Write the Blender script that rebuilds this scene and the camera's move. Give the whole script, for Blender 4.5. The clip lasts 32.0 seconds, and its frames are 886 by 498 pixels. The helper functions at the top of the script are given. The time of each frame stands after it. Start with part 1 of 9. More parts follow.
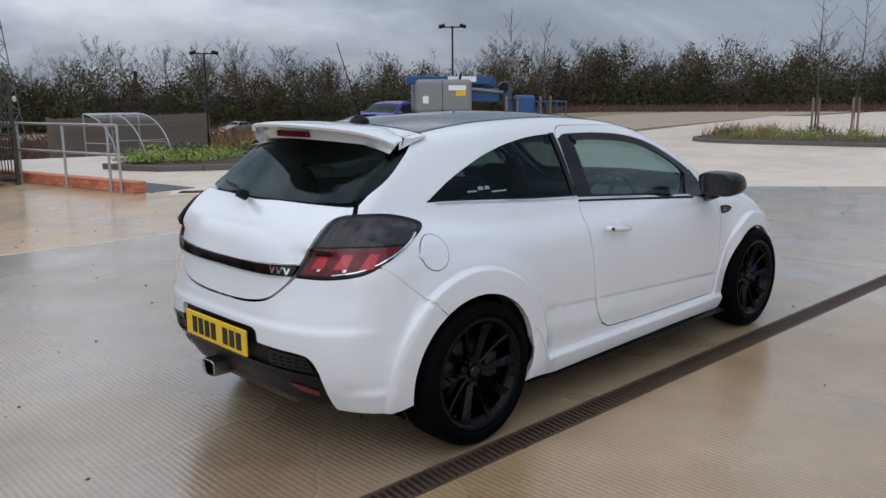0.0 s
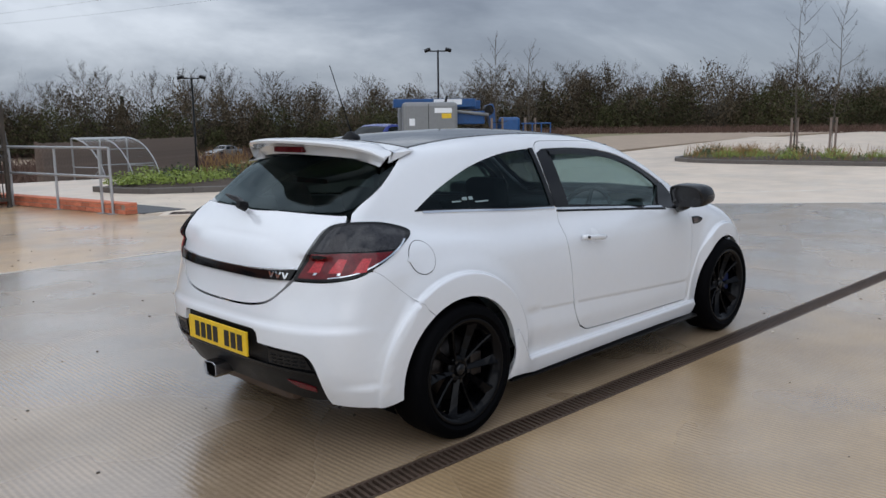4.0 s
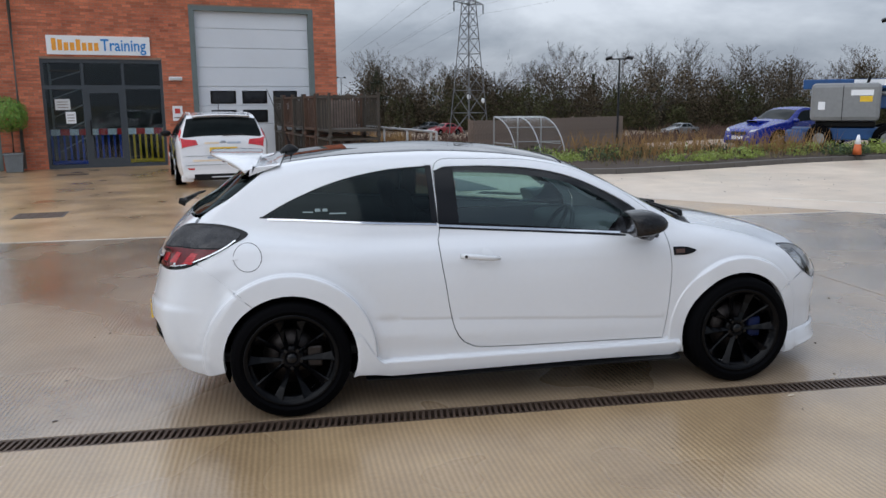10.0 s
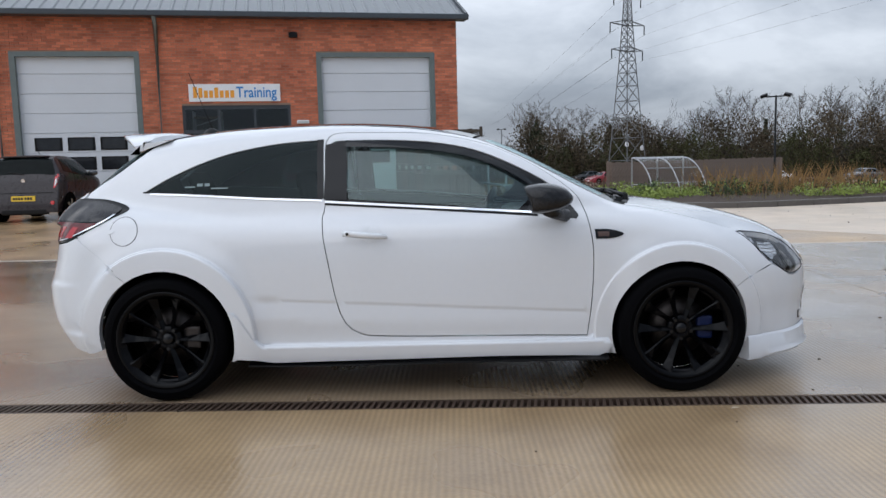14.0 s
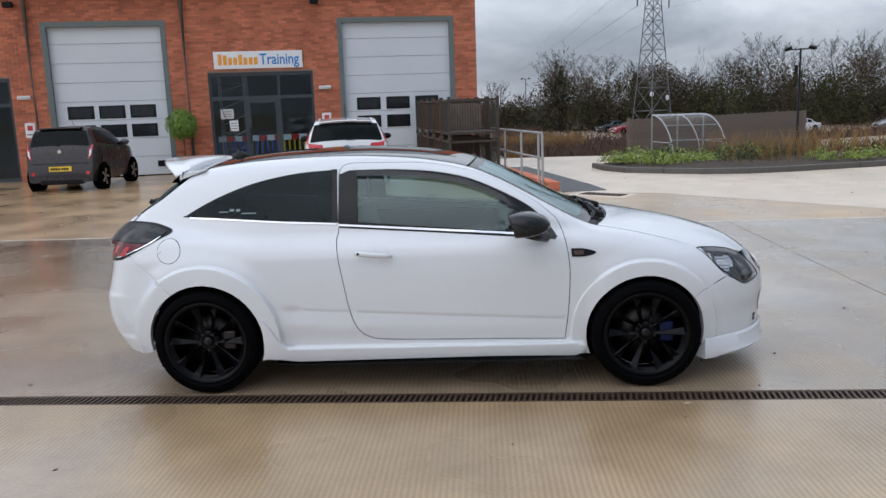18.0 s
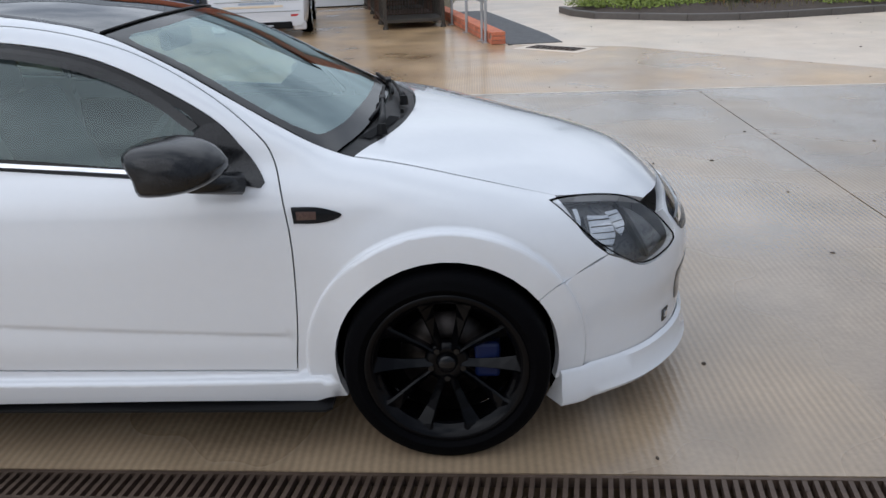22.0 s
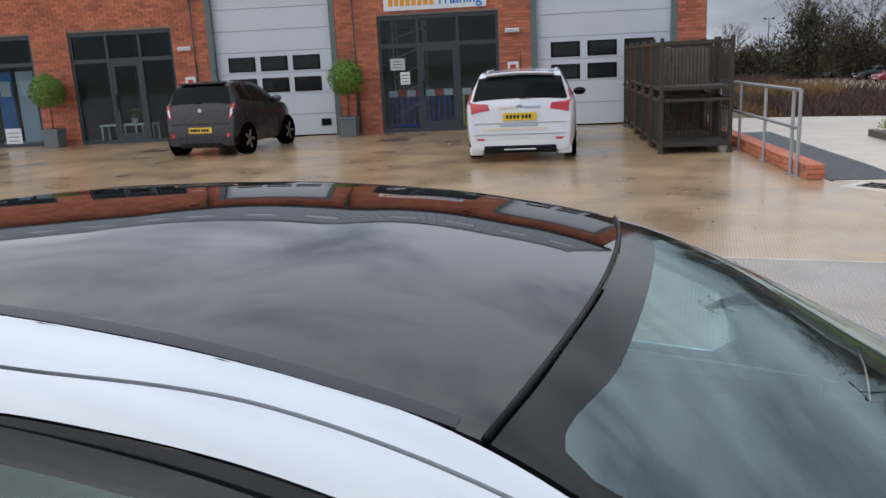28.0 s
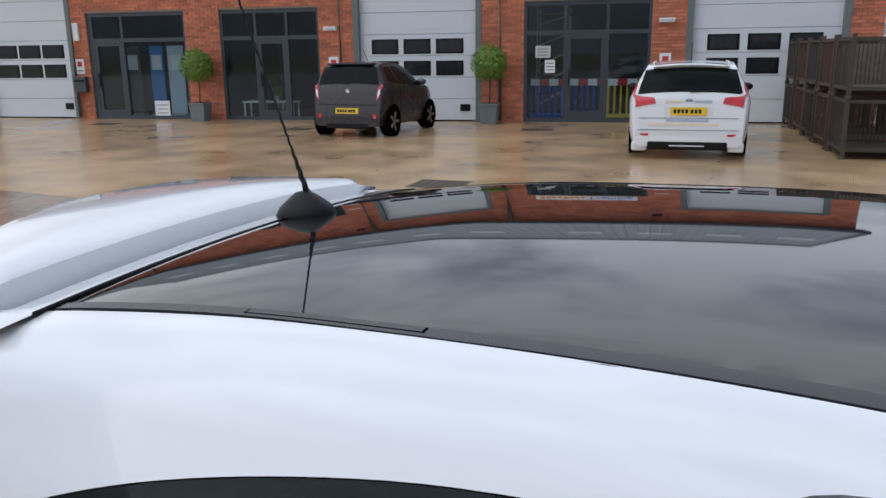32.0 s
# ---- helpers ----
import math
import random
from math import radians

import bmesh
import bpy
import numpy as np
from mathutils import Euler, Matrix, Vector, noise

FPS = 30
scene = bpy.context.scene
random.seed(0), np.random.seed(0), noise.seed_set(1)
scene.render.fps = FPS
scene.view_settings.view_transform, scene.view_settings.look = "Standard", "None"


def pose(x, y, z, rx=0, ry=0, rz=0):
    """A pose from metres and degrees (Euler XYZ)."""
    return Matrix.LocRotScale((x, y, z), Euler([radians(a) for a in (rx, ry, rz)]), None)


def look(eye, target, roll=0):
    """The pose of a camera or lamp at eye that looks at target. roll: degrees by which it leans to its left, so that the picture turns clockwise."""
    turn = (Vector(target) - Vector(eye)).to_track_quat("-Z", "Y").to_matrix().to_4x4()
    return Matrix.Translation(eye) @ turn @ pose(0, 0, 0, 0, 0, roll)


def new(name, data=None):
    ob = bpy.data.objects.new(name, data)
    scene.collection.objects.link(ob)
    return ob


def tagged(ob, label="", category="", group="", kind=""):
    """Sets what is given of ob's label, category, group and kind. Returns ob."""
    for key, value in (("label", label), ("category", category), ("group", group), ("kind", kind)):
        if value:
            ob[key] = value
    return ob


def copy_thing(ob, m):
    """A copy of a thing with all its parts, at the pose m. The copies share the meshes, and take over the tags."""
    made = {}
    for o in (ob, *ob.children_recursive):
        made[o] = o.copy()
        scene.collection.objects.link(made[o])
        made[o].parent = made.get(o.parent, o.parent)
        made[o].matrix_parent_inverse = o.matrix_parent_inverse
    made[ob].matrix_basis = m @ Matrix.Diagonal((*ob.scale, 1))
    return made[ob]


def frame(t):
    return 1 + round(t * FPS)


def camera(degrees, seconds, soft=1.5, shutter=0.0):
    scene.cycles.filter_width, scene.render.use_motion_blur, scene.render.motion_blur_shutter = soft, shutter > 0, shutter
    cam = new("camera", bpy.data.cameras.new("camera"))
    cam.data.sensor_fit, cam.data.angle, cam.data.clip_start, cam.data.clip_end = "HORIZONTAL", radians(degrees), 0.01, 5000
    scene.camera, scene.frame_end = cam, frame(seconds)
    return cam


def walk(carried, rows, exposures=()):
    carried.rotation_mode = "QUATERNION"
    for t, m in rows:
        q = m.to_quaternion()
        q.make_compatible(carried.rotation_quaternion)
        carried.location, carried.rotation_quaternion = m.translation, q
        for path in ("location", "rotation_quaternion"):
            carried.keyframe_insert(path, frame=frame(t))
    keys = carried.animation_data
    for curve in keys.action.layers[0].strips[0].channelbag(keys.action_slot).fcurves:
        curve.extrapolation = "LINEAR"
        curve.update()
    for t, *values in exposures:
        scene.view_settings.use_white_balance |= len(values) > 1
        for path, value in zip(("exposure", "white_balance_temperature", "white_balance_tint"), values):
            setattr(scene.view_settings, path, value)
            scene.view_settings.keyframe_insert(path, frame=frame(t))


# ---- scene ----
cam = camera(58.5, 32.0)
PATH = [
    (0, (-2.372, -3.074, 1.486), (-1.006, -1.661, 1.113), -0.4),
    (0.5, (-2.338, -3.062, 1.234), (-0.943, -1.652, 0.975), -0.4),
    (1, (-2.333, -3.066, 1.023), (-0.914, -1.667, 0.856), 0.1),
    (1.5, (-2.339, -3.079, 1.009), (-0.916, -1.68, 0.883), 0.4),
    (2, (-2.341, -3.075, 1.006), (-0.916, -1.677, 0.887), 0.4),
    (2.5, (-2.338, -3.066, 1.005), (-0.906, -1.676, 0.876), 0.3),
    (4.5, (-2.595, -3.498, 1.582), (-1.22, -2.089, 1.23), -1.3),
    (5, (-2.58, -3.793, 1.602), (-1.238, -2.347, 1.276), -1.3),
    (5.5, (-2.437, -3.917, 1.611), (-1.145, -2.423, 1.293), -0.6),
    (6, (-2.179, -3.987, 1.624), (-0.96, -2.434, 1.306), -0.4),
    (6.5, (-1.94, -4.195, 1.626), (-0.829, -2.566, 1.293), -0.7),
    (7, (-1.687, -4.362, 1.631), (-0.663, -2.682, 1.272), -0.5),
    (7.5, (-1.385, -4.463, 1.64), (-0.431, -2.743, 1.28), -0.9),
    (8, (-1.103, -4.615, 1.637), (-0.252, -2.84, 1.284), -1.1),
    (8.5, (-0.847, -4.727, 1.644), (-0.112, -2.9, 1.291), -0.5),
    (9, (-0.565, -4.754, 1.647), (0.055, -2.89, 1.274), -0.3),
    (9.5, (-0.271, -4.855, 1.653), (0.215, -2.952, 1.277), -0.5),
    (10, (0.006, -4.94, 1.663), (0.39, -3.011, 1.297), -0.4),
    (10.5, (0.269, -4.912, 1.657), (0.594, -2.971, 1.299), -0.5),
    (11, (0.536, -4.949, 1.656), (0.771, -2.994, 1.305), -0.7),
    (11.5, (0.804, -4.98, 1.661), (0.954, -3.018, 1.302), -0.5),
    (12, (1.05, -4.87, 1.632), (1.157, -2.907, 1.264), -0.6),
    (12.5, (1.291, -4.806, 1.622), (1.345, -2.84, 1.258), -0.6),
    (13, (1.469, -4.773, 1.599), (1.456, -2.808, 1.225), -1.4),
    (13.5, (1.486, -4.753, 1.44), (1.452, -2.784, 1.095), -1.8),
    (14, (1.484, -4.762, 1.204), (1.451, -2.775, 0.976), -1.4),
    (14.5, (1.476, -4.792, 1.072), (1.434, -2.796, 0.951), -0.8),
    (16.5, (1.5, -4.802, 1.455), (1.459, -2.824, 1.165), -1.7),
    (17, (1.546, -4.971, 1.642), (1.493, -3.001, 1.304), -1.3),
    (17.5, (1.567, -5.207, 1.653), (1.503, -3.237, 1.312), -1.7),
    (18, (1.669, -5.346, 1.669), (1.569, -3.38, 1.314), -2.0),
    (18.5, (1.903, -5.386, 1.666), (1.773, -3.426, 1.289), -1.2),
    (19, (2.092, -5.199, 1.642), (1.98, -3.248, 1.216), -0.9),
    (19.5, (2.283, -4.909, 1.627), (2.211, -2.968, 1.151), -1.1),
    (20, (2.459, -4.564, 1.615), (2.388, -2.637, 1.084), -0.9),
    (20.5, (2.533, -4.184, 1.603), (2.461, -2.275, 1.012), -2.1),
    (21, (2.657, -3.79, 1.575), (2.566, -1.903, 0.921), -1.9),
    (21.5, (2.682, -3.353, 1.531), (2.571, -1.479, 0.84), -1.5),
    (22, (2.725, -2.951, 1.533), (2.629, -1.09, 0.807), -2.1),
    (22.5, (2.755, -2.514, 1.529), (2.706, -0.675, 0.746), -3.5),
    (23, (2.711, -2.095, 1.534), (2.795, -0.276, 0.708), -5.0),
    (23.5, (2.725, -1.7, 1.511), (2.907, 0.091, 0.639), -4.6),
    (24, (2.683, -1.426, 1.484), (2.962, 0.322, 0.553), -4.7),
    (24.5, (2.72, -1.243, 1.464), (3.03, 0.471, 0.48), -4.4),
    (25, (2.745, -1.165, 1.471), (2.845, 0.568, 0.477), -4.1),
    (25.5, (2.629, -1.164, 1.54), (2.455, 0.609, 0.631), -4.5),
    (26, (2.431, -1.169, 1.54), (2.144, 0.657, 0.776), -5.5),
    (26.5, (2.249, -1.183, 1.564), (1.935, 0.67, 0.882), -5.0),
    (28.5, (1.624, -1.181, 1.661), (0.885, 0.626, 1.229), -1.5),
    (29, (1.447, -1.122, 1.655), (0.636, 0.649, 1.204), -0.4),
    (29.5, (1.232, -1.085, 1.664), (0.356, 0.661, 1.234), -0.6),
    (30, (1.046, -1.085, 1.662), (0.126, 0.642, 1.246), -0.8),
    (30.5, (0.945, -0.983, 1.647), (-0.095, 0.674, 1.23), 0.0),
    (31, (0.881, -0.935, 1.642), (-0.235, 0.668, 1.213), 1.0),
    (31.5, (0.891, -0.977, 1.631), (-0.163, 0.657, 1.16), 1.2),
    (32, (0.851, -1.11, 1.644), (-0.007, 0.631, 1.165), -0.7),
]
EXPOSURE = [(0.0, -0.05), (9.0, 0.08), (20.0, 0.12), (22.0, 0.06), (24.0, -0.16), (25.5, -0.16), (27.0, -0.05), (29.0, 0.12), (30.5, 0.14), (32.0, 0.06)]
walk(cam, [(t, look(eye, target, roll)) for t, eye, target, roll in PATH], EXPOSURE)

# ---- sky and light ----
world = bpy.data.worlds.new("sky")
scene.world = world
world.use_nodes = True
wn, wl = world.node_tree.nodes, world.node_tree.links
wn.clear()
w_out = wn.new("ShaderNodeOutputWorld")
w_bg = wn.new("ShaderNodeBackground")
w_sky = wn.new("ShaderNodeTexSky")
w_sky.sky_type = "NISHITA"
w_sky.sun_disc = False
w_sky.sun_elevation = radians(27)
w_sky.sun_rotation = radians(-60)
w_co = wn.new("ShaderNodeTexCoord")
w_map = wn.new("ShaderNodeMapping")
w_map.inputs["Scale"].default_value = (1.0, 1.0, 2.6)
w_n1 = wn.new("ShaderNodeTexNoise")
w_n1.inputs["Scale"].default_value = 2.1
w_n1.inputs["Detail"].default_value = 7.0
w_n1.inputs["Roughness"].default_value = 0.55
w_n1.inputs["Distortion"].default_value = 0.4
w_ramp = wn.new("ShaderNodeValToRGB")
e = w_ramp.color_ramp.elements
e[0].position, e[0].color = 0.34, (0.212, 0.248, 0.325, 1)
e[1].position, e[1].color = 0.68, (0.82, 0.89, 1.0, 1)
e.new(0.50).color = (0.40, 0.455, 0.55, 1)
# the cloud is thinner towards the north-west
w_dot = wn.new("ShaderNodeVectorMath")
w_dot.operation = "DOT_PRODUCT"
w_dot.inputs[1].default_value = (-0.50, 0.72, 0.48)
w_grad = wn.new("ShaderNodeMapRange")
w_grad.inputs["From Min"].default_value, w_grad.inputs["From Max"].default_value = -0.9, 0.9
w_grad.inputs["To Min"].default_value, w_grad.inputs["To Max"].default_value = -0.14, 0.14
w_add = wn.new("ShaderNodeMath")
w_add.operation = "ADD"
w_sc = wn.new("ShaderNodeVectorMath")
w_sc.operation = "SCALE"
w_sc.inputs["Scale"].default_value = 0.10
w_mix = wn.new("ShaderNodeMix")
w_mix.data_type = "RGBA"
w_mix.inputs[0].default_value = 0.90
wl.new(w_co.outputs["Generated"], w_map.inputs["Vector"])
wl.new(w_map.outputs[0], w_n1.inputs["Vector"])
wl.new(w_co.outputs["Generated"], w_dot.inputs[0])
wl.new(w_dot.outputs["Value"], w_grad.inputs["Value"])
wl.new(w_n1.outputs["Fac"], w_add.inputs[0])
wl.new(w_grad.outputs[0], w_add.inputs[1])
wl.new(w_add.outputs[0], w_ramp.inputs["Fac"])
wl.new(w_sky.outputs[0], w_sc.inputs[0])
wl.new(w_sc.outputs[0], w_mix.inputs[6])
wl.new(w_ramp.outputs[0], w_mix.inputs[7])
# an overcast sky is brightest overhead
w_sep = wn.new("ShaderNodeSeparateXYZ")
wl.new(w_co.outputs["Generated"], w_sep.inputs[0])
w_up = wn.new("ShaderNodeMapRange")
w_up.inputs["From Min"].default_value, w_up.inputs["From Max"].default_value = 0.05, 0.9
w_up.inputs["To Min"].default_value, w_up.inputs["To Max"].default_value = 0.80, 1.68
wl.new(w_sep.outputs["Z"], w_up.inputs["Value"])
w_lift = wn.new("ShaderNodeVectorMath")
w_lift.operation = "SCALE"
wl.new(w_mix.outputs[2], w_lift.inputs[0])
# and brighter towards the veiled sun
w_sd = wn.new("ShaderNodeVectorMath")
w_sd.operation = "DOT_PRODUCT"
w_sd.inputs[1].default_value = (-0.42, -0.74, 0.52)
w_sg = wn.new("ShaderNodeMapRange")
w_sg.inputs["From Min"].default_value, w_sg.inputs["From Max"].default_value = 0.0, 1.0
w_sg.inputs["To Min"].default_value, w_sg.inputs["To Max"].default_value = 1.0, 1.35
w_sm = wn.new("ShaderNodeMath")
w_sm.operation = "MULTIPLY"
wl.new(w_co.outputs["Generated"], w_sd.inputs[0])
wl.new(w_sd.outputs["Value"], w_sg.inputs["Value"])
wl.new(w_up.outputs[0], w_sm.inputs[0])
wl.new(w_sg.outputs[0], w_sm.inputs[1])
wl.new(w_sm.outputs[0], w_lift.inputs["Scale"])
wl.new(w_lift.outputs[0], w_bg.inputs["Color"])
w_bg.inputs["Strength"].default_value = 1.0
wl.new(w_bg.outputs[0], w_out.inputs["Surface"])
sun = new("sun", bpy.data.lights.new("sun", "SUN"))
sun.data.energy, sun.data.angle, sun.data.color = 0.6, radians(60), (0.99, 0.98, 1.0)
sun.matrix_world = look((-18, -31, 23), (0, 0, 0))

# ---- materials ----
def mat(name, base, rough=0.5, metal=0.0, vary=0.12, scale=8.0, grain=60.0, bump=0.0, coat=0.0, rvary=0.1, second=None, clear=0.0, spec=0.5):
    """Principled surface with two scales of variation in colour and gloss."""
    m = bpy.data.materials.new(name)
    m.use_nodes = True
    n, l = m.node_tree.nodes, m.node_tree.links
    p = n["Principled BSDF"]
    p.inputs["Metallic"].default_value = metal
    p.inputs["Coat Weight"].default_value = coat
    p.inputs["Coat Roughness"].default_value = 0.03
    p.inputs["Transmission Weight"].default_value = clear
    p.inputs["Specular IOR Level"].default_value = spec
    co = n.new("ShaderNodeTexCoord")
    a, b = n.new("ShaderNodeTexNoise"), n.new("ShaderNodeTexNoise")
    a.inputs["Scale"].default_value, a.inputs["Detail"].default_value = scale, 4
    b.inputs["Scale"].default_value, b.inputs["Detail"].default_value = grain, 3
    l.new(co.outputs["Object"], a.inputs["Vector"])
    l.new(co.outputs["Object"], b.inputs["Vector"])
    mix = n.new("ShaderNodeMath")
    mix.operation = "MULTIPLY_ADD"
    mix.inputs[1].default_value = 0.6
    l.new(a.outputs["Fac"], mix.inputs[0])
    half = n.new("ShaderNodeMath")
    half.operation = "MULTIPLY"
    half.inputs[1].default_value = 0.4
    l.new(b.outputs["Fac"], half.inputs[0])
    l.new(half.outputs[0], mix.inputs[2])
    ramp = n.new("ShaderNodeValToRGB")
    e = ramp.color_ramp.elements
    s = second or base
    e[0].position, e[1].position = 0.32, 0.68
    e[0].color = (*[max(0, c * (1 - vary)) for c in base], 1)
    e[1].color = (*[min(1, c * (1 + vary)) for c in s], 1)
    l.new(mix.outputs[0], ramp.inputs["Fac"])
    l.new(ramp.outputs[0], p.inputs["Base Color"])
    mr = n.new("ShaderNodeMapRange")
    mr.inputs["From Min"].default_value, mr.inputs["From Max"].default_value = 0.3, 0.7
    mr.inputs["To Min"].default_value, mr.inputs["To Max"].default_value = max(0.0, rough - rvary), min(1, rough + rvary)
    l.new(mix.outputs[0], mr.inputs["Value"])
    l.new(mr.outputs[0], p.inputs["Roughness"])
    if bump:
        bm_ = n.new("ShaderNodeBump")
        bm_.inputs["Strength"].default_value, bm_.inputs["Distance"].default_value = min(1, bump), 0.01
        l.new(b.outputs["Fac"], bm_.inputs["Height"])
        l.new(bm_.outputs[0], p.inputs["Normal"])
    return m


def glass(name, tint=(0.8, 0.85, 0.85), see=0.6, ior=1.75, sheen=(1.0, 1.0, 1.0)):
    """A pane: mirror-like gloss over tinted clear glass, without bending."""
    m = bpy.data.materials.new(name)
    m.use_nodes = True
    n, l = m.node_tree.nodes, m.node_tree.links
    n.remove(n["Principled BSDF"])
    tr, gl, mx, lw = n.new("ShaderNodeBsdfTransparent"), n.new("ShaderNodeBsdfGlossy"), n.new("ShaderNodeMixShader"), n.new("ShaderNodeLayerWeight")
    r0 = ((ior - 1) / (ior + 1)) ** 2
    pw, fr = n.new("ShaderNodeMath"), n.new("ShaderNodeMath")
    pw.operation, fr.operation = "POWER", "MULTIPLY_ADD"
    pw.inputs[1].default_value = 5.0
    fr.inputs[1].default_value, fr.inputs[2].default_value = 1 - r0, r0
    lw.inputs["Blend"].default_value = 0.5
    l.new(lw.outputs["Facing"], pw.inputs[0])
    l.new(pw.outputs[0], fr.inputs[0])
    tr.inputs["Color"].default_value = (*[c * see for c in tint], 1)
    gl.inputs["Roughness"].default_value = 0.005
    gl.inputs["Color"].default_value = (*sheen, 1)
    l.new(fr.outputs[0], mx.inputs[0])
    l.new(tr.outputs[0], mx.inputs[1])
    l.new(gl.outputs[0], mx.inputs[2])
    l.new(mx.outputs[0], n["Material Output"].inputs["Surface"])
    return m


M_PAINT = mat("white_paint", (0.72, 0.73, 0.745), 0.22, vary=0.015, scale=2, grain=30, coat=1.0, rvary=0.03)
# near-black for joints and seals, and for shade painted into hollows
M_GAP = mat("gap_and_shade_black", (0.002, 0.002, 0.002), 0.9, spec=0.02)
M_REFL = mat("reflector_silver", (0.88, 0.89, 0.90), 0.20, metal=0.85, vary=0.05)
M_LAMPIN = mat("lamp_inside", (0.07, 0.073, 0.078), 0.30)
M_TRIM = mat("black_trim", (0.006, 0.006, 0.0065), 0.42, bump=0.1, grain=300, spec=0.2)
M_GLOSS = mat("gloss_black", (0.004, 0.004, 0.0045), 0.10, coat=0.0, rvary=0.02, spec=0.3)
M_ROOF = mat("roof_black", (0.005, 0.0055, 0.007), 0.03, coat=0.45, rvary=0.01)
M_ROOFTRIM = mat("roof_trim", (0.030, 0.032, 0.037), 0.30, vary=0.1, spec=0.45)
M_CARBON = mat("carbon_shell", (0.010, 0.010, 0.011), 0.18, coat=0.15, spec=0.3, scale=40, grain=250, vary=0.5, rvary=0.05)
M_TYRE = mat("tyre_rubber", (0.0025, 0.0025, 0.003), 0.6, grain=120, bump=0.15, spec=0.025)
M_RIM = mat("rim_black", (0.002, 0.002, 0.0025), 0.12, vary=0.3, spec=0.12, rvary=0.04)
M_STEEL = mat("brake_steel", (0.045, 0.04, 0.038), 0.45, metal=1.0, vary=0.4)
M_BLUE_CAL = mat("caliper_blue", (0.004, 0.010, 0.045), 0.4, spec=0.2)
M_CHROME = mat("chrome", (0.75, 0.76, 0.78), 0.06, metal=1.0, vary=0.02, rvary=0.02)
M_GLASS = glass("window_glass", (0.72, 0.95, 0.92), 0.70, 1.80, (0.85, 1.0, 0.98))
M_TINT = glass("tinted_glass", (0.72, 0.95, 0.97), 0.15, 1.40, (0.55, 0.66, 0.68))
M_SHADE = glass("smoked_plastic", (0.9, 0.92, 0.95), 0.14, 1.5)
M_SCREEN = glass("windscreen_glass", (0.80, 0.90, 0.90), 0.92, 2.5, (0.80, 0.97, 0.98))
M_LENS = glass("lamp_lens", (0.9, 0.9, 0.9), 0.95)
M_RED = mat("lamp_red", (0.11, 0.004, 0.007), 0.12, coat=0.3, vary=0.4, scale=60, grain=200, spec=0.3)
M_SMOKE = mat("lamp_smoke", (0.016, 0.015, 0.017), 0.10, coat=0.25, vary=0.5, scale=50, grain=200, spec=0.3)
M_REPEAT = mat("repeater_amber", (0.075, 0.036, 0.024), 0.15, coat=0.5, vary=0.5, scale=120, grain=300)
M_TIP = mat("tip_steel", (0.32, 0.32, 0.33), 0.16, metal=1.0, vary=0.15)
M_YELLOW = mat("plate_yellow", (0.78, 0.50, 0.02), 0.35)
M_INK = mat("plate_ink", (0.012, 0.012, 0.014), 0.5)
M_SEAT = mat("seat_cloth", (0.13, 0.135, 0.135), 0.85, bump=0.2, grain=200)
M_DASH = mat("dash_plastic", (0.03, 0.03, 0.032), 0.6)


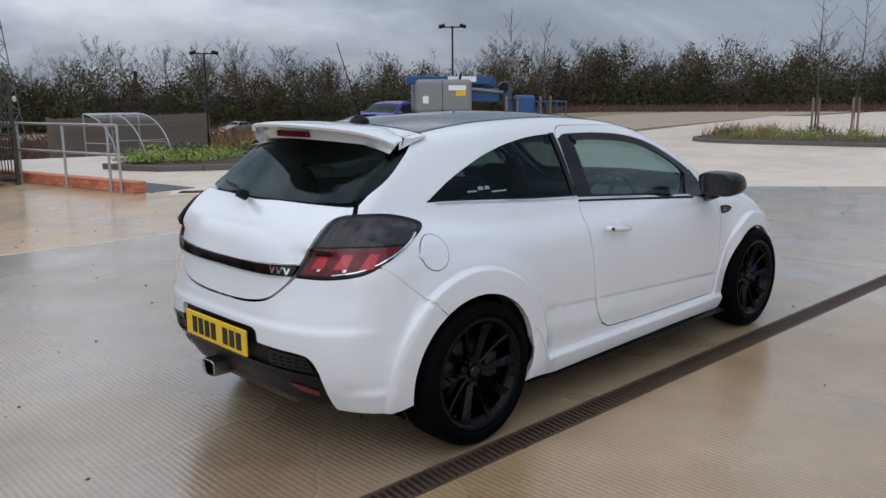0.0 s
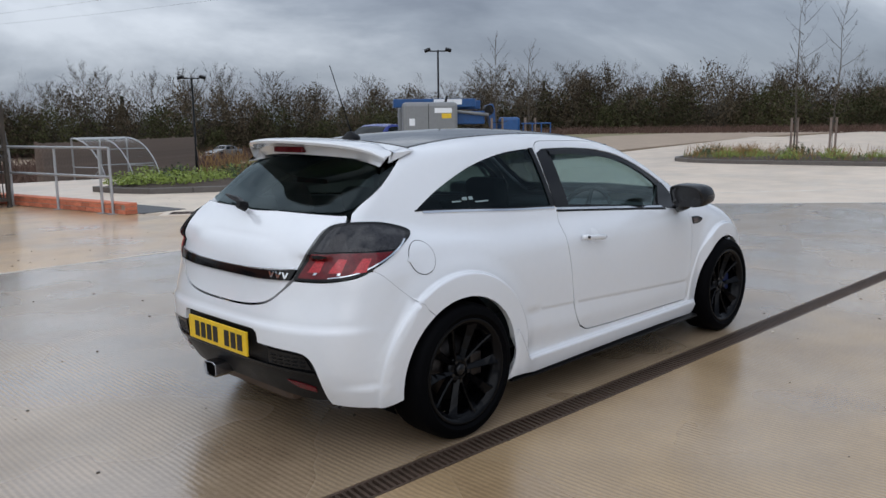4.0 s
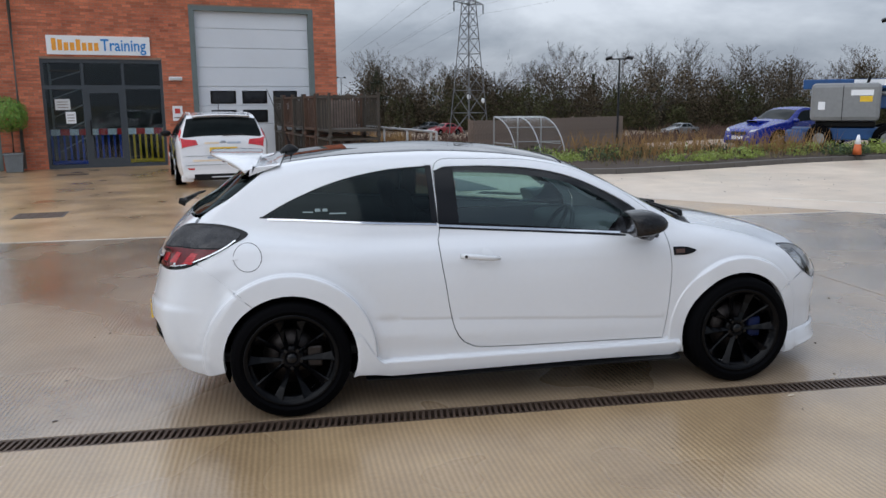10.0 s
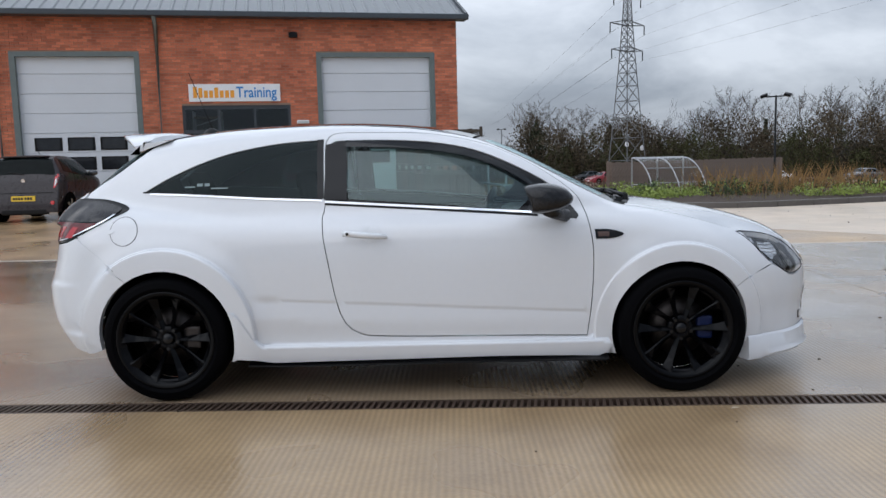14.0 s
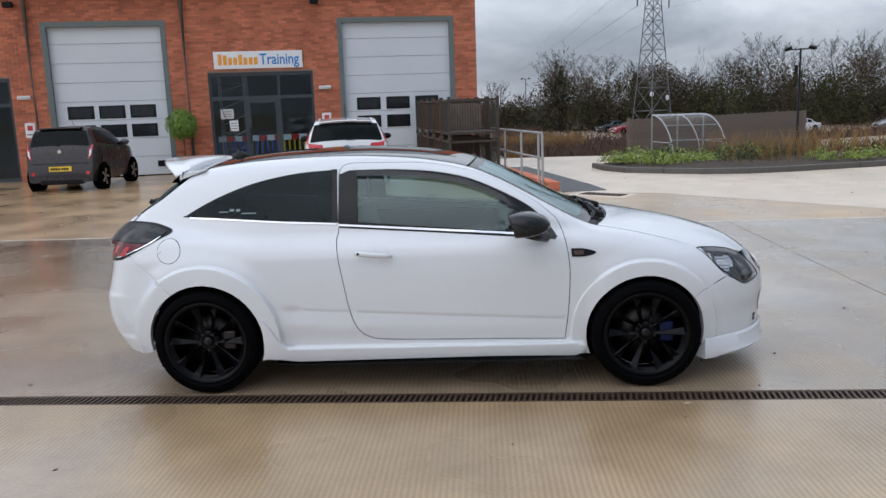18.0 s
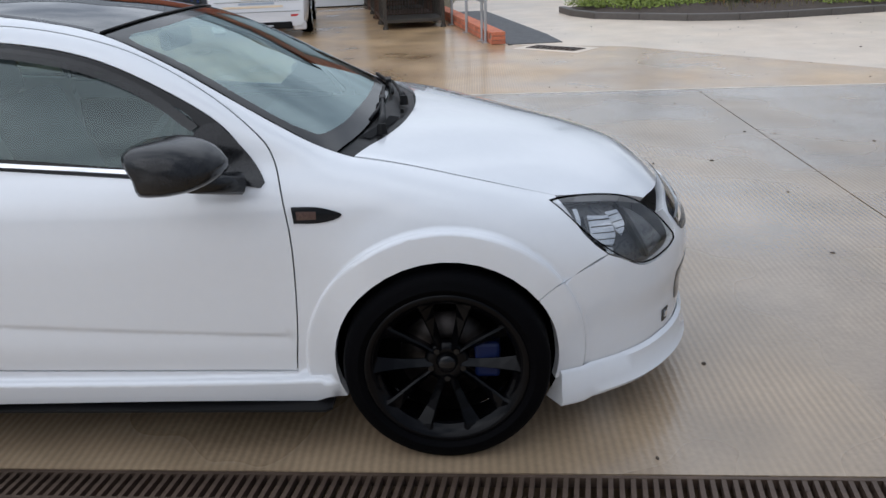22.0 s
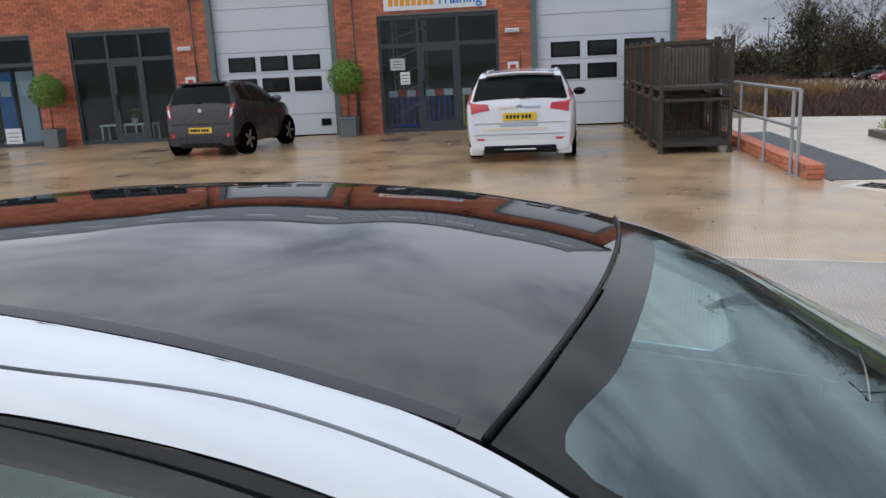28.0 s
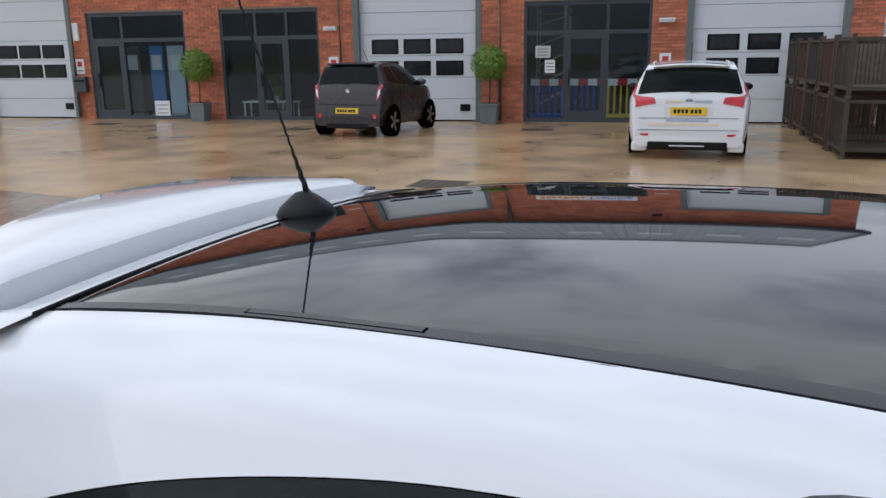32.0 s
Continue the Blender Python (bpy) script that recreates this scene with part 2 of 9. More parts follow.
def concrete(name, base, dark, wet=0.5, ribs=True, rot=0.0):
    """Tamped concrete: fine parallel ribs, brown stains, wet patches."""
    m = bpy.data.materials.new(name)
    m.use_nodes = True
    n, l = m.node_tree.nodes, m.node_tree.links
    p = n["Principled BSDF"]
    geo = n.new("ShaderNodeNewGeometry")
    mp = n.new("ShaderNodeMapping")
    mp.inputs["Rotation"].default_value = (0, 0, radians(rot))
    l.new(geo.outputs["Position"], mp.inputs["Vector"])
    def tex(scale, detail, rough=0.55):
        t = n.new("ShaderNodeTexNoise")
        t.inputs["Scale"].default_value, t.inputs["Detail"].default_value, t.inputs["Roughness"].default_value = scale, detail, rough
        l.new(mp.outputs[0], t.inputs["Vector"])
        return t
    big, mid, fine = tex(0.28, 5), tex(1.7, 5, 0.6), tex(45, 3)
    ramp = n.new("ShaderNodeValToRGB")
    e = ramp.color_ramp.elements
    e[0].position, e[0].color = 0.36, (*dark, 1)
    e[1].position, e[1].color = 0.66, (*base, 1)
    s = n.new("ShaderNodeMath")
    s.operation = "MULTIPLY_ADD"
    s.inputs[1].default_value = 0.45
    l.new(mid.outputs["Fac"], s.inputs[0])
    s2 = n.new("ShaderNodeMath")
    s2.operation = "MULTIPLY_ADD"
    s2.inputs[1].default_value = 0.40
    l.new(big.outputs["Fac"], s2.inputs[0])
    s3 = n.new("ShaderNodeMath")
    s3.operation = "MULTIPLY"
    s3.inputs[1].default_value = 0.15
    l.new(fine.outputs["Fac"], s3.inputs[0])
    l.new(s3.outputs[0], s2.inputs[2])
    l.new(s2.outputs[0], s.inputs[2])
    l.new(s.outputs[0], ramp.inputs["Fac"])
    l.new(ramp.outputs[0], p.inputs["Base Color"])
    wetr = n.new("ShaderNodeMapRange")
    wetr.inputs["From Min"].default_value, wetr.inputs["From Max"].default_value = 0.34, 0.66
    wetr.inputs["To Min"].default_value, wetr.inputs["To Max"].default_value = 0.55 - 0.34 * wet, 0.66 - 0.14 * wet
    w2 = n.new("ShaderNodeMath")
    w2.operation = "MULTIPLY_ADD"
    w2.inputs[1].default_value = 0.5
    l.new(tex(1.1, 2, 0.4).outputs["Fac"], w2.inputs[0])
    w3 = n.new("ShaderNodeMath")
    w3.operation = "MULTIPLY"
    w3.inputs[1].default_value = 0.5
    l.new(tex(0.45, 2, 0.45).outputs["Fac"], w3.inputs[0])
    l.new(w3.outputs[0], w2.inputs[2])
    l.new(w2.outputs[0], wetr.inputs["Value"])
    l.new(wetr.outputs[0], p.inputs["Roughness"])
    p.inputs["Specular IOR Level"].default_value = 0.5 + 0.2 * wet
    # a film of water where the slab lies low
    film = n.new("ShaderNodeMapRange")
    film.interpolation_type = "SMOOTHSTEP"
    film.inputs["From Min"].default_value, film.inputs["From Max"].default_value = 0.62, 0.36
    film.inputs["To Min"].default_value, film.inputs["To Max"].default_value = min(0.6, 0.4 * wet), min(1.0, 0.75 * wet)
    l.new(w2.outputs[0], film.inputs["Value"])
    l.new(film.outputs[0], p.inputs["Coat Weight"])
    p.inputs["Coat Roughness"].default_value = 0.09
    # the water film ripples over the grain of the slab
    cb_ = n.new("ShaderNodeBump")
    cb_.inputs["Distance"].default_value, cb_.inputs["Strength"].default_value = 0.004, 0.30
    l.new(tex(70, 2).outputs["Fac"], cb_.inputs["Height"])
    l.new(cb_.outputs[0], p.inputs["Coat Normal"])
    p.inputs["Coat IOR"].default_value = 1.52
    b = n.new("ShaderNodeBump")
    b.inputs["Distance"].default_value = 0.004
    b.inputs["Strength"].default_value = 0.55
    if ribs:
        wv = n.new("ShaderNodeTexWave")
        wv.wave_type, wv.bands_direction = "BANDS", "X"
        wv.inputs["Scale"].default_value = 11.0
        wv.inputs["Distortion"].default_value = 0.5
        wv.inputs["Detail"].default_value = 1.0
        l.new(mp.outputs[0], wv.inputs["Vector"])
        # the ribs are worn or silted flat in patches
        worn = n.new("ShaderNodeMapRange")
        worn.interpolation_type = "SMOOTHSTEP"
        worn.inputs["From Min"].default_value, worn.inputs["From Max"].default_value = 0.36, 0.50
        l.new(tex(0.55, 3, 0.5).outputs["Fac"], worn.inputs["Value"])
        rib = n.new("ShaderNodeMath")
        rib.operation = "MULTIPLY"
        l.new(wv.outputs["Fac"], rib.inputs[0])
        l.new(worn.outputs[0], rib.inputs[1])
        mm = n.new("ShaderNodeMath")
        mm.operation = "MULTIPLY_ADD"
        mm.inputs[1].default_value = 0.6
        l.new(rib.outputs[0], mm.inputs[0])
        l.new(fine.outputs["Fac"], mm.inputs[2])
        l.new(mm.outputs[0], b.inputs["Height"])
        # the base colour runs darker in the grooves and lighter on the ribs
        groove = n.new("ShaderNodeMapRange")
        groove.inputs["To Min"].default_value, groove.inputs["To Max"].default_value = 0.88, 1.14
        l.new(rib.outputs[0], groove.inputs["Value"])
        tone = n.new("ShaderNodeVectorMath")
        tone.operation = "SCALE"
        l.new(ramp.outputs[0], tone.inputs[0])
        l.new(groove.outputs[0], tone.inputs["Scale"])
        l.new(tone.outputs[0], p.inputs["Base Color"])
    else:
        l.new(fine.outputs["Fac"], b.inputs["Height"])
    l.new(b.outputs[0], p.inputs["Normal"])
    return m


M_CONC = concrete("tamped_concrete", (0.40, 0.29, 0.186), (0.20, 0.142, 0.088), 1.5)
M_CONCS = concrete("sandy_concrete", (0.46, 0.318, 0.175), (0.235, 0.153, 0.080), 1.3)
M_CONC2 = concrete("orange_concrete", (0.62, 0.41, 0.215), (0.37, 0.23, 0.118), 1.0)
M_ROAD = concrete("pale_concrete", (0.80, 0.665, 0.525), (0.60, 0.485, 0.375), 0.45, ribs=False)
M_BRICK = mat("red_brick", (0.42, 0.125, 0.07), 0.85, vary=0.25, scale=3, grain=40, bump=0.3, second=(0.50, 0.18, 0.105))
M_MORTAR = mat("mortar", (0.30, 0.22, 0.17), 0.9, bump=0.2)
M_DOORGREY = mat("door_grey", (0.66, 0.69, 0.72), 0.45, vary=0.04, scale=1)
M_FRAME = mat("frame_grey", (0.045, 0.055, 0.065), 0.4)
M_JAMB = mat("jamb_green_grey", (0.14, 0.17, 0.165), 0.45)
M_PIPE = mat("pipe_grey", (0.21, 0.24, 0.235), 0.5)
M_CLAD = mat("roof_sheet", (0.20, 0.215, 0.225), 0.45, vary=0.1)
M_SKYL = mat("rooflight", (0.55, 0.56, 0.55), 0.5)
M_SIGNW = mat("sign_white", (0.80, 0.81, 0.82), 0.4, vary=0.03)
M_PALEB2 = mat("banner_pale", (0.55, 0.60, 0.66), 0.5)
M_ORANGE = mat("sign_orange", (0.85, 0.36, 0.04), 0.5)
M_BLUE = mat("sign_blue", (0.02, 0.22, 0.55), 0.5)
M_RACK = mat("rack_brown", (0.052, 0.043, 0.033), 0.7, vary=0.4, scale=6)
M_RUST = mat("rack_rust", (0.085, 0.045, 0.028), 0.75, vary=0.4, scale=6)
M_GALV = mat("galvanised", (0.42, 0.43, 0.44), 0.42, metal=0.6, vary=0.15)
M_SOIL = mat("bark_soil", (0.06, 0.042, 0.03), 0.95, vary=0.4, grain=30, bump=0.6)
M_KERB = mat("kerb_stone", (0.10, 0.088, 0.078), 0.6, vary=0.2, grain=90, bump=0.2)
M_ASPH = mat("asphalt", (0.05, 0.05, 0.052), 0.55, vary=0.2, grain=120, bump=0.3)
M_IRON = mat("cast_iron", (0.085, 0.056, 0.040), 0.55, metal=0.3, vary=0.4, grain=80, bump=0.2)
M_FENCE = mat("fence_wood", (0.19, 0.145, 0.12), 0.85, vary=0.3, grain=40)
M_BARK = mat("bark", (0.085, 0.07, 0.055), 0.9, vary=0.3)
M_TWIG = mat("twigs", (0.085, 0.072, 0.058), 0.95, vary=0.3, spec=0.1)
M_LEAF = mat("box_leaf", (0.085, 0.19, 0.022), 0.5, vary=0.5, scale=20, second=(0.17, 0.30, 0.045))
M_LEAF2 = mat("shrub_leaf", (0.075, 0.115, 0.022), 0.7, vary=0.5, scale=5, second=(0.12, 0.17, 0.04))
M_DRY = mat("dry_stems", (0.26, 0.15, 0.055), 0.9, vary=0.4, scale=3)
M_BRAMBLE = mat("bramble", (0.10, 0.062, 0.048), 0.95, vary=0.4, scale=0.5, spec=0.1)
M_GRASS = mat("dry_grass", (0.20, 0.17, 0.095), 0.95, vary=0.35, scale=0.3)
M_GREENGRASS = mat("green_grass", (0.185, 0.155, 0.075), 0.95, vary=0.3, scale=0.3)
M_IVY = mat("ivy", (0.028, 0.038, 0.016), 0.9, vary=0.4, scale=0.6)
M_POT = mat("planter_lead", (0.17, 0.19, 0.20), 0.5)

# ---- mesh helpers ----
def thing(name, label, category, m=None, group="", kind=""):
    ob = new(name)
    if m is not None:
        ob.matrix_world = m
    ob.empty_display_size = 0.1
    return tagged(ob, label, category, group, kind)


def link(name, bm, material, parent=None, label="", smooth=False, m=None):
    me = bpy.data.meshes.new(name)
    bm.to_mesh(me)
    bm.free()
    if smooth:
        for f in me.polygons:
            f.use_smooth = True
    me.materials.append(material)
    ob = new(name, me)
    if parent is not None:
        ob.parent = parent
    if m is not None:
        ob.matrix_basis = m
    if label:
        ob["label"] = label
    return ob


def part(name, bm, material, parent, label="", smooth=False, m=None):
    return link(name, bm, material, parent, label, smooth, m)


def add_box(bm, x0, x1, y0, y1, z0, z1, bevel=0.0):
    m = Matrix.Translation(((x0 + x1) / 2, (y0 + y1) / 2, (z0 + z1) / 2)) @ Matrix.Diagonal((abs(x1 - x0), abs(y1 - y0), abs(z1 - z0), 1))
    r = bmesh.ops.create_cube(bm, size=1, matrix=m)
    if bevel:
        ed = list({e for v in r["verts"] for e in v.link_edges})
        bmesh.ops.bevel(bm, geom=ed, offset=bevel, segments=2, profile=0.5, affect="EDGES")


def box(x0, x1, y0, y1, z0, z1, bevel=0.0):
    bm = bmesh.new()
    add_box(bm, x0, x1, y0, y1, z0, z1, bevel)
    return bm


def add_rod(bm, a, b, r0, r1=None, seg=8, cap=True):
    a, b = Vector(a), Vector(b)
    r1 = r0 if r1 is None else r1
    d = b - a
    q = d.to_track_quat("Z", "Y").to_matrix().to_4x4()
    bmesh.ops.create_cone(bm, cap_ends=cap, segments=seg, radius1=r0, radius2=r1, depth=d.length, matrix=Matrix.Translation((a + b) / 2) @ q)


def rod(a, b, r0, r1=None, seg=10):
    bm = bmesh.new()
    add_rod(bm, a, b, r0, r1, seg)
    return bm


def add_tube(bm, pts, r, seg=8):
    """A pipe bent along points; r is one radius or one for each point."""
    rings = []
    for i, p in enumerate(pts):
        p = Vector(p)
        d = Vector(pts[min(i + 1, len(pts) - 1)]) - Vector(pts[max(i - 1, 0)])
        q = d.to_track_quat("Z", "Y")
        rr = r[i] if isinstance(r, (list, tuple)) else r
        rings.append([bm.verts.new(p + q @ Vector((rr * math.cos(2 * math.pi * k / seg), rr * math.sin(2 * math.pi * k / seg), 0))) for k in range(seg)])
    for a, b in zip(rings, rings[1:]):
        for k in range(seg):
            bm.faces.new((a[k], a[(k + 1) % seg], b[(k + 1) % seg], b[k]))
    bm.faces.new(rings[0][::-1])
    bm.faces.new(rings[-1])


def tube(pts, r, seg=8):
    bm = bmesh.new()
    add_tube(bm, pts, r, seg)
    return bm


def lathe(profile, seg=32, axis="Y"):
    """A turned shape from (radius, distance along the axis) pairs, open or closed."""
    bm = bmesh.new()
    rings = []
    for r, h in profile:
        ring = []
        for k in range(seg):
            c, s = r * math.cos(2 * math.pi * k / seg), r * math.sin(2 * math.pi * k / seg)
            ring.append(bm.verts.new((c, h, s) if axis == "Y" else (c, s, h)))
        rings.append(ring)
    for a, b in zip(rings, rings[1:]):
        for k in range(seg):
            bm.faces.new((a[k], a[(k + 1) % seg], b[(k + 1) % seg], b[k]))
    bmesh.ops.recalc_face_normals(bm, faces=bm.faces)
    return bm


def prism(outline, z0, z1):
    """A solid from a flat outline (x, y), between two heights."""
    bm = bmesh.new()
    lo = [bm.verts.new((x, y, z0)) for x, y in outline]
    hi = [bm.verts.new((x, y, z1)) for x, y in outline]
    n = len(lo)
    for i in range(n):
        bm.faces.new((lo[i], lo[(i + 1) % n], hi[(i + 1) % n], hi[i]))
    bm.faces.new(hi)
    bm.faces.new(lo[::-1])
    bmesh.ops.recalc_face_normals(bm, faces=bm.faces)
    return bm


def raw(verts, faces):
    me = bpy.data.meshes.new("raw")
    me.from_pydata([tuple(v) for v in verts], [], faces)
    bm = bmesh.new()
    bm.from_mesh(me)
    bpy.data.meshes.remove(me)
    return bm


def letters(text, size, depth, material, parent, m, label="", squeeze=1.0, name="lettering", bold=0.0):
    cu = bpy.data.curves.new(name, "FONT")
    cu.body, cu.size, cu.extrude, cu.align_x, cu.align_y = text, size, depth, "CENTER", "CENTER"
    cu.offset = bold
    cu.resolution_u = 3
    tmp = new("tmp", cu)
    me = bpy.data.meshes.new_from_object(tmp)
    bpy.data.objects.remove(tmp)
    me.materials.append(material)
    ob = new(name, me)
    ob.parent = parent
    ob.matrix_basis = m @ Matrix.Diagonal((squeeze, 1, 1, 1))
    if label:
        ob["label"] = label
    return ob

# ---- ground ----
def s01(a, b, v):
    t = min(1, max(0, (v - a) / (b - a)))
    return t * t * (3 - 2 * t)


def lie(x, y):
    """The height of the ground: it falls away beyond the planted bed."""
    return -2.0 * s01(14, 42, y - 0.6 * (x - 8.8)) * s01(0.5, 4.0, x - 2.5 + 0.1 * (y - 20))


def sheet(name, outline_fn, xs, ys, lift, material):
    vs, fs, idx = [], [], {}
    for i, x in enumerate(xs):
        for j, y in enumerate(ys):
            idx[i, j] = len(vs)
            vs.append((x, y, lie(x, y) + lift))
    for i in range(len(xs) - 1):
        for j in range(len(ys) - 1):
            if outline_fn((xs[i] + xs[i + 1]) / 2, (ys[j] + ys[j + 1]) / 2):
                fs.append((idx[i, j], idx[i + 1, j], idx[i + 1, j + 1], idx[i, j + 1]))
    return link(name, raw(vs, fs), material)


gx = [-900, -300, -120, -60, -30] + [x * 2.0 for x in range(-10, 41)] + [90, 110, 140, 200, 350, 900]
gy = [-900, -300, -100, -40, -20, -10] + [y * 2.0 for y in range(-2, 51)] + [110, 130, 160, 220, 400, 1000]
ground = tagged(sheet("ground", lambda x, y: True, gx, gy, -0.32, M_GRASS), "rough grassland falling away and reaching to the horizon", "ground", kind="structure")
# lower car park of stone chippings
M_CHIP = mat("chippings", (0.33, 0.25, 0.18), 0.9, vary=0.2, scale=0.6, grain=30, bump=0.3)
tagged(sheet("car_park", lambda x, y: 9 < x < 46 and 34 < y < 118 and y > 1.2 * x + 18, gx, gy, -0.24, M_CHIP), "sandy gravel car park", "car park", kind="structure")

# yard slabs, with open joints between them
DRAIN = lambda x: -0.938 - 0.023 * x
pave = thing("pavement", "wet brown tamped concrete yard in large slabs", "pavement", kind="structure")


def slab(outline, material, label=""):
    return part("slab", prism(outline, -0.22, 0.0), material, pave, label)


G = 0.005
slab([(-48, -40), (27, -40), (27, DRAIN(27) - 0.075), (-48, DRAIN(-48) - 0.075)], M_CONCS, "sandy brown concrete slab")
slab([(-48, DRAIN(-48) + 0.075), (5.0 - G, DRAIN(5) + 0.075), (5.0 - G, 5.45 - G), (-48, 5.45 - G)], M_CONC)
slab([(5.0 + G, DRAIN(5) + 0.075), (14.35, DRAIN(14.35) + 0.078), (8.3, 5.45 - G), (5.0 + G, 5.45 - G)], M_CONC)
slab([(-48, 5.45 + G), (8.28, 5.45 + G), (4.9, 9.0), (3.2, 9.55), (3.2, 9.8), (2.0, 16.0), (1.2, 30), (-48, 30)], M_CONC2, "orange-brown concrete slab")
# the paler access road
road = tagged(link("road", prism([(8.31, 5.45 + G), (14.37, DRAIN(14.37) + 0.08), (27, DRAIN(27) + 0.08), (60, 6), (60, 24), (27, 16.2), (4.0, 19.6), (2.15, 19.6), (2.05, 16.2), (3.26, 9.8), (3.26, 9.6), (4.93, 9.03)], -0.22, -0.003), M_ROAD), "pale washed concrete access road", "road", kind="structure")
tagged(link("pavement_beyond", prism([(27, 5.9), (27, -40), (200, -60), (200, 30), (60, 22)], -0.25, -0.012), M_ROAD), "open pale concrete beyond the road", "pavement", kind="structure")
verge = tagged(link("verge", prism([(27, 17.5), (60, 24.3), (200, 31), (220, 70), (60, 46), (29, 30)], -0.35, -0.02), M_GREENGRASS), "strip of short yellow-green grass", "grass", kind="structure")

gravel = tagged(link("gravel_margin", prism([(27, 17.3), (60, 24.1), (200, 30.5), (200, 46), (60, 38), (30, 27)], -0.35, -0.014), M_CHIP), "bare brown gravel margin along the road", "gravel", kind="structure")

stand = tagged(link("hardstanding", prism([(11.5, 17.2), (16.0, 15.9), (27, 15.6), (30, 27), (24, 29), (14, 24.5)], -0.40, -0.007), M_CHIP), "gravel hardstanding behind the planting bed", "hardstanding", kind="structure")
M_LAIT = mat("joint_laitance", (0.62, 0.58, 0.52), 0.6, vary=0.25, scale=3, grain=50)
for a, b in (((-6.0, 5.45), (8.3, 5.45)), ((8.3, 5.45), (14.2, -1.05)), ((8.2, 7.2), (16.5, 0.8))):
    d_ = Vector((b[0] - a[0], b[1] - a[1], 0))
    nn_ = Vector((-d_.y, d_.x, 0)).normalized() * 0.016
    P4 = [Vector((*a, 0)) - nn_, Vector((*b, 0)) - nn_, Vector((*b, 0)) + nn_, Vector((*a, 0)) + nn_]
    part("joint_edge", prism([(p.x, p.y) for p in P4], -0.02, 0.003), M_LAIT, pave, "pale worn edge of a slab joint")

# drain channel with a slotted iron grating
drain = thing("drain_channel", "rusty cast-iron slotted drain grating set in the concrete", "drain", pose(0, -0.938, 0, 0, 0, -1.318), kind="structure")
# bed coloured near-black for the shade below the grating
part("channel", box(-48, 27, -0.07, 0.07, -0.21, -0.16), M_GAP, drain, "channel bed in near-black for shade")
for s in (-1, 1):
    part("grating_rail", box(-48, 27, s * 0.056, s * 0.070, -0.04, -0.001), M_IRON, drain, "rusty frame rail")
bar_me = None
def bar_mesh():
    bm = bmesh.new()
    add_box(bm, -0.0075, 0.0075, -0.056, 0.056, -0.03, -0.002)
    for v in bm.verts:
        v.co.x += v.co.y * 0.12
    return bm


for k in range(290):
    x = -3.2 + k * 0.0335
    if bar_me is None:
        ob = part("grating_bar", bar_mesh(), M_IRON, drain)
        bar_me = ob.data
    else:
        ob = new("grating_bar", bar_me)
        ob.parent = drain
    ob.location.x = x
bm = bmesh.new()
for k in range(110):
    for x in (-3.2 - 0.0335 * (k + 1), -3.2 + 0.0335 * (290 + k)):
        add_box(bm, x - 0.0075, x + 0.0075, -0.056, 0.056, -0.03, -0.002)
tagged(part("grating_bars_far", bm, M_IRON, drain), kind="stuff")

# leaf litter and small stones on the wet slab
rnd = random.Random(4)
bm = bmesh.new()
for k in range(420):
    x, y = rnd.uniform(-6, 12), rnd.uniform(-6, 12)
    r = rnd.uniform(0.004, 0.011)
    m_ = Matrix.Translation((x, y, 0.002)) @ Matrix.Rotation(rnd.uniform(0, 6), 4, "Z") @ Matrix.Diagonal((r * rnd.uniform(1, 2.2), r, r * 0.5, 1))
    bmesh.ops.create_icosphere(bm, subdivisions=1, radius=1, matrix=m_)
tagged(link("grit", bm, M_SOIL), "dark grit and leaf litter scattered on the slab", "litter", kind="stuff")
def leaf_at(x, y, s, col, rot):
    bm = raw([(-1, 0, 0.02), (-0.3, 0.42, 0.10), (0.5, 0.36, 0.08), (1, 0, 0.02), (0.5, -0.36, 0.08), (-0.3, -0.42, 0.10), (0, 0, 0.0)], [(0, 6, 1), (1, 6, 2), (2, 6, 3), (3, 6, 4), (4, 6, 5), (5, 6, 0)])
    bmesh.ops.transform(bm, matrix=Matrix.Translation((x, y, 0.002)) @ Matrix.Rotation(rot, 4, "Z") @ Matrix.Diagonal((s, s, s, 1)), verts=bm.verts)
    tagged(link("fallen_leaf", bm, col), "small pale dead leaf lying on wet concrete", "leaf")


M_DEAD = mat("dead_leaf", (0.55, 0.47, 0.36), 0.7)
M_DEAD2 = mat("dead_leaf_brown", (0.12, 0.06, 0.03), 0.7)
leaf_at(2.783, -1.125, 0.026, M_DEAD, 0.3)
leaf_at(4.644, 1.854, 0.02, M_DEAD2, 1.0)
leaf_at(1.2, -2.6, 0.018, M_DEAD2, 2.0)
leaf_at(5.1, 3.4, 0.02, M_DEAD2, 0.4)
leaf_at(3.9, 2.2, 0.018, M_DEAD2, 0.9)


def manhole(x, y, w_, d_, rot, name="manhole_cover"):
    mh = thing(name, "square cast-iron cover flush in the concrete", "manhole", pose(x, y, 0.0, 0, 0, rot))
    part("cover_frame", box(-w_ / 2, w_ / 2, -d_ / 2, d_ / 2, -0.05, 0.003), M_KERB, mh)
    part("cover_plate", box(-w_ / 2 + 0.04, w_ / 2 - 0.04, -d_ / 2 + 0.04, d_ / 2 - 0.04, -0.05, 0.006), M_IRON, mh)
    for k in range(6):
        x0 = -w_ / 2 + 0.07 + k * (w_ - 0.14) / 5
        part("cover_rib", box(x0 - 0.008, x0 + 0.008, -d_ / 2 + 0.07, d_ / 2 - 0.07, 0.005, 0.010), M_IRON, mh)
    return mh


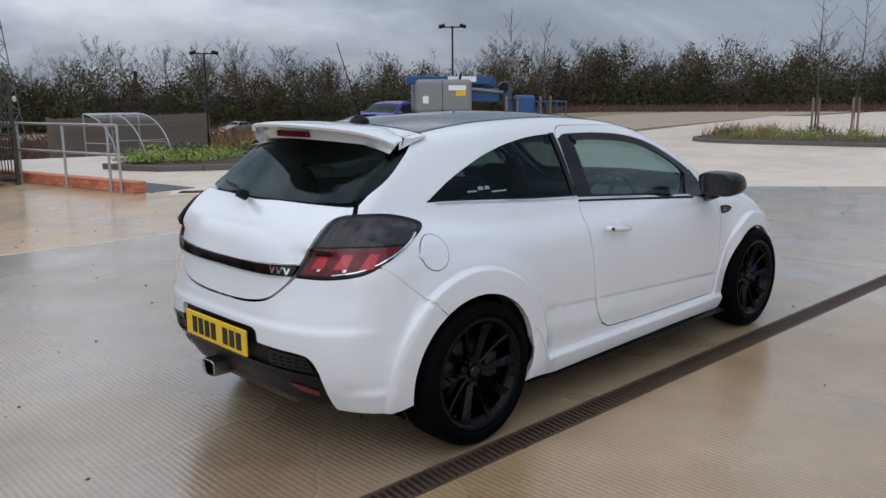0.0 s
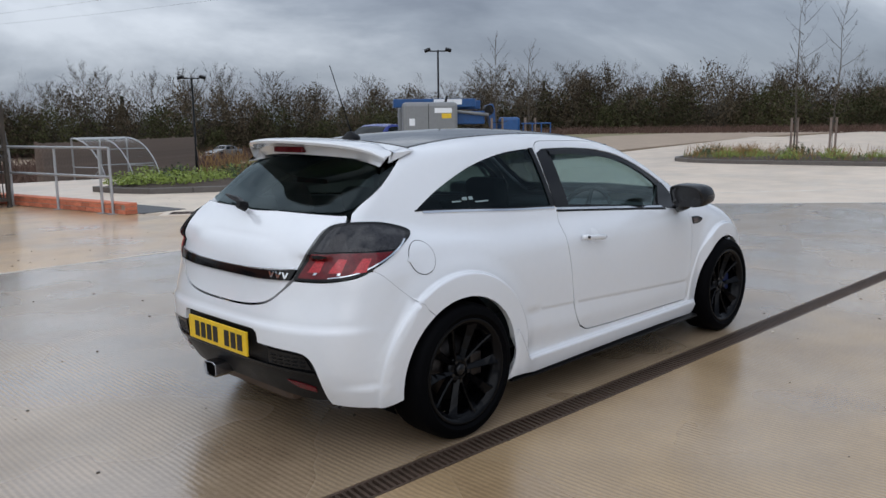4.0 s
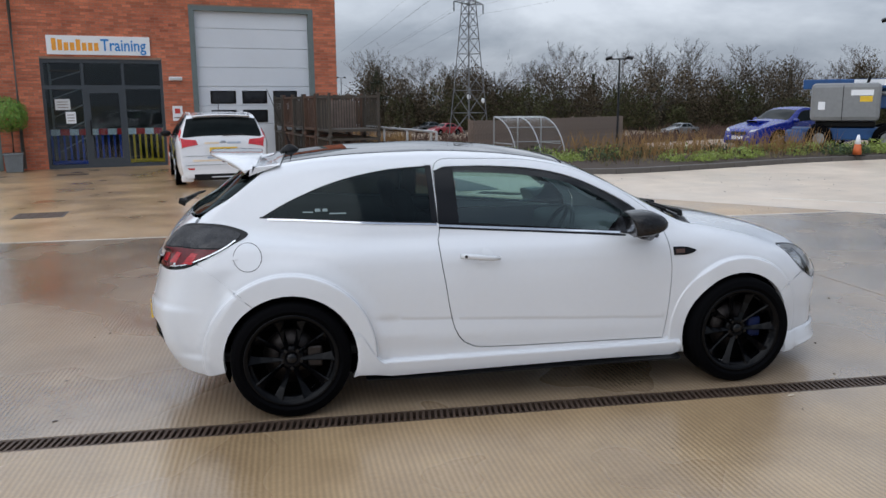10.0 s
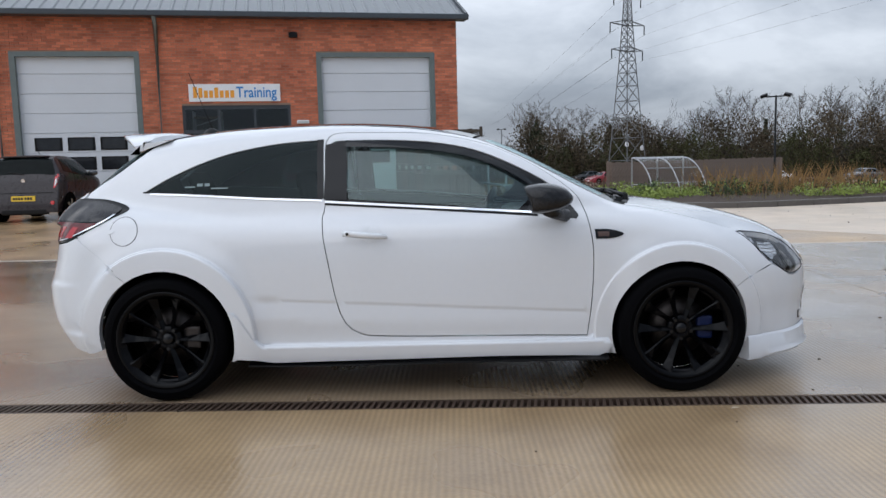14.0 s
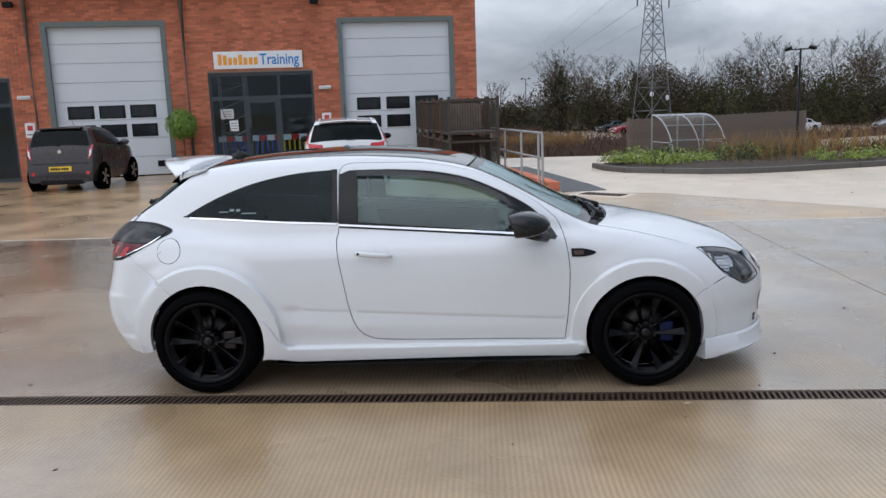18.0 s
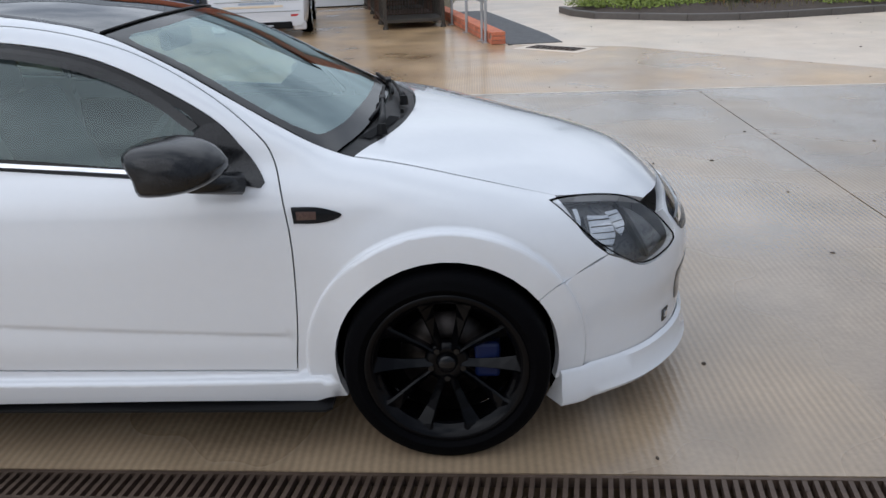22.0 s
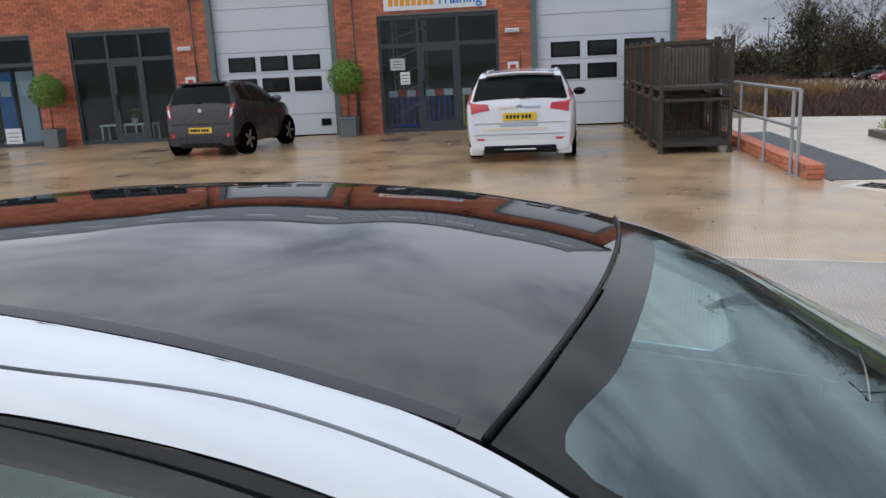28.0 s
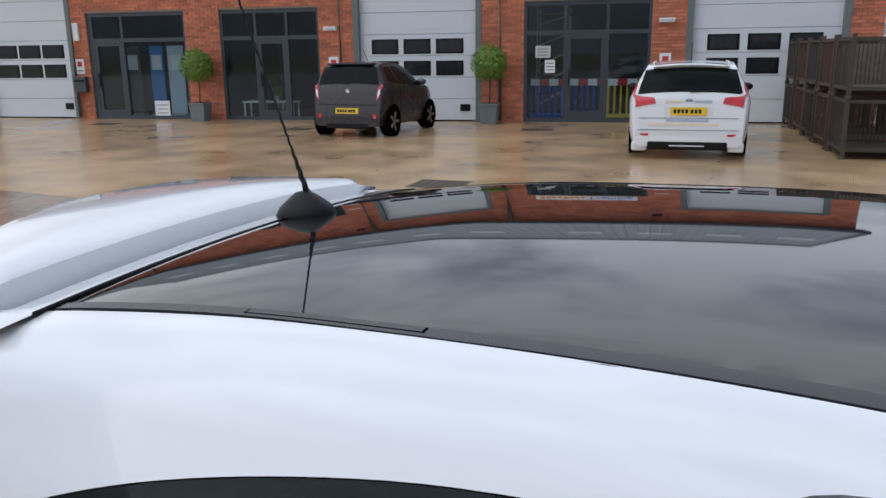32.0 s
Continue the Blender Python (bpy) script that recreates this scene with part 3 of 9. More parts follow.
manhole(-3.68, 8.0, 0.72, 0.66, 6)
manhole(-5.0, 15.5, 0.7, 0.5, 12.7)
manhole(-15.9, 13.4, 0.7, 0.5, 12.7)
manhole(-10.2, 13.9, 0.6, 0.45, 12.7)
gully = thing("drain_cover", "rectangular slotted drain cover in a pale concrete surround", "drain cover", pose(3.87, 9.02, 0, 0, 0, -38))
part("surround", box(-0.55, 0.55, -0.32, 0.32, -0.05, 0.004), M_ROAD, gully)
# black slab between the bars stands for the shaded hollow below
part("pit_shade", box(-0.42, 0.42, -0.16, 0.16, -0.04, 0.006), M_GAP, gully)
for k in range(9):
    part("slot_bar", box(-0.40 + k * 0.1 - 0.016, -0.40 + k * 0.1 + 0.016, -0.16, 0.16, 0.0, 0.012), M_IRON, gully)
for k in (-1, 0, 1):
    part("cross_bar", box(-0.42, 0.42, k * 0.14 - 0.012, k * 0.14 + 0.012, 0.0, 0.0125), M_IRON, gully)

# ---- brick unit building ----
B = pose(-6.0, 17.31, 0, 0, 0, 12.7)
building = thing("unit_building", "red brick industrial unit building with grey sectional doors", "building", B)
GATES = [(-15.44, -12.44), (-4.30, -1.04), (3.72, 7.15)]
SHOPS = [(-11.96, -9.00), (-7.98, -5.23), (0.0, 2.95)]
U0, U1, ZT = -16.5, 7.82, 5.22
holes = [(a, b, 4.27) for a, b in GATES] + [(a, b, 2.82) for a, b in SHOPS]
# backing wall of mortar, in pieces round the openings
def pier(a, b, z0, z1):
    part("wall", box(a, b, 0.012, 0.30, z0, z1), M_MORTAR, building, "mortar bed of the brick wall")


edges_ = sorted(holes)
cur = U0
for a, b, h in edges_:
    pier(cur, a, 0, ZT)
    pier(a, b, h, ZT)
    cur = b
pier(cur, U1, 0, ZT)
part("gable_wall", box(U1 - 0.3, U1, 0.30, 12.0, 0, ZT), M_BRICK, building, "brick gable wall")
part("gable_wall", box(U0, U0 + 0.3, 0.30, 12.0, 0, ZT), M_BRICK, building, "brick gable wall")
part("back_wall", box(U0, U1, 11.7, 12.0, 0, ZT), M_BRICK, building)
part("inner_floor", box(U0 + 0.3, U1 - 0.3, 0.3, 11.7, -0.1, 0.004), M_ASPH, building)
part("inner_wall", box(U0 + 0.3, U1 - 0.3, 4.2, 4.4, 0.004, 5.0), mat("inner_block", (0.10, 0.10, 0.10), 0.9), building)
for u in (-12.3, -8.5, -4.75, -0.55, 3.35):
    part("inner_wall", box(u - 0.1, u + 0.1, 0.3, 4.2, 0.004, 5.0), mat("inner_block", (0.10, 0.10, 0.10), 0.9), building)
for s in (U0, U1 - 0.25):
    bm = raw([(s, 0.1, ZT), (s, 6.1, 8.15), (s, 12, ZT), (s + 0.25, 0.1, ZT), (s + 0.25, 6.1, 8.15), (s + 0.25, 12, ZT)], [(0, 1, 2), (3, 5, 4), (0, 3, 4, 1), (1, 4, 5, 2), (0, 2, 5, 3)])
    part("gable", bm, M_BRICK, building)

# roof of ribbed sheets with rooflights
RISE = (8.38 - 5.42) / 6.3
def rz(d):
    return 5.42 + RISE * d


vs, fs = [], []
u = U0 - 0.35
while u < U1 + 0.28:
    for du, h in ((0, 0.0), (0.03, 0.035), (0.07, 0.035), (0.10, 0.0), (0.333, 0.0)):
        i = len(vs)
        vs += [(u + du, -0.32, rz(-0.32) + h), (u + du, 6.1, rz(6.1) + h)]
        if i:
            fs.append((i - 2, i, i + 1, i - 1))
    u += 0.3335
part("roof", raw(vs, fs), M_CLAD, building, "grey ribbed metal roof")
part("roof_deck", raw([(U0 - 0.3, -0.30, rz(-0.3) - 0.03), (U1 + 0.26, -0.30, rz(-0.3) - 0.03), (U1 + 0.26, 6.1, rz(6.1) - 0.03), (U0 - 0.3, 6.1, rz(6.1) - 0.03), (U1 + 0.26, 12.4, rz(-0.3)), (U0 - 0.3, 12.4, rz(-0.3))], [(0, 1, 2, 3), (3, 2, 4, 5)]), M_CLAD, building)
part("ridge_cap", box(U0 - 0.35, U1 + 0.28, 5.95, 6.25, rz(6.1) - 0.02, rz(6.1) + 0.06, 0.02), M_CLAD, building)
for u in (-14.5, -12.4, -10.4, -8.4, -6.6, -4.45, -2.45, 0.53, 2.54, 4.52, 6.5):
    part("rooflight", raw([(u, 2.65, rz(2.65) + 0.045), (u + 1.0, 2.65, rz(2.65) + 0.045), (u + 1.0, 3.3, rz(3.3) + 0.045), (u, 3.3, rz(3.3) + 0.045)], [(0, 1, 2, 3)]), M_SKYL, building, "translucent rooflight")
part("gutter", box(U0 - 0.35, U1 + 0.28, -0.46, -0.30, 5.16, 5.32, 0.03), M_FRAME, building, "dark grey gutter")
part("fascia", box(U0 - 0.35, U1 + 0.26, -0.30, 0.05, 5.18, 5.30), M_FRAME, building, "dark grey eaves fascia")
part("verge_trim", raw([(U1 + 0.27, -0.35, 5.2), (U1 + 0.27, 6.1, rz(6.1) - 0.15), (U1 + 0.27, 6.1, rz(6.1) + 0.06), (U1 + 0.27, -0.35, 5.36), (U1 + 0.20, -0.35, 5.2), (U1 + 0.20, 6.1, rz(6.1) - 0.15), (U1 + 0.20, 6.1, rz(6.1) + 0.06), (U1 + 0.20, -0.35, 5.36)], [(0, 1, 2, 3), (4, 7, 6, 5), (0, 4, 5, 1), (3, 2, 6, 7), (0, 3, 7, 4)]), M_FRAME, building)
for u in (-12.37, -4.62, -0.56):
    part("downpipe", tube([(u, -0.10, 0.05), (u, -0.10, 4.95), (u, -0.36, 5.2)], 0.058, 10), M_PIPE, building, "grey-green downpipe", True)

# sectional doors
def gate(a, b):
    g_ = part("sectional_door", box(a + 0.02, b - 0.02, 0.16, 0.20, 0.02, 4.25), M_DOORGREY, building, "closed grey sectional door")
    n = 8
    for k in range(n):
        z0, z1 = 0.03 + k * 4.2 / n, 0.03 + (k + 1) * 4.2 / n - 0.012
        part("door_section", box(a + 0.10, b - 0.10, 0.125, 0.165, z0, z1, 0.006), M_DOORGREY, g_)
    for z in (1.27, 1.80):
        for k in range(3):
            c = a + (b - a) * (0.24 + 0.255 * k)
            wn_ = part("door_window", box(c - 0.35, c + 0.35, 0.112, 0.135, z - 0.18 + 0.03, z + 0.18 + 0.03, 0.01), M_TRIM, g_, "small black-framed door window")
            part("pane", box(c - 0.29, c + 0.29, 0.106, 0.114, z - 0.11, z + 0.17), M_PANEDARK, wn_, "dark pane")
    part("latch_plate", box(b - 0.55, b - 0.30, 0.10, 0.13, 0.25, 0.42, 0.004), M_TRIM, g_, "black latch plate")
    part("door_seal", box(a + 0.02, b - 0.02, 0.13, 0.19, 0.0, 0.03), M_GAP, g_)
    for s, e0 in ((a, a + 0.14), (b - 0.14, b)):
        part("door_jamb", box(s, e0, -0.015, 0.16, 0, 4.27), M_JAMB, building, "grey-green steel jamb")
    part("door_lintel", box(a + 0.14, b - 0.14, -0.012, 0.16, 4.15, 4.27), M_JAMB, building, "grey-green steel lintel")


M_PANEDARK = mat("dark_pane", (0.02, 0.022, 0.025), 0.06, vary=0.3)
for a, b in GATES:
    gate(a, b)


# shopfronts
def shop(a, b, door_at, zt=2.10):
    sf = part("shopfront", box(a, b, 0.05, 0.13, 2.72, 2.82), M_FRAME, building, "dark grey aluminium shopfront with glass panes")
    d0, d1 = door_at
    for z0, z1 in ((0.0, 0.09), (zt - 0.05, zt + 0.05)):
        part("rail", box(a, b, 0.05, 0.13, z0, z1), M_FRAME, sf)
    for u_ in (a, d0 - 0.03, d1 - 0.03, b - 0.07):
        part("mullion", box(u_, u_ + 0.07, 0.045, 0.135, 0.09, 2.72), M_FRAME, sf)
    for x0, x1 in ((a + 0.07, d0 - 0.03), (d0 + 0.04, d1 - 0.03), (d1 + 0.04, b - 0.07)):
        part("pane", box(x0, x1, 0.085, 0.093, 0.09, zt - 0.05), M_SHOPGL, sf)
        part("pane", box(x0, x1, 0.085, 0.093, zt + 0.05, 2.72), M_SHOPGL, sf)
    for x0, x1, z0, z1 in ((d0 + 0.04, d0 + 0.14, 0.09, zt - 0.05), (d1 - 0.13, d1 - 0.03, 0.09, zt - 0.05), (d0 + 0.14, d1 - 0.13, 0.09, 0.25), (d0 + 0.14, d1 - 0.13, zt - 0.15, zt - 0.05)):
        part("door_stile", box(x0, x1, 0.055, 0.12, z0, z1), M_FRAME, sf)
    part("pull_handle", rod((d0 + 0.11, 0.03, 0.85), (d0 + 0.11, 0.03, 1.25), 0.015), M_TRIM, sf)
    return sf


M_SHOPGL = glass("shop_glass", (0.85, 0.92, 0.94), 0.95, 1.42)
shop(*SHOPS[0], (-11.85, -10.92))
shop(*SHOPS[1], (-7.0, -6.13))
shop(*SHOPS[2], (0.97, 1.95))
# bricks: whole courses, cut at the openings
M_BRK = mat("brick_face", (0.48, 0.135, 0.072), 0.85, vary=0.2, scale=1.2, grain=30, bump=0.35, second=(0.58, 0.20, 0.11))
nt = M_BRK.node_tree
oi, hs = nt.nodes.new("ShaderNodeNewGeometry"), nt.nodes.new("ShaderNodeHueSaturation")
mr_ = nt.nodes.new("ShaderNodeMapRange")
mr_.inputs["To Min"].default_value, mr_.inputs["To Max"].default_value = 0.72, 1.22
nt.links.new(oi.outputs["Random Per Island"], mr_.inputs["Value"])
nt.links.new(mr_.outputs[0], hs.inputs["Value"])
rp = next(n for n in nt.nodes if n.type == "VALTORGB")
nt.links.new(rp.outputs[0], hs.inputs["Color"])
nt.links.new(hs.outputs[0], nt.nodes["Principled BSDF"].inputs["Base Color"])
M_BRK1 = M_BRK.copy()
nt = M_BRK1.node_tree
oi = nt.nodes.new("ShaderNodeObjectInfo")
nt.links.new(oi.outputs["Random"], next(n for n in nt.nodes if n.type == "MAP_RANGE" and abs(n.inputs["To Max"].default_value - 1.22) < 1e-3).inputs["Value"])
bv, bf = [], []
near = []
for c in range(69):
    z0 = c * 0.0755 + 0.004
    u = U0 - (0.1125 if c % 2 else 0)
    while u < U1 - 0.02:
        a, b = max(u, U0), min(u + 0.215, U1)
        u += 0.225
        spans = [(a, b)]
        for h0, h1, hz in holes:
            if z0 < hz - 0.02:
                nxt = []
                for s0, s1 in spans:
                    if s1 <= h0 or s0 >= h1:
                        nxt.append((s0, s1))
                    else:
                        if s0 < h0 - 0.02:
                            nxt.append((s0, h0 - 0.002))
                        if s1 > h1 + 0.02:
                            nxt.append((h1 + 0.002, s1))
                spans = nxt
        for s0, s1 in spans:
            if s1 - s0 < 0.03:
                continue
            if len(near) < 296 and 2.95 <= s0 and s1 <= 3.73 and z0 < 4.3 or (len(near) < 296 and 7.15 <= s0 and z0 < 2.6 and s1 <= 7.82):
                near.append((s0, s1, z0))
                continue
            i = len(bv)
            p_ = 0.0015 * ((c * 7 + int(s0 * 40)) % 5)
            bv += [(s0, -p_, z0), (s1, -p_, z0), (s1, -p_, z0 + 0.065), (s0, -p_, z0 + 0.065), (s0, 0.02, z0), (s1, 0.02, z0), (s1, 0.02, z0 + 0.065), (s0, 0.02, z0 + 0.065)]
            bf += [(i, i + 1, i + 2, i + 3), (i, i + 4, i + 5, i + 1), (i + 3, i + 2, i + 6, i + 7), (i, i + 3, i + 7, i + 4), (i + 1, i + 5, i + 6, i + 2)]
tagged(part("brickwork", raw(bv, bf), M_BRK, building, "courses of red facing brick"), kind="stuff")
bmeshes = {}
for s0, s1, z0 in near:
    L = round(s1 - s0, 3)
    if L not in bmeshes:
        o = part("brick", box(0, L, 0, 0.02, 0, 0.065), M_BRK1, building)
        bmeshes[L] = o.data
    else:
        o = new("brick", bmeshes[L])
        o.parent = building
    o.location = (s0, -0.0015 * (int(s0 * 97 + z0 * 31) % 4), z0)

# fittings on the wall
sign = thing("shop_sign", "white sign board with orange and blue wording", "sign", B @ pose(1.44, -0.02, 3.165))
part("board", box(-1.24, 1.24, -0.03, 0.018, -0.245, 0.235, 0.006), M_SIGNW, sign)
for k in range(8):
    x = -1.12 + k * 0.142
    hgt = (0.30, 0.27, 0.20, 0.20, 0.28, 0.20, 0.20, 0.20)[k]
    part("sign_bar", box(x, x + 0.105, -0.036, -0.029, -0.14, -0.14 + hgt, 0.002), M_ORANGE, sign)
letters("Training", 0.42, 0.004, M_BLUE, sign, pose(0.585, -0.034, -0.005, 90, 0, 0), "blue word on the sign", 0.80, bold=0.006)
for u, z in ((3.28, 2.33), (-4.90, 2.29)):
    lb = thing("bulkhead_light", "white oblong bulkhead light on the brick wall", "light", B @ pose(u, 0, z))
    part("housing", box(-0.17, 0.17, -0.09, 0.0, -0.05, 0.05, 0.012), M_SIGNW, lb)
    part("diffuser", box(-0.15, 0.15, -0.10, -0.088, -0.04, 0.03, 0.004), M_SKYL, lb)
for u, z in ((3.28, 1.40), (-4.85, 1.40), (-12.28, 1.42)):
    nb = thing("unit_plate", "small white plate with a red mark", "sign", B @ pose(u, 0, z))
    part("plate", box(-0.13, 0.13, -0.014, 0, -0.20, 0.20, 0.004), M_SIGNW, nb)
    part("mark", box(-0.07, 0.07, -0.018, -0.013, 0.0, 0.13), mat("mark_red", (0.55, 0.05, 0.04), 0.5), nb)
    part("mark", box(-0.09, 0.09, -0.018, -0.013, -0.13, -0.10), M_FENCE, nb)
for u in (3.1, -5.0):
    cm = thing("flood_light", "small dark security light under the eaves", "light", B @ pose(u, 0, 4.78))
    part("bracket", box(-0.04, 0.04, -0.12, 0.0, 0.0, 0.05, 0.01), M_TRIM, cm)
    part("lamp_head", box(-0.12, 0.12, -0.20, -0.06, -0.12, 0.03, 0.02), M_TRIM, cm)
mb = thing("letter_box", "grey metal letter box on the wall", "letter box", B @ pose(-12.25, 0, 0.95))
part("box", box(-0.19, 0.19, -0.16, 0, -0.22, 0.20, 0.02), M_FRAME, mb)
part("flap", box(-0.15, 0.15, -0.168, -0.158, 0.06, 0.12, 0.004), M_TRIM, mb)
mc = thing("meter_cabinet", "pale small alarm box on the wall", "alarm box", B @ pose(-12.27, 0, 2.35))
part("box", box(-0.09, 0.09, -0.08, 0, -0.25, 0.22, 0.02), M_SIGNW, mc)
# notices and things behind the glass
for u, z, ww, hh, col in ((0.62, 1.32, 0.24, 0.30, M_SIGNW), (0.45, 1.66, 0.36, 0.28, M_SKYL), (-9.9, 0.28, 0.45, 0.42, M_SIGNW)):
    nt_ = thing("notice", "white paper notice stuck to the glass", "notice", B @ pose(u, 0.07, z))
    part("sheet", box(-ww / 2, ww / 2, -0.004, 0.004, -hh / 2, hh / 2), col, nt_)
    for k in range(3):
        part("line_bar", box(-ww * 0.35, ww * 0.35, -0.006, -0.003, -hh * 0.3 + k * hh * 0.25, -hh * 0.3 + k * hh * 0.25 + 0.02), M_FENCE, nt_)


def barrier(u, d, col, label):
    br = thing("barrier", label, "barrier", B @ pose(u, d, 0.004))
    for z0, z1 in ((0.06, 0.16), (0.86, 1.0)):
        part("rail", box(-0.48, 0.48, -0.03, 0.03, z0, z1, 0.015), col, br)
    for k in range(7):
        part("bar", box(-0.45 + k * 0.15 - 0.025, -0.45 + k * 0.15 + 0.025, -0.02, 0.02, 0.14, 0.88), col, br)
    for k in range(4):
        part("stripe", box(-0.46 + k * 0.23, -0.24 + k * 0.23, -0.036, 0.036, 0.84, 1.0), (M_SIGNW, mat("stripe_red", (0.6, 0.03, 0.03), 0.4))[k % 2], br)
    for s in (-0.4, 0.4):
        part("foot", box(s - 0.04, s + 0.04, -0.25, 0.25, 0.0, 0.07, 0.01), col, br)


def bench(u, d):
    bn = thing("display_table", "white metal display table inside the shop window", "table", B @ pose(u, d, 0.004))
    part("tabletop", box(-0.75, 0.75, -0.22, 0.22, 0.42, 0.46, 0.008), M_SIGNW, bn)
    for x in (-0.7, -0.25, 0.25, 0.7):
        for y in (-0.18, 0.18):
            part("leg", box(x - 0.018, x + 0.018, y - 0.018, y + 0.018, 0, 0.42), M_SIGNW, bn)
    return bn


bench(-6.9, 0.55)
hp = thing("house_plant", "green leafy house plant on the display table", "plant", B @ pose(-6.75, 0.55, 0.464))
part("pot", lathe([(0.001, 0.0), (0.07, 0.0), (0.09, 0.14), (0.08, 0.14), (0.001, 0.12)], 16, "Z"), M_SKYL, hp)
vs, fs = [], []
rp_ = random.Random(5)
for k in range(160):
    a = rp_.uniform(0, 6.28)
    c = Vector((math.cos(a) * rp_.uniform(0.02, 0.22), math.sin(a) * rp_.uniform(0.02, 0.2), 0.14 + rp_.uniform(0, 0.25)))
    t_ = Vector((math.cos(a), math.sin(a), rp_.uniform(-0.3, 0.8))).normalized() * 0.06
    b_ = t_.cross(Vector((0, 0, 1))).normalized() * 0.02
    i = len(vs)
    vs += [c - t_, c + b_, c + t_, c - b_]
    fs.append((i, i + 1, i + 2, i + 3))
part("leaves", raw(vs, fs), M_LEAF, hp)
for u, w_, col in ((-11.35, 0.55, M_FRAME), (-10.55, 0.42, M_BLUE), (-9.95, 0.5, M_PALEB2), (-9.35, 0.4, M_BLUE)):
    bnr = thing("display_banner", "tall blue and white banner behind the shop glass", "banner", B @ pose(u, 1.0, 0.004))
    part("banner_sheet", box(-w_ / 2, w_ / 2, -0.01, 0.01, 0.08, 1.95, 0.004), col, bnr)
    part("banner_base", box(-w_ / 2 - 0.03, w_ / 2 + 0.03, -0.12, 0.12, 0.0, 0.08, 0.01), M_GALV, bnr)
    part("banner_block", box(-w_ * 0.36, w_ * 0.36, -0.016, -0.009, 1.3, 1.7), M_SIGNW, bnr)
M_PBLUE, M_PYEL = mat("plastic_blue", (0.02, 0.07, 0.42), 0.45), mat("plastic_yellow", (0.75, 0.48, 0.02), 0.45)
barrier(0.55, 0.75, M_PBLUE, "blue plastic crowd barrier behind the shop glass")
barrier(1.50, 0.75, M_PBLUE, "blue plastic crowd barrier behind the shop glass")
barrier(2.45, 0.65, M_PYEL, "yellow plastic crowd barrier behind the shop glass")
tw = thing("scaffold_tower", "galvanised scaffold tower inside the shop", "scaffold", B @ pose(0.55, 1.7, 0.004))
for x in (-0.4, 0.4):
    for y in (-0.3, 0.3):
        part("upright", rod((x, y, 0), (x, y, 2.75), 0.025), M_GALV, tw)
for k in range(5):
    part("brace", rod((-0.4, -0.3, 0.3 + 0.5 * k), (0.4, -0.3, 0.75 + 0.45 * k), 0.018), M_GALV, tw)
    part("deck", box(-0.42, 0.42, -0.3, 0.3, 0.55 + 0.5 * k, 0.59 + 0.5 * k), M_FENCE, tw)

# ---- white hatchback: the shape of its skin ----
def curve(*pts):
    """A smooth curve through (x, y) points, monotone between them."""
    xs, ys = np.array([p[0] for p in pts], float), np.array([p[1] for p in pts], float)
    h, d = np.diff(xs), np.diff(ys) / np.diff(xs)
    m = np.zeros_like(ys)
    m[0], m[-1] = d[0], d[-1]
    for i in range(1, len(xs) - 1):
        if d[i - 1] * d[i] > 0:
            w1, w2 = 2 * h[i] + h[i - 1], h[i] + 2 * h[i - 1]
            m[i] = (w1 + w2) / (w1 / d[i - 1] + w2 / d[i])
    def f(x):
        x = np.clip(x, xs[0], xs[-1])
        i = np.clip(np.searchsorted(xs, x) - 1, 0, len(xs) - 2)
        t = (x - xs[i]) / h[i]
        return (2 * t**3 - 3 * t**2 + 1) * ys[i] + (t**3 - 2 * t**2 + t) * h[i] * m[i] + (3 * t**2 - 2 * t**3) * ys[i + 1] + (t**3 - t**2) * h[i] * m[i + 1]
    return f


def smax(a, b, k):
    h = np.maximum(k - np.abs(a - b), 0) / k
    return np.maximum(a, b) + h * h * k * 0.25


def step01(a, b, v):
    t = np.clip((v - a) / (b - a), 0, 1)
    return t * t * (3 - 2 * t)


AXLE_F, HUB_Z = 2.614, 0.32
W_SIDE = curve((0.10, 0.74), (0.22, 0.79), (0.36, 0.812), (0.5, 0.824), (0.68, 0.830), (0.80, 0.822), (0.90, 0.792), (1.0, 0.740), (1.12, 0.70))
W_PLAN = curve((-0.9, -0.085), (-0.55, -0.058), (-0.2, -0.022), (0.3, 0.0), (1.6, 0.0), (2.2, -0.012), (2.7, -0.040), (3.1, -0.080), (3.6, -0.15))
W_CAB = curve((0.85, 0.780), (1.0, 0.735), (1.15, 0.672), (1.28, 0.606), (1.36, 0.556), (1.46, 0.48))
P_CAB = curve((-0.9, -0.20), (-0.5, -0.115), (-0.12, -0.045), (0.4, 0.0), (1.3, 0.0), (1.9, -0.012), (2.4, -0.03))
Z_ROOF = curve((-0.95, 0.20), (-0.70, 0.70), (-0.652, 0.92), (-0.62, 0.985), (-0.40, 1.155), (-0.22, 1.290), (-0.10, 1.345), (0.05, 1.376), (0.4, 1.409), (0.85, 1.421), (1.2, 1.405), (1.45, 1.372), (1.62, 1.334), (1.8, 1.265), (2.1, 1.112), (2.38, 0.968), (2.6, 0.85), (2.9, 0.4))
Z_DECK = curve((-0.9, 1.0), (-0.62, 1.035), (-0.45, 1.05), (-0.1, 1.02), (0.4, 0.985), (2.2, 0.984), (2.36, 0.972), (2.6, 0.945), (2.9, 0.895), (3.15, 0.830), (3.32, 0.760), (3.44, 0.68))
C_DECK = curve((-0.9, 0.02), (2.2, 0.020), (2.4, 0.026), (2.7, 0.055), (2.95, 0.095), (3.3, 0.13))
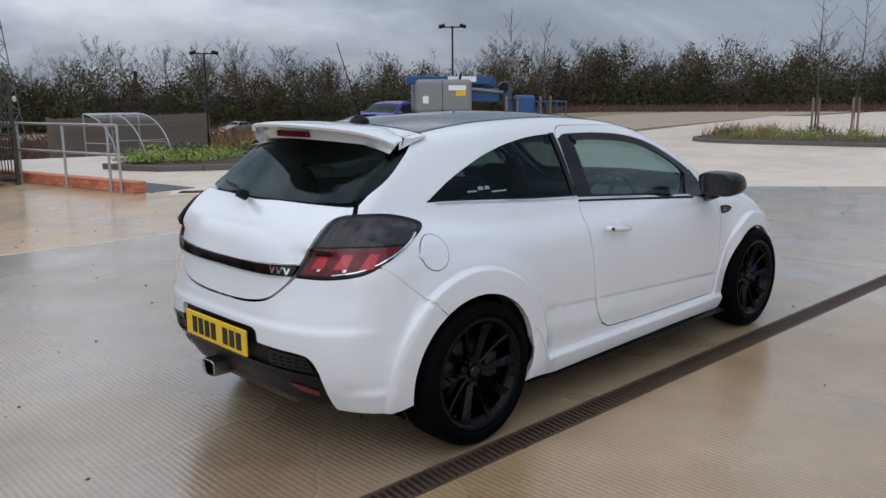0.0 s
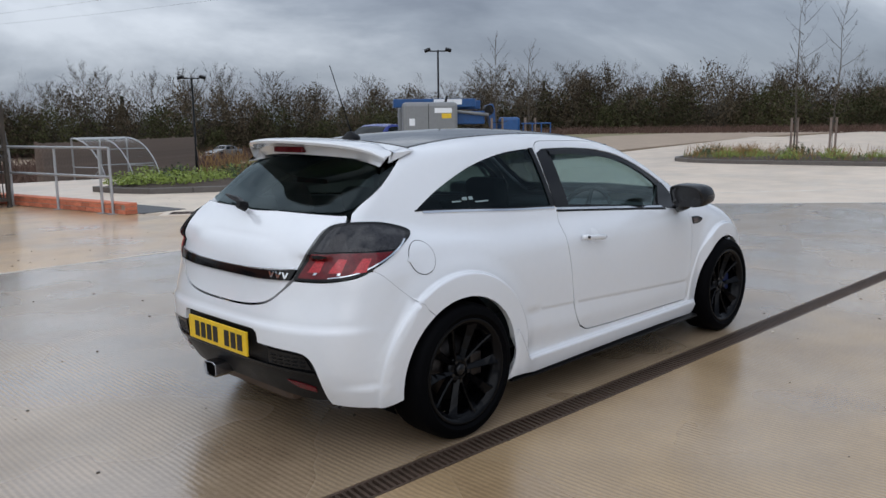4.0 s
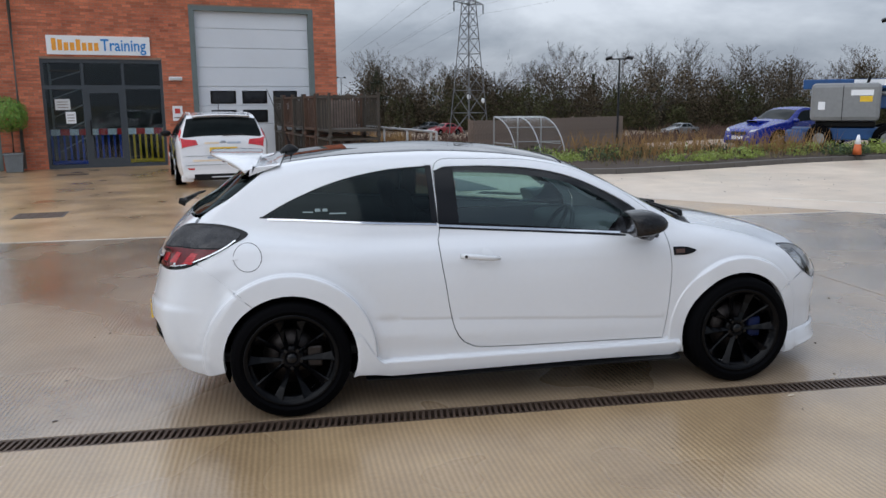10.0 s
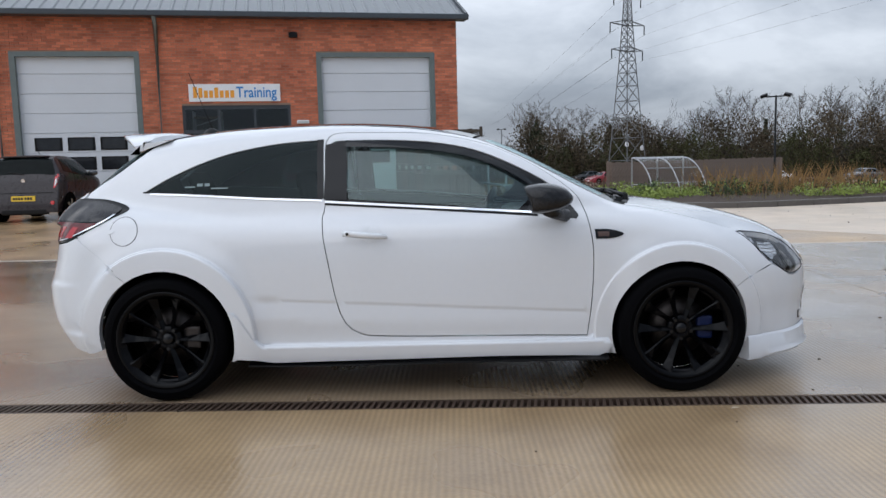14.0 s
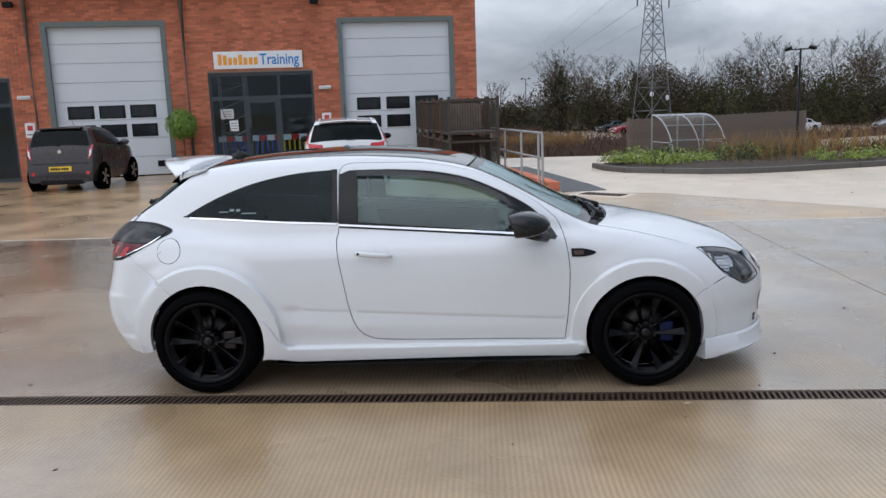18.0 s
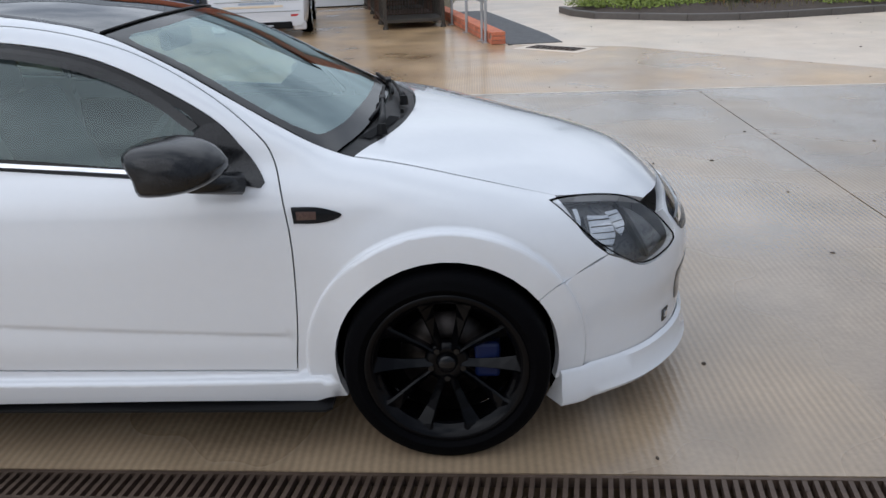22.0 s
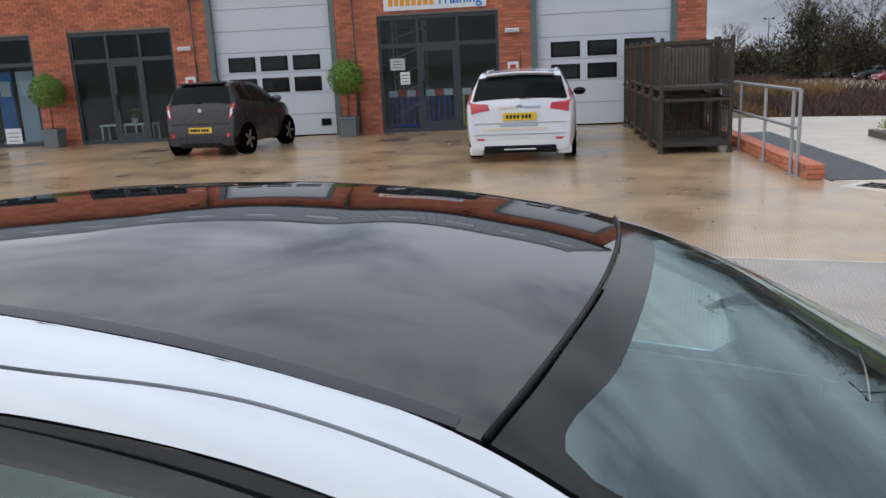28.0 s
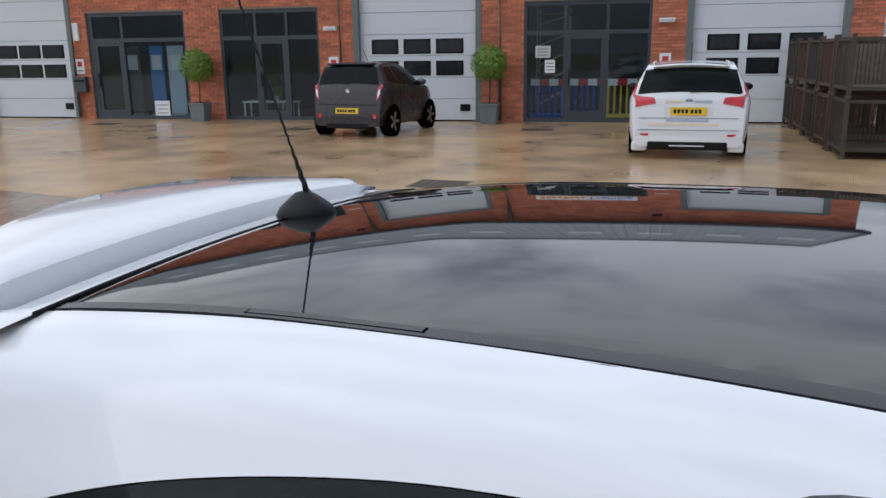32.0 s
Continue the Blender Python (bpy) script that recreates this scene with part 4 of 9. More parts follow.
X_FRONT = curve((0.15, 3.40), (0.20, 3.45), (0.27, 3.47), (0.36, 3.47), (0.48, 3.485), (0.58, 3.48), (0.68, 3.44), (0.80, 3.36))
X_REAR = curve((0.15, -0.60), (0.28, -0.70), (0.42, -0.765), (0.56, -0.778), (0.585, -0.778), (0.61, -0.764), (0.64, -0.756), (0.72, -0.733), (0.82, -0.712), (0.92, -0.672), (1.0, -0.615), (1.09, -0.530))


LIP = ((0.0, 0.452, 0.461, 0.326), (AXLE_F, 0.430, 0.439, 0.322))
def crease_z(x):
    return 0.524 - 0.0568 * (x - 0.43)


def flare(x, z):
    """How far the wheel arch lips and the sill skirts stand out, and the door crease."""
    out = 0
    for cx, r0, r1, cz in LIP:
        r = np.hypot(x - cx, z - cz)
        # the front flare dies away towards the door
        fade = 1.0 if cx == 0 else 0.25 + 0.75 * step01(-0.36, -0.20, x - cx)
        out = np.maximum(out, fade * (0.030 * (1 - step01(r0, r1, r)) + 0.010 * (1 - step01(r1, r1 + 0.09, r))))
    lip = 0.020 * (1 - step01(0.325, 0.360, z + 0.05 * (x + 0.5))) * (1 - step01(-0.50, -0.40, x))
    out = out + lip
    skirt = (0.036 + 0.014 * (1 - step01(0.42, 0.56, x))) * (1 - step01(0.267, 0.281, z - 0.20 * (1 - step01(0.33, 0.50, x)))) * step01(0.30, 0.36, x) * (1 - step01(2.255, 2.275, x))
    zc = crease_z(x)
    crease = 0.012 * (1.0 * np.clip((zc - z - 0.012) / 0.10, 0, 1) - 0.30 * np.clip((zc - z) / 0.012, 0, 1)) * step01(0.30, 0.42, z) * step01(0.40, 0.50, x) * (1 - step01(2.12, 2.18, x))
    return np.maximum(out, skirt) + crease


def skin(p):
    """Signed height over the car's skin, for an array of places."""
    x, y, z = p[:, 0], np.abs(p[:, 1]), p[:, 2]
    side = y - (W_SIDE(z) + W_PLAN(x) + flare(x, z))
    top = z - (Z_DECK(x) - C_DECK(x) * (y / 0.65) ** 2.2)
    front = x - (X_FRONT(z) - 0.44 * (y / 0.76) ** 2.7)
    rear = (X_REAR(z) + 0.22 * (y / 0.78) ** 3.6) - x
    low = smax(smax(side, top, 0.11), smax(front, rear, 0.02), 0.13)
    cside = y - (W_CAB(z) + P_CAB(x))
    ctop = z - (Z_ROOF(x) - 0.046 * (y / 0.6) ** 2.2)
    cab = smax(cside, ctop, 0.06)
    cab = smax(cab, 0.9 - z, 0.02)
    return -smax(-low, -cab, 0.025)


def land(org, way, far=2.5, steps=320):
    """Where rays meet the skin, going on by the height that is left."""
    org, way = np.asarray(org, float), np.asarray(way, float)
    t = np.zeros(len(org))
    todo = np.arange(len(org))
    for _ in range(steps):
        f = skin(org[todo] + way[todo] * t[todo][:, None])
        t[todo] = np.clip(t[todo] + f * 0.40, 0, far)
        todo = todo[np.abs(f) > 2e-5]
        if not len(todo):
            break
    return org + way * t[:, None]


def slope(p):
    g = np.zeros_like(p)
    for k in range(3):
        d = np.zeros(3)
        d[k] = 0.002
        g[:, k] = skin(p + d) - skin(p - d)
    return g / np.maximum(np.linalg.norm(g, axis=1, keepdims=True), 1e-9)


# charts: flat (a, b) to a ray that comes from outside
def ch_side(q):
    return np.c_[q[:, 0], np.full(len(q), -1.6), q[:, 1]], np.tile((0.0, 1.0, 0.0), (len(q), 1))


def ch_top(q):
    return np.c_[q, np.full(len(q), 2.2)], np.tile((0.0, 0.0, -1.0), (len(q), 1))


def ch_round(cx):
    """Angle (degrees from the rear, positive to the car's right) and height, round an upright axis."""
    def f(q):
        a = np.radians(q[:, 0])
        d = np.c_[-np.cos(a), -np.sin(a), 0 * a]
        o = np.c_[np.full(len(q), cx), 0 * a, q[:, 1]]
        return o + d * 2.2, -d
    return f


ch_rear, ch_front = ch_round(0.25), ch_round(2.35)


def bend(pts, step):
    """A closed outline through points; a third value 1 makes a corner."""
    n = len(pts)
    P = [Vector((p[0], p[1])) for p in pts]
    C = [len(p) > 2 and p[2] == 1 for p in pts]
    out = []
    for i in range(n):
        p0, p1, p2, p3 = P[i - 1], P[i], P[(i + 1) % n], P[(i + 2) % n]
        m1 = (p2 - p1) if C[i] else (p2 - p0) * 0.5
        m2 = (p2 - p1) if C[(i + 1) % n] else (p3 - p1) * 0.5
        k = max(1, int((p2 - p1).length / step))
        for j in range(k):
            t = j / k
            out.append((2 * t**3 - 3 * t**2 + 1) * p1 + (t**3 - 2 * t**2 + t) * m1 + (3 * t**2 - 2 * t**3) * p2 + (t**3 - t**2) * m2)
    return np.array([(v.x, v.y) for v in out])


def inside(q, poly):
    x, y = q[:, 0], q[:, 1]
    r = np.zeros(len(q), bool)
    j = len(poly) - 1
    for i in range(len(poly)):
        xi, yi, xj, yj = *poly[i], *poly[j]
        c = ((yi > y) != (yj > y)) & (x < (xj - xi) * (y - yi) / (yj - yi + 1e-12) + xi)
        r ^= c
        j = i
    return r


from mathutils.geometry import delaunay_2d_cdt


def panel(name, chart, loops, material, parent, label="", step=0.03, off=0.0, thick=0.014, shrink=0.0, mirror=False, aspect=1.0, smooth=True, lines=()):
    """A sheet of skin: outlines in a chart (the first the edge, the rest holes), laid on the car, its edges turned in."""
    loops = [np.asarray(l) * (1.0, aspect) for l in loops]
    if shrink:
        fit_ = []
        for k, l in enumerate(loops):
            nx, pv = np.roll(l, -1, 0), np.roll(l, 1, 0)
            tg = nx - pv
            tg /= np.maximum(np.linalg.norm(tg, axis=1, keepdims=True), 1e-9)
            area = 0.5 * np.sum(l[:, 0] * nx[:, 1] - nx[:, 0] * l[:, 1])
            nrm = np.c_[-tg[:, 1], tg[:, 0]] * (1 if area > 0 else -1)
            fit_.append(l + nrm * shrink * (1 if k == 0 else -1))
        loops = fit_
    lo, hi = loops[0].min(0), loops[0].max(0)
    gx, gy = np.meshgrid(np.arange(lo[0], hi[0], step), np.arange(lo[1], hi[1], step * 0.866))
    gx = gx + (np.arange(gx.shape[0]) % 2)[:, None] * step / 2
    q = np.c_[gx.ravel(), gy.ravel()]
    keep = inside(q, loops[0])
    for l in loops[1:]:
        keep &= ~inside(q, l)
    q = q[keep]
    lines = [np.asarray(l) * (1.0, aspect) for l in lines]
    lines = [l[inside(l, loops[0])] for l in lines]
    edge_ = np.concatenate(loops)
    lines = [l[np.min(np.linalg.norm(l[:, None, :] - edge_[None, :, :], axis=2), axis=1) > 0.3 * step] for l in lines if len(l)]
    lines = [l for l in lines if len(l) > 1]
    rim = np.concatenate(loops + lines)
    if len(q):
        fill = [l * (1 - f) + np.roll(l, -1, 0) * f for l in loops for f in (0.33, 0.67)]
        test = np.concatenate([rim] + fill)
        dist = np.concatenate([np.min(np.linalg.norm(c[:, None, :] - test[None, :, :], axis=2), axis=1) for c in np.array_split(q, max(1, len(q) // 400))])
        q = q[dist > step * 0.45]
    edges, n0 = [], 0
    for l in loops:
        edges += [(n0 + i, n0 + (i + 1) % len(l)) for i in range(len(l))]
        n0 += len(l)
    for l in lines:
        edges += [(n0 + i, n0 + i + 1) for i in range(len(l) - 1) if np.linalg.norm(l[i + 1] - l[i]) < step * 3]
        n0 += len(l)
    vs, es, fs, *_ = delaunay_2d_cdt([Vector(v) for v in np.concatenate([rim, q])], edges, [], 0, 1e-6)
    v2 = np.array([(v.x, v.y) for v in vs])
    tri = np.array(fs)
    cen = v2[tri].mean(1)
    ok = inside(cen, loops[0])
    for l in loops[1:]:
        ok &= ~inside(cen, l)
    tri = tri[ok]
    o, w = chart(v2 / (1.0, aspect))
    p = land(o, w)
    nrm = slope(p)
    p = p + nrm * off
    # outward facing
    a, b, c = p[tri[:, 0]], p[tri[:, 1]], p[tri[:, 2]]
    flip = np.einsum("ij,ij->i", np.cross(b - a, c - a), nrm[tri[:, 0]]) < 0
    tri[flip] = tri[flip][:, ::-1]
    faces = [tuple(int(i) for i in t) for t in tri]
    verts = [tuple(v) for v in p]
    if thick:
        cnt = {}
        for t in faces:
            for i in range(3):
                cnt[(t[i], t[(i + 1) % 3])] = 1
        brd = [e for e in cnt if (e[1], e[0]) not in cnt]
        mp = {}
        for e in brd:
            for i in e:
                if i not in mp:
                    mp[i] = len(verts)
                    verts.append(tuple(p[i] - nrm[i] * thick))
        faces += [(b_, a_, mp[a_], mp[b_]) for a_, b_ in brd]
    made = []
    for side in ((1, -1) if mirror else (1,)):
        vv = [(x, y * side, z) for x, y, z in verts]
        ff = faces if side == 1 else [f[::-1] for f in faces]
        ob = part(name, raw(vv, ff), material, parent, label, smooth)
        if smooth:
            # shade by the true slope of the skin; turned-in edges stay flat
            me = ob.data
            nn = nrm * (1, side, 1)
            flat = [tuple(f.normal) for f in me.polygons]
            k = len(tri)
            me.normals_split_custom_set([tuple(nn[me.loops[i].vertex_index]) if f.index < k else flat[f.index] for f in me.polygons for i in f.loop_indices])
        made.append(ob)
    return made


car = thing("hatchback_car", "white three-door hot hatchback with black wheels and black roof", "car")
# ---- white hatchback: panels and parts ----
def ch_lean(q):
    """Along the car and up its flank, over the shoulder to the roof: rays come down at 45 degrees."""
    k = 0.70710678
    o = np.c_[q[:, 0], q[:, 1] * k, q[:, 1] * k]
    d = np.tile((0.0, k, -k), (len(q), 1))
    return o - d * 2.0, d


def lean(chart, pts):
    """Points of another chart, in the leaning one."""
    o, w = chart(np.array([(p[0], p[1]) for p in pts], float))
    p3 = land(o, w)
    return [(float(a[0]), float((a[1] + a[2]) * 0.70710678), *p[2:]) for a, p in zip(p3, pts)]


def arc(cx, cz, r, a0, a1, n):
    return [(cx + r * math.cos(radians(a0 + (a1 - a0) * i / n)), cz + r * math.sin(radians(a0 + (a1 - a0) * i / n))) for i in range(n + 1)]


def side_pts(*p):
    return lean(ch_side, p)


ARCH_R, ARCH_F, ARCH_Z = 0.350, 0.346, 0.322
rear_arch = arc(0.0, ARCH_Z, ARCH_R, 122.5, -22, 16)
front_arch = arc(AXLE_F, ARCH_Z - 0.004, ARCH_F, 202, 36, 18)
rear_arch[0] = (*rear_arch[0], 1)
rear_arch[-1] = (*rear_arch[-1], 1)
front_arch[0] = (*front_arch[0], 1)
front_arch[-1] = (*front_arch[-1], 1)
LAMP_R = [(27.5, 0.803, 1), (32.0, 0.930), (35.0, 1.012), (38.0, 1.034), (43.0, 1.037), (50.0, 1.024), (57.3, 0.982), (53.5, 0.925), (48.6, 0.867), (43.0, 0.824), (36.0, 0.806)]
J_R = [(-0.456, 0.846), (-0.385, 0.787), (-0.30, 0.713), (-0.225, 0.648)]
J_F = [(3.114, 0.623), (3.03, 0.592), (2.95, 0.562)]
body_out = side_pts(*rear_arch, (0.42, 0.200, 1), (2.20, 0.182, 1), *front_arch, *J_F[:0:-1], (3.114, 0.623, 1), (3.036, 0.696), (2.952, 0.797, 1))
body_out += lean(ch_top, [(2.726, -0.672), (2.52, -0.680), (2.352, -0.676, 1), (2.2, -0.664), (2.0, -0.632), (1.8, -0.588), (1.588, -0.537), (1.4, -0.517), (1.05, -0.500), (0.7, -0.489), (0.35, -0.486), (0.05, -0.484), (-0.055, -0.478, 1)])
body_out += lean(ch_rear, [(56.5, 1.305), (54.1, 1.265), (48.0, 1.169), (42.6, 1.105), (40.6, 1.070), (40.6, 1.037, 1), (43.0, 1.037), (50.0, 1.024), (57.3, 0.982), (53.5, 0.925), (48.6, 0.867), (46.4, 0.848, 1)])
body_out += side_pts(*J_R[1:])
DOOR = [(0.823, 0.991), (0.809, 0.926), (0.817, 0.82), (0.837, 0.70), (0.872, 0.498), (0.914, 0.385), (0.990, 0.325), (1.12, 0.308), (1.6, 0.300), (2.144, 0.290, 1), (2.166, 0.483), (2.174, 0.711), (2.157, 0.852), (2.128, 0.955), (2.075, 1.030), (1.913, 1.148), (1.682, 1.262), (1.381, 1.332), (1.079, 1.347), (0.95, 1.350), (0.900, 1.350), (0.880, 1.3485), (0.862, 1.345), (0.846, 1.339), (0.832, 1.329), (0.822, 1.315), (0.816, 1.298), (0.813, 1.27)]
door_out = side_pts(*DOOR)
WIN_HOLE = [(0.815, 1.005, 1), (1.15, 0.980), (1.58, 0.949), (1.87, 0.926), (2.085, 0.893, 1), (2.055, 0.955), (1.965, 1.060), (1.79, 1.160), (1.59, 1.243), (1.382, 1.286), (1.143, 1.304), (0.95, 1.306), (0.870, 1.304), (0.826, 1.285, 1)]
QWIN = [(-0.132, 1.062, 1), (0.042, 1.154), (0.278, 1.243), (0.543, 1.296), (0.790, 1.314, 1), (0.806, 1.009, 1), (0.35, 1.035)]
GLASS_D = [(0.925, 1.012, 1), (1.58, 0.956), (1.80, 0.938, 1), (1.905, 1.050), (1.76, 1.150), (1.57, 1.226), (1.37, 1.266), (1.15, 1.287), (0.915, 1.297, 1)]
q_hole = bend(side_pts(*QWIN), 0.03)
d_hole = bend(door_out, 0.03)
w_hole = bend(side_pts(*WIN_HOLE), 0.03)
def form(pts):
    return np.array([(p[0], p[1]) for p in side_pts(*pts)])


FORM = [form([(0.60 + 0.04 * i, crease_z(0.60 + 0.04 * i) - d) for i in range(40)]) for d in (-0.007, 0.007, 0.021)]
for cx, r0, r1, cz in LIP:
    FORM += [form(arc(cx, cz, r, 205, -25, 60)) for r in (r0 - 0.008, r0, (r0 + r1) / 2, r1, r1 + 0.008)]
def skirt_line(z):
    xs = [0.36 + 0.01 * i for i in range(16)] + [0.54 + 0.04 * i for i in range(43)]
    return form([(x, z + 0.20 * (1 - float(step01(0.33, 0.50, np.array(x))))) for x in xs])


FORM += [skirt_line(z) for z in (0.257, 0.267, 0.274, 0.281, 0.291)]
panel("body_side", ch_lean, [bend(body_out, 0.03), q_hole, d_hole], M_PAINT, car, "white painted body side with flared wheel arches", mirror=True, shrink=0.0015, step=0.024, thick=0.03, lines=FORM)
doors = panel("door", ch_lean, [d_hole, w_hole], M_PAINT, car, "white door", mirror=True, shrink=0.0032, step=0.024, thick=0.03, lines=FORM[:3])
panel("quarter_window", ch_lean, [q_hole], M_TINT, car, "dark tinted quarter glass", mirror=True, off=-0.004, step=0.04)
glass_d = bend(side_pts(*GLASS_D), 0.03)
for dr, fr in zip(doors, panel("window_surround", ch_lean, [w_hole, glass_d], M_GLOSS, car, "gloss black window frame", mirror=True, off=-0.005, step=0.03, thick=0.02)):
    fr.parent = dr
for dr, fr in zip(doors, panel("door_glass", ch_lean, [glass_d], M_GLASS, car, "clear door window", mirror=True, off=-0.012, step=0.05, thick=0.0)):
    fr.parent = dr


def strip(name, pts, h, material, parent, label, off, thick=0.006, mirror=True):
    """A narrow moulding along a line on the flank."""
    up = [(x, z + h, 1 if i in (0, len(pts) - 1) else 0) for i, (x, z) in enumerate(pts)]
    dn = [(x, z, 1 if i in (0, len(pts) - 1) else 0) for i, (x, z) in enumerate(pts)][::-1]
    return panel(name, ch_lean, [bend(side_pts(*up, *dn), 0.03)], material, parent, label, step=0.05, off=off, thick=thick, mirror=mirror)


for obj, dr in zip(strip("belt_moulding", [(0.822, 0.991), (1.15, 0.968), (1.58, 0.937), (1.87, 0.915)], 0.011, M_CHROME, car, "chrome belt moulding", 0.006), doors):
    obj.parent = dr
for obj, dr in zip(strip("belt_seal", [(0.822, 0.981), (1.15, 0.958), (1.58, 0.927), (1.90, 0.903)], 0.009, M_TRIM, car, "black rubber belt seal", 0.003), doors):
    obj.parent = dr
strip("quarter_moulding", [(-0.095, 1.0485), (0.35, 1.024), (0.808, 0.998)], 0.010, M_CHROME, car, "chrome moulding under the quarter glass", 0.005)
strip("quarter_seal", [(-0.135, 1.060), (0.35, 1.033), (0.806, 1.008)], 0.007, M_TRIM, car, "black window seal", 0.002)
panel("pillar_trim", ch_lean, [bend(side_pts((0.782, 1.016, 1), (0.8155, 1.012, 1), (0.8035, 1.316, 1), (0.770, 1.315, 1)), 0.03)], M_GLOSS, car, "gloss black pillar trim", off=0.0025, thick=0.003, step=0.04, mirror=True)
for obj, dr in zip(panel("pillar_trim", ch_lean, [bend(side_pts((0.8165, 1.008, 1), (0.935, 1.004, 1), (0.925, 1.300, 1), (0.818, 1.287, 1)), 0.03)], M_GLOSS, car, "gloss black pillar trim", off=0.0038, thick=0.003, step=0.04, mirror=True), doors):
    obj.parent = dr
defl = [(0.922, 1.270, 1), (1.15, 1.262), (1.37, 1.242), (1.57, 1.202), (1.75, 1.129), (1.888, 1.038, 1), (1.912, 1.052, 1), (1.77, 1.152), (1.58, 1.231), (1.37, 1.272), (1.15, 1.293), (0.918, 1.303, 1)]
for obj, dr in zip(panel("wind_deflector", ch_lean, [bend(side_pts(*defl), 0.03)], M_SHADE, car, "smoked plastic wind deflector", off=0.012, mirror=True, thick=0.0), doors):
    obj.parent = dr

# fuel flap: a thin ring gap, the flap and its catch
panel("fuel_flap_gap", ch_lean, [bend(side_pts(*arc(-0.203, 0.872, 0.0735, 0, 345, 23)), 0.01)], M_GAP, car, "shut line of the fuel flap", off=0.0008, thick=0.0, step=0.02)
panel("fuel_flap", ch_lean, [bend(side_pts(*arc(-0.203, 0.872, 0.0705, 0, 345, 23)), 0.01)], M_PAINT, car, "round white fuel flap", off=0.0022, thick=0.003, step=0.02)
panel("flap_catch", ch_lean, [bend(side_pts((-0.286, 0.863), (-0.27, 0.860), (-0.252, 0.866), (-0.252, 0.874), (-0.27, 0.880), (-0.286, 0.876)), 0.006)], M_PAINT, car, off=0.006, thick=0.005, step=0.02)

# door handle, and a slightly darker patch for the shade of its recess
for dr, sgn in zip(doors, (1, -1)):
    bm = bmesh.new()
    hx = [(0.918, 0.842), (0.945, 0.842), (1.02, 0.833), (1.10, 0.826), (1.142, 0.821)]
    rings = []
    for i, (x, z) in enumerate(hx):
        y = -(0.838 + (0.022 if 0 < i < 4 else 0.006)) * sgn
        hh = (0.014, 0.015, 0.016, 0.015, 0.010)[i]
        rings.append([bm.verts.new((x, y + dy * sgn, z + dz)) for dy, dz in ((0.004, hh), (-0.004, hh * 0.7), (-0.007, 0), (-0.004, -hh * 0.7), (0.004, -hh), (0.012, 0))])
    for a, b in zip(rings, rings[1:]):
        for k in range(6):
            bm.faces.new((a[k], a[(k + 1) % 6], b[(k + 1) % 6], b[k]))
    bm.faces.new(rings[0])
    bm.faces.new(rings[-1])
    bmesh.ops.recalc_face_normals(bm, faces=bm.faces)
    hd = part("door_handle", bm, M_PAINT, dr, "white bar handle", True)
    part("lock_cylinder", rod((0.945, -0.861 * sgn, 0.842), (0.945, -0.871 * sgn, 0.842), 0.008), M_STEEL, hd)
for obj, dr in zip(panel("handle_recess", ch_lean, [bend(side_pts(*[(1.055 + 0.052 * math.cos(radians(a)), 0.834 + 0.042 * math.sin(radians(a))) for a in range(0, 360, 20)]), 0.01)], mat("recess_shade_paint", (0.70, 0.71, 0.72), 0.3, vary=0.02), car, "slightly darker patch for the shade of the hand recess", off=0.0012, thick=0.0, step=0.02, mirror=True), doors):
    obj.parent = dr

# side repeater
rep = panel("side_repeater", ch_lean, [bend(side_pts((2.180, 0.833, 1), (2.25, 0.831), (2.300, 0.820), (2.327, 0.808), (2.300, 0.793), (2.25, 0.785), (2.186, 0.786, 1)), 0.01)], M_GLOSS, car, "black side repeater", off=0.004, thick=0.006, step=0.02, mirror=True)
for obj, r_ in zip(panel("repeater_lens", ch_lean, [bend(side_pts((2.194, 0.820, 1), (2.252, 0.819, 1), (2.252, 0.797, 1), (2.196, 0.796, 1)), 0.01)], M_REPEAT, car, "dark amber repeater lens", off=0.007, thick=0.004, step=0.02, mirror=True), rep):
    obj.parent = r_

# ---- roof, screen, bonnet ----
ROOF_R = [(1.588, -0.533, 1), (1.612, -0.394), (1.634, -0.15), (1.637, 0.0), (1.634, 0.15), (1.612, 0.394), (1.588, 0.533, 1), (1.4, 0.513), (1.05, 0.496), (0.7, 0.485), (0.35, 0.482), (0.05, 0.480), (-0.045, 0.466, 1), (0.0, 0.35), (0.02, 0.15), (0.022, 0.0), (0.02, -0.15), (0.0, -0.35), (-0.045, -0.466, 1), (0.05, -0.480), (0.35, -0.482), (0.7, -0.485), (1.05, -0.496), (1.4, -0.513)]
roof = panel("roof", ch_top, [bend(ROOF_R, 0.04)], M_ROOF, car, "gloss black roof skin", shrink=0.001, step=0.035)
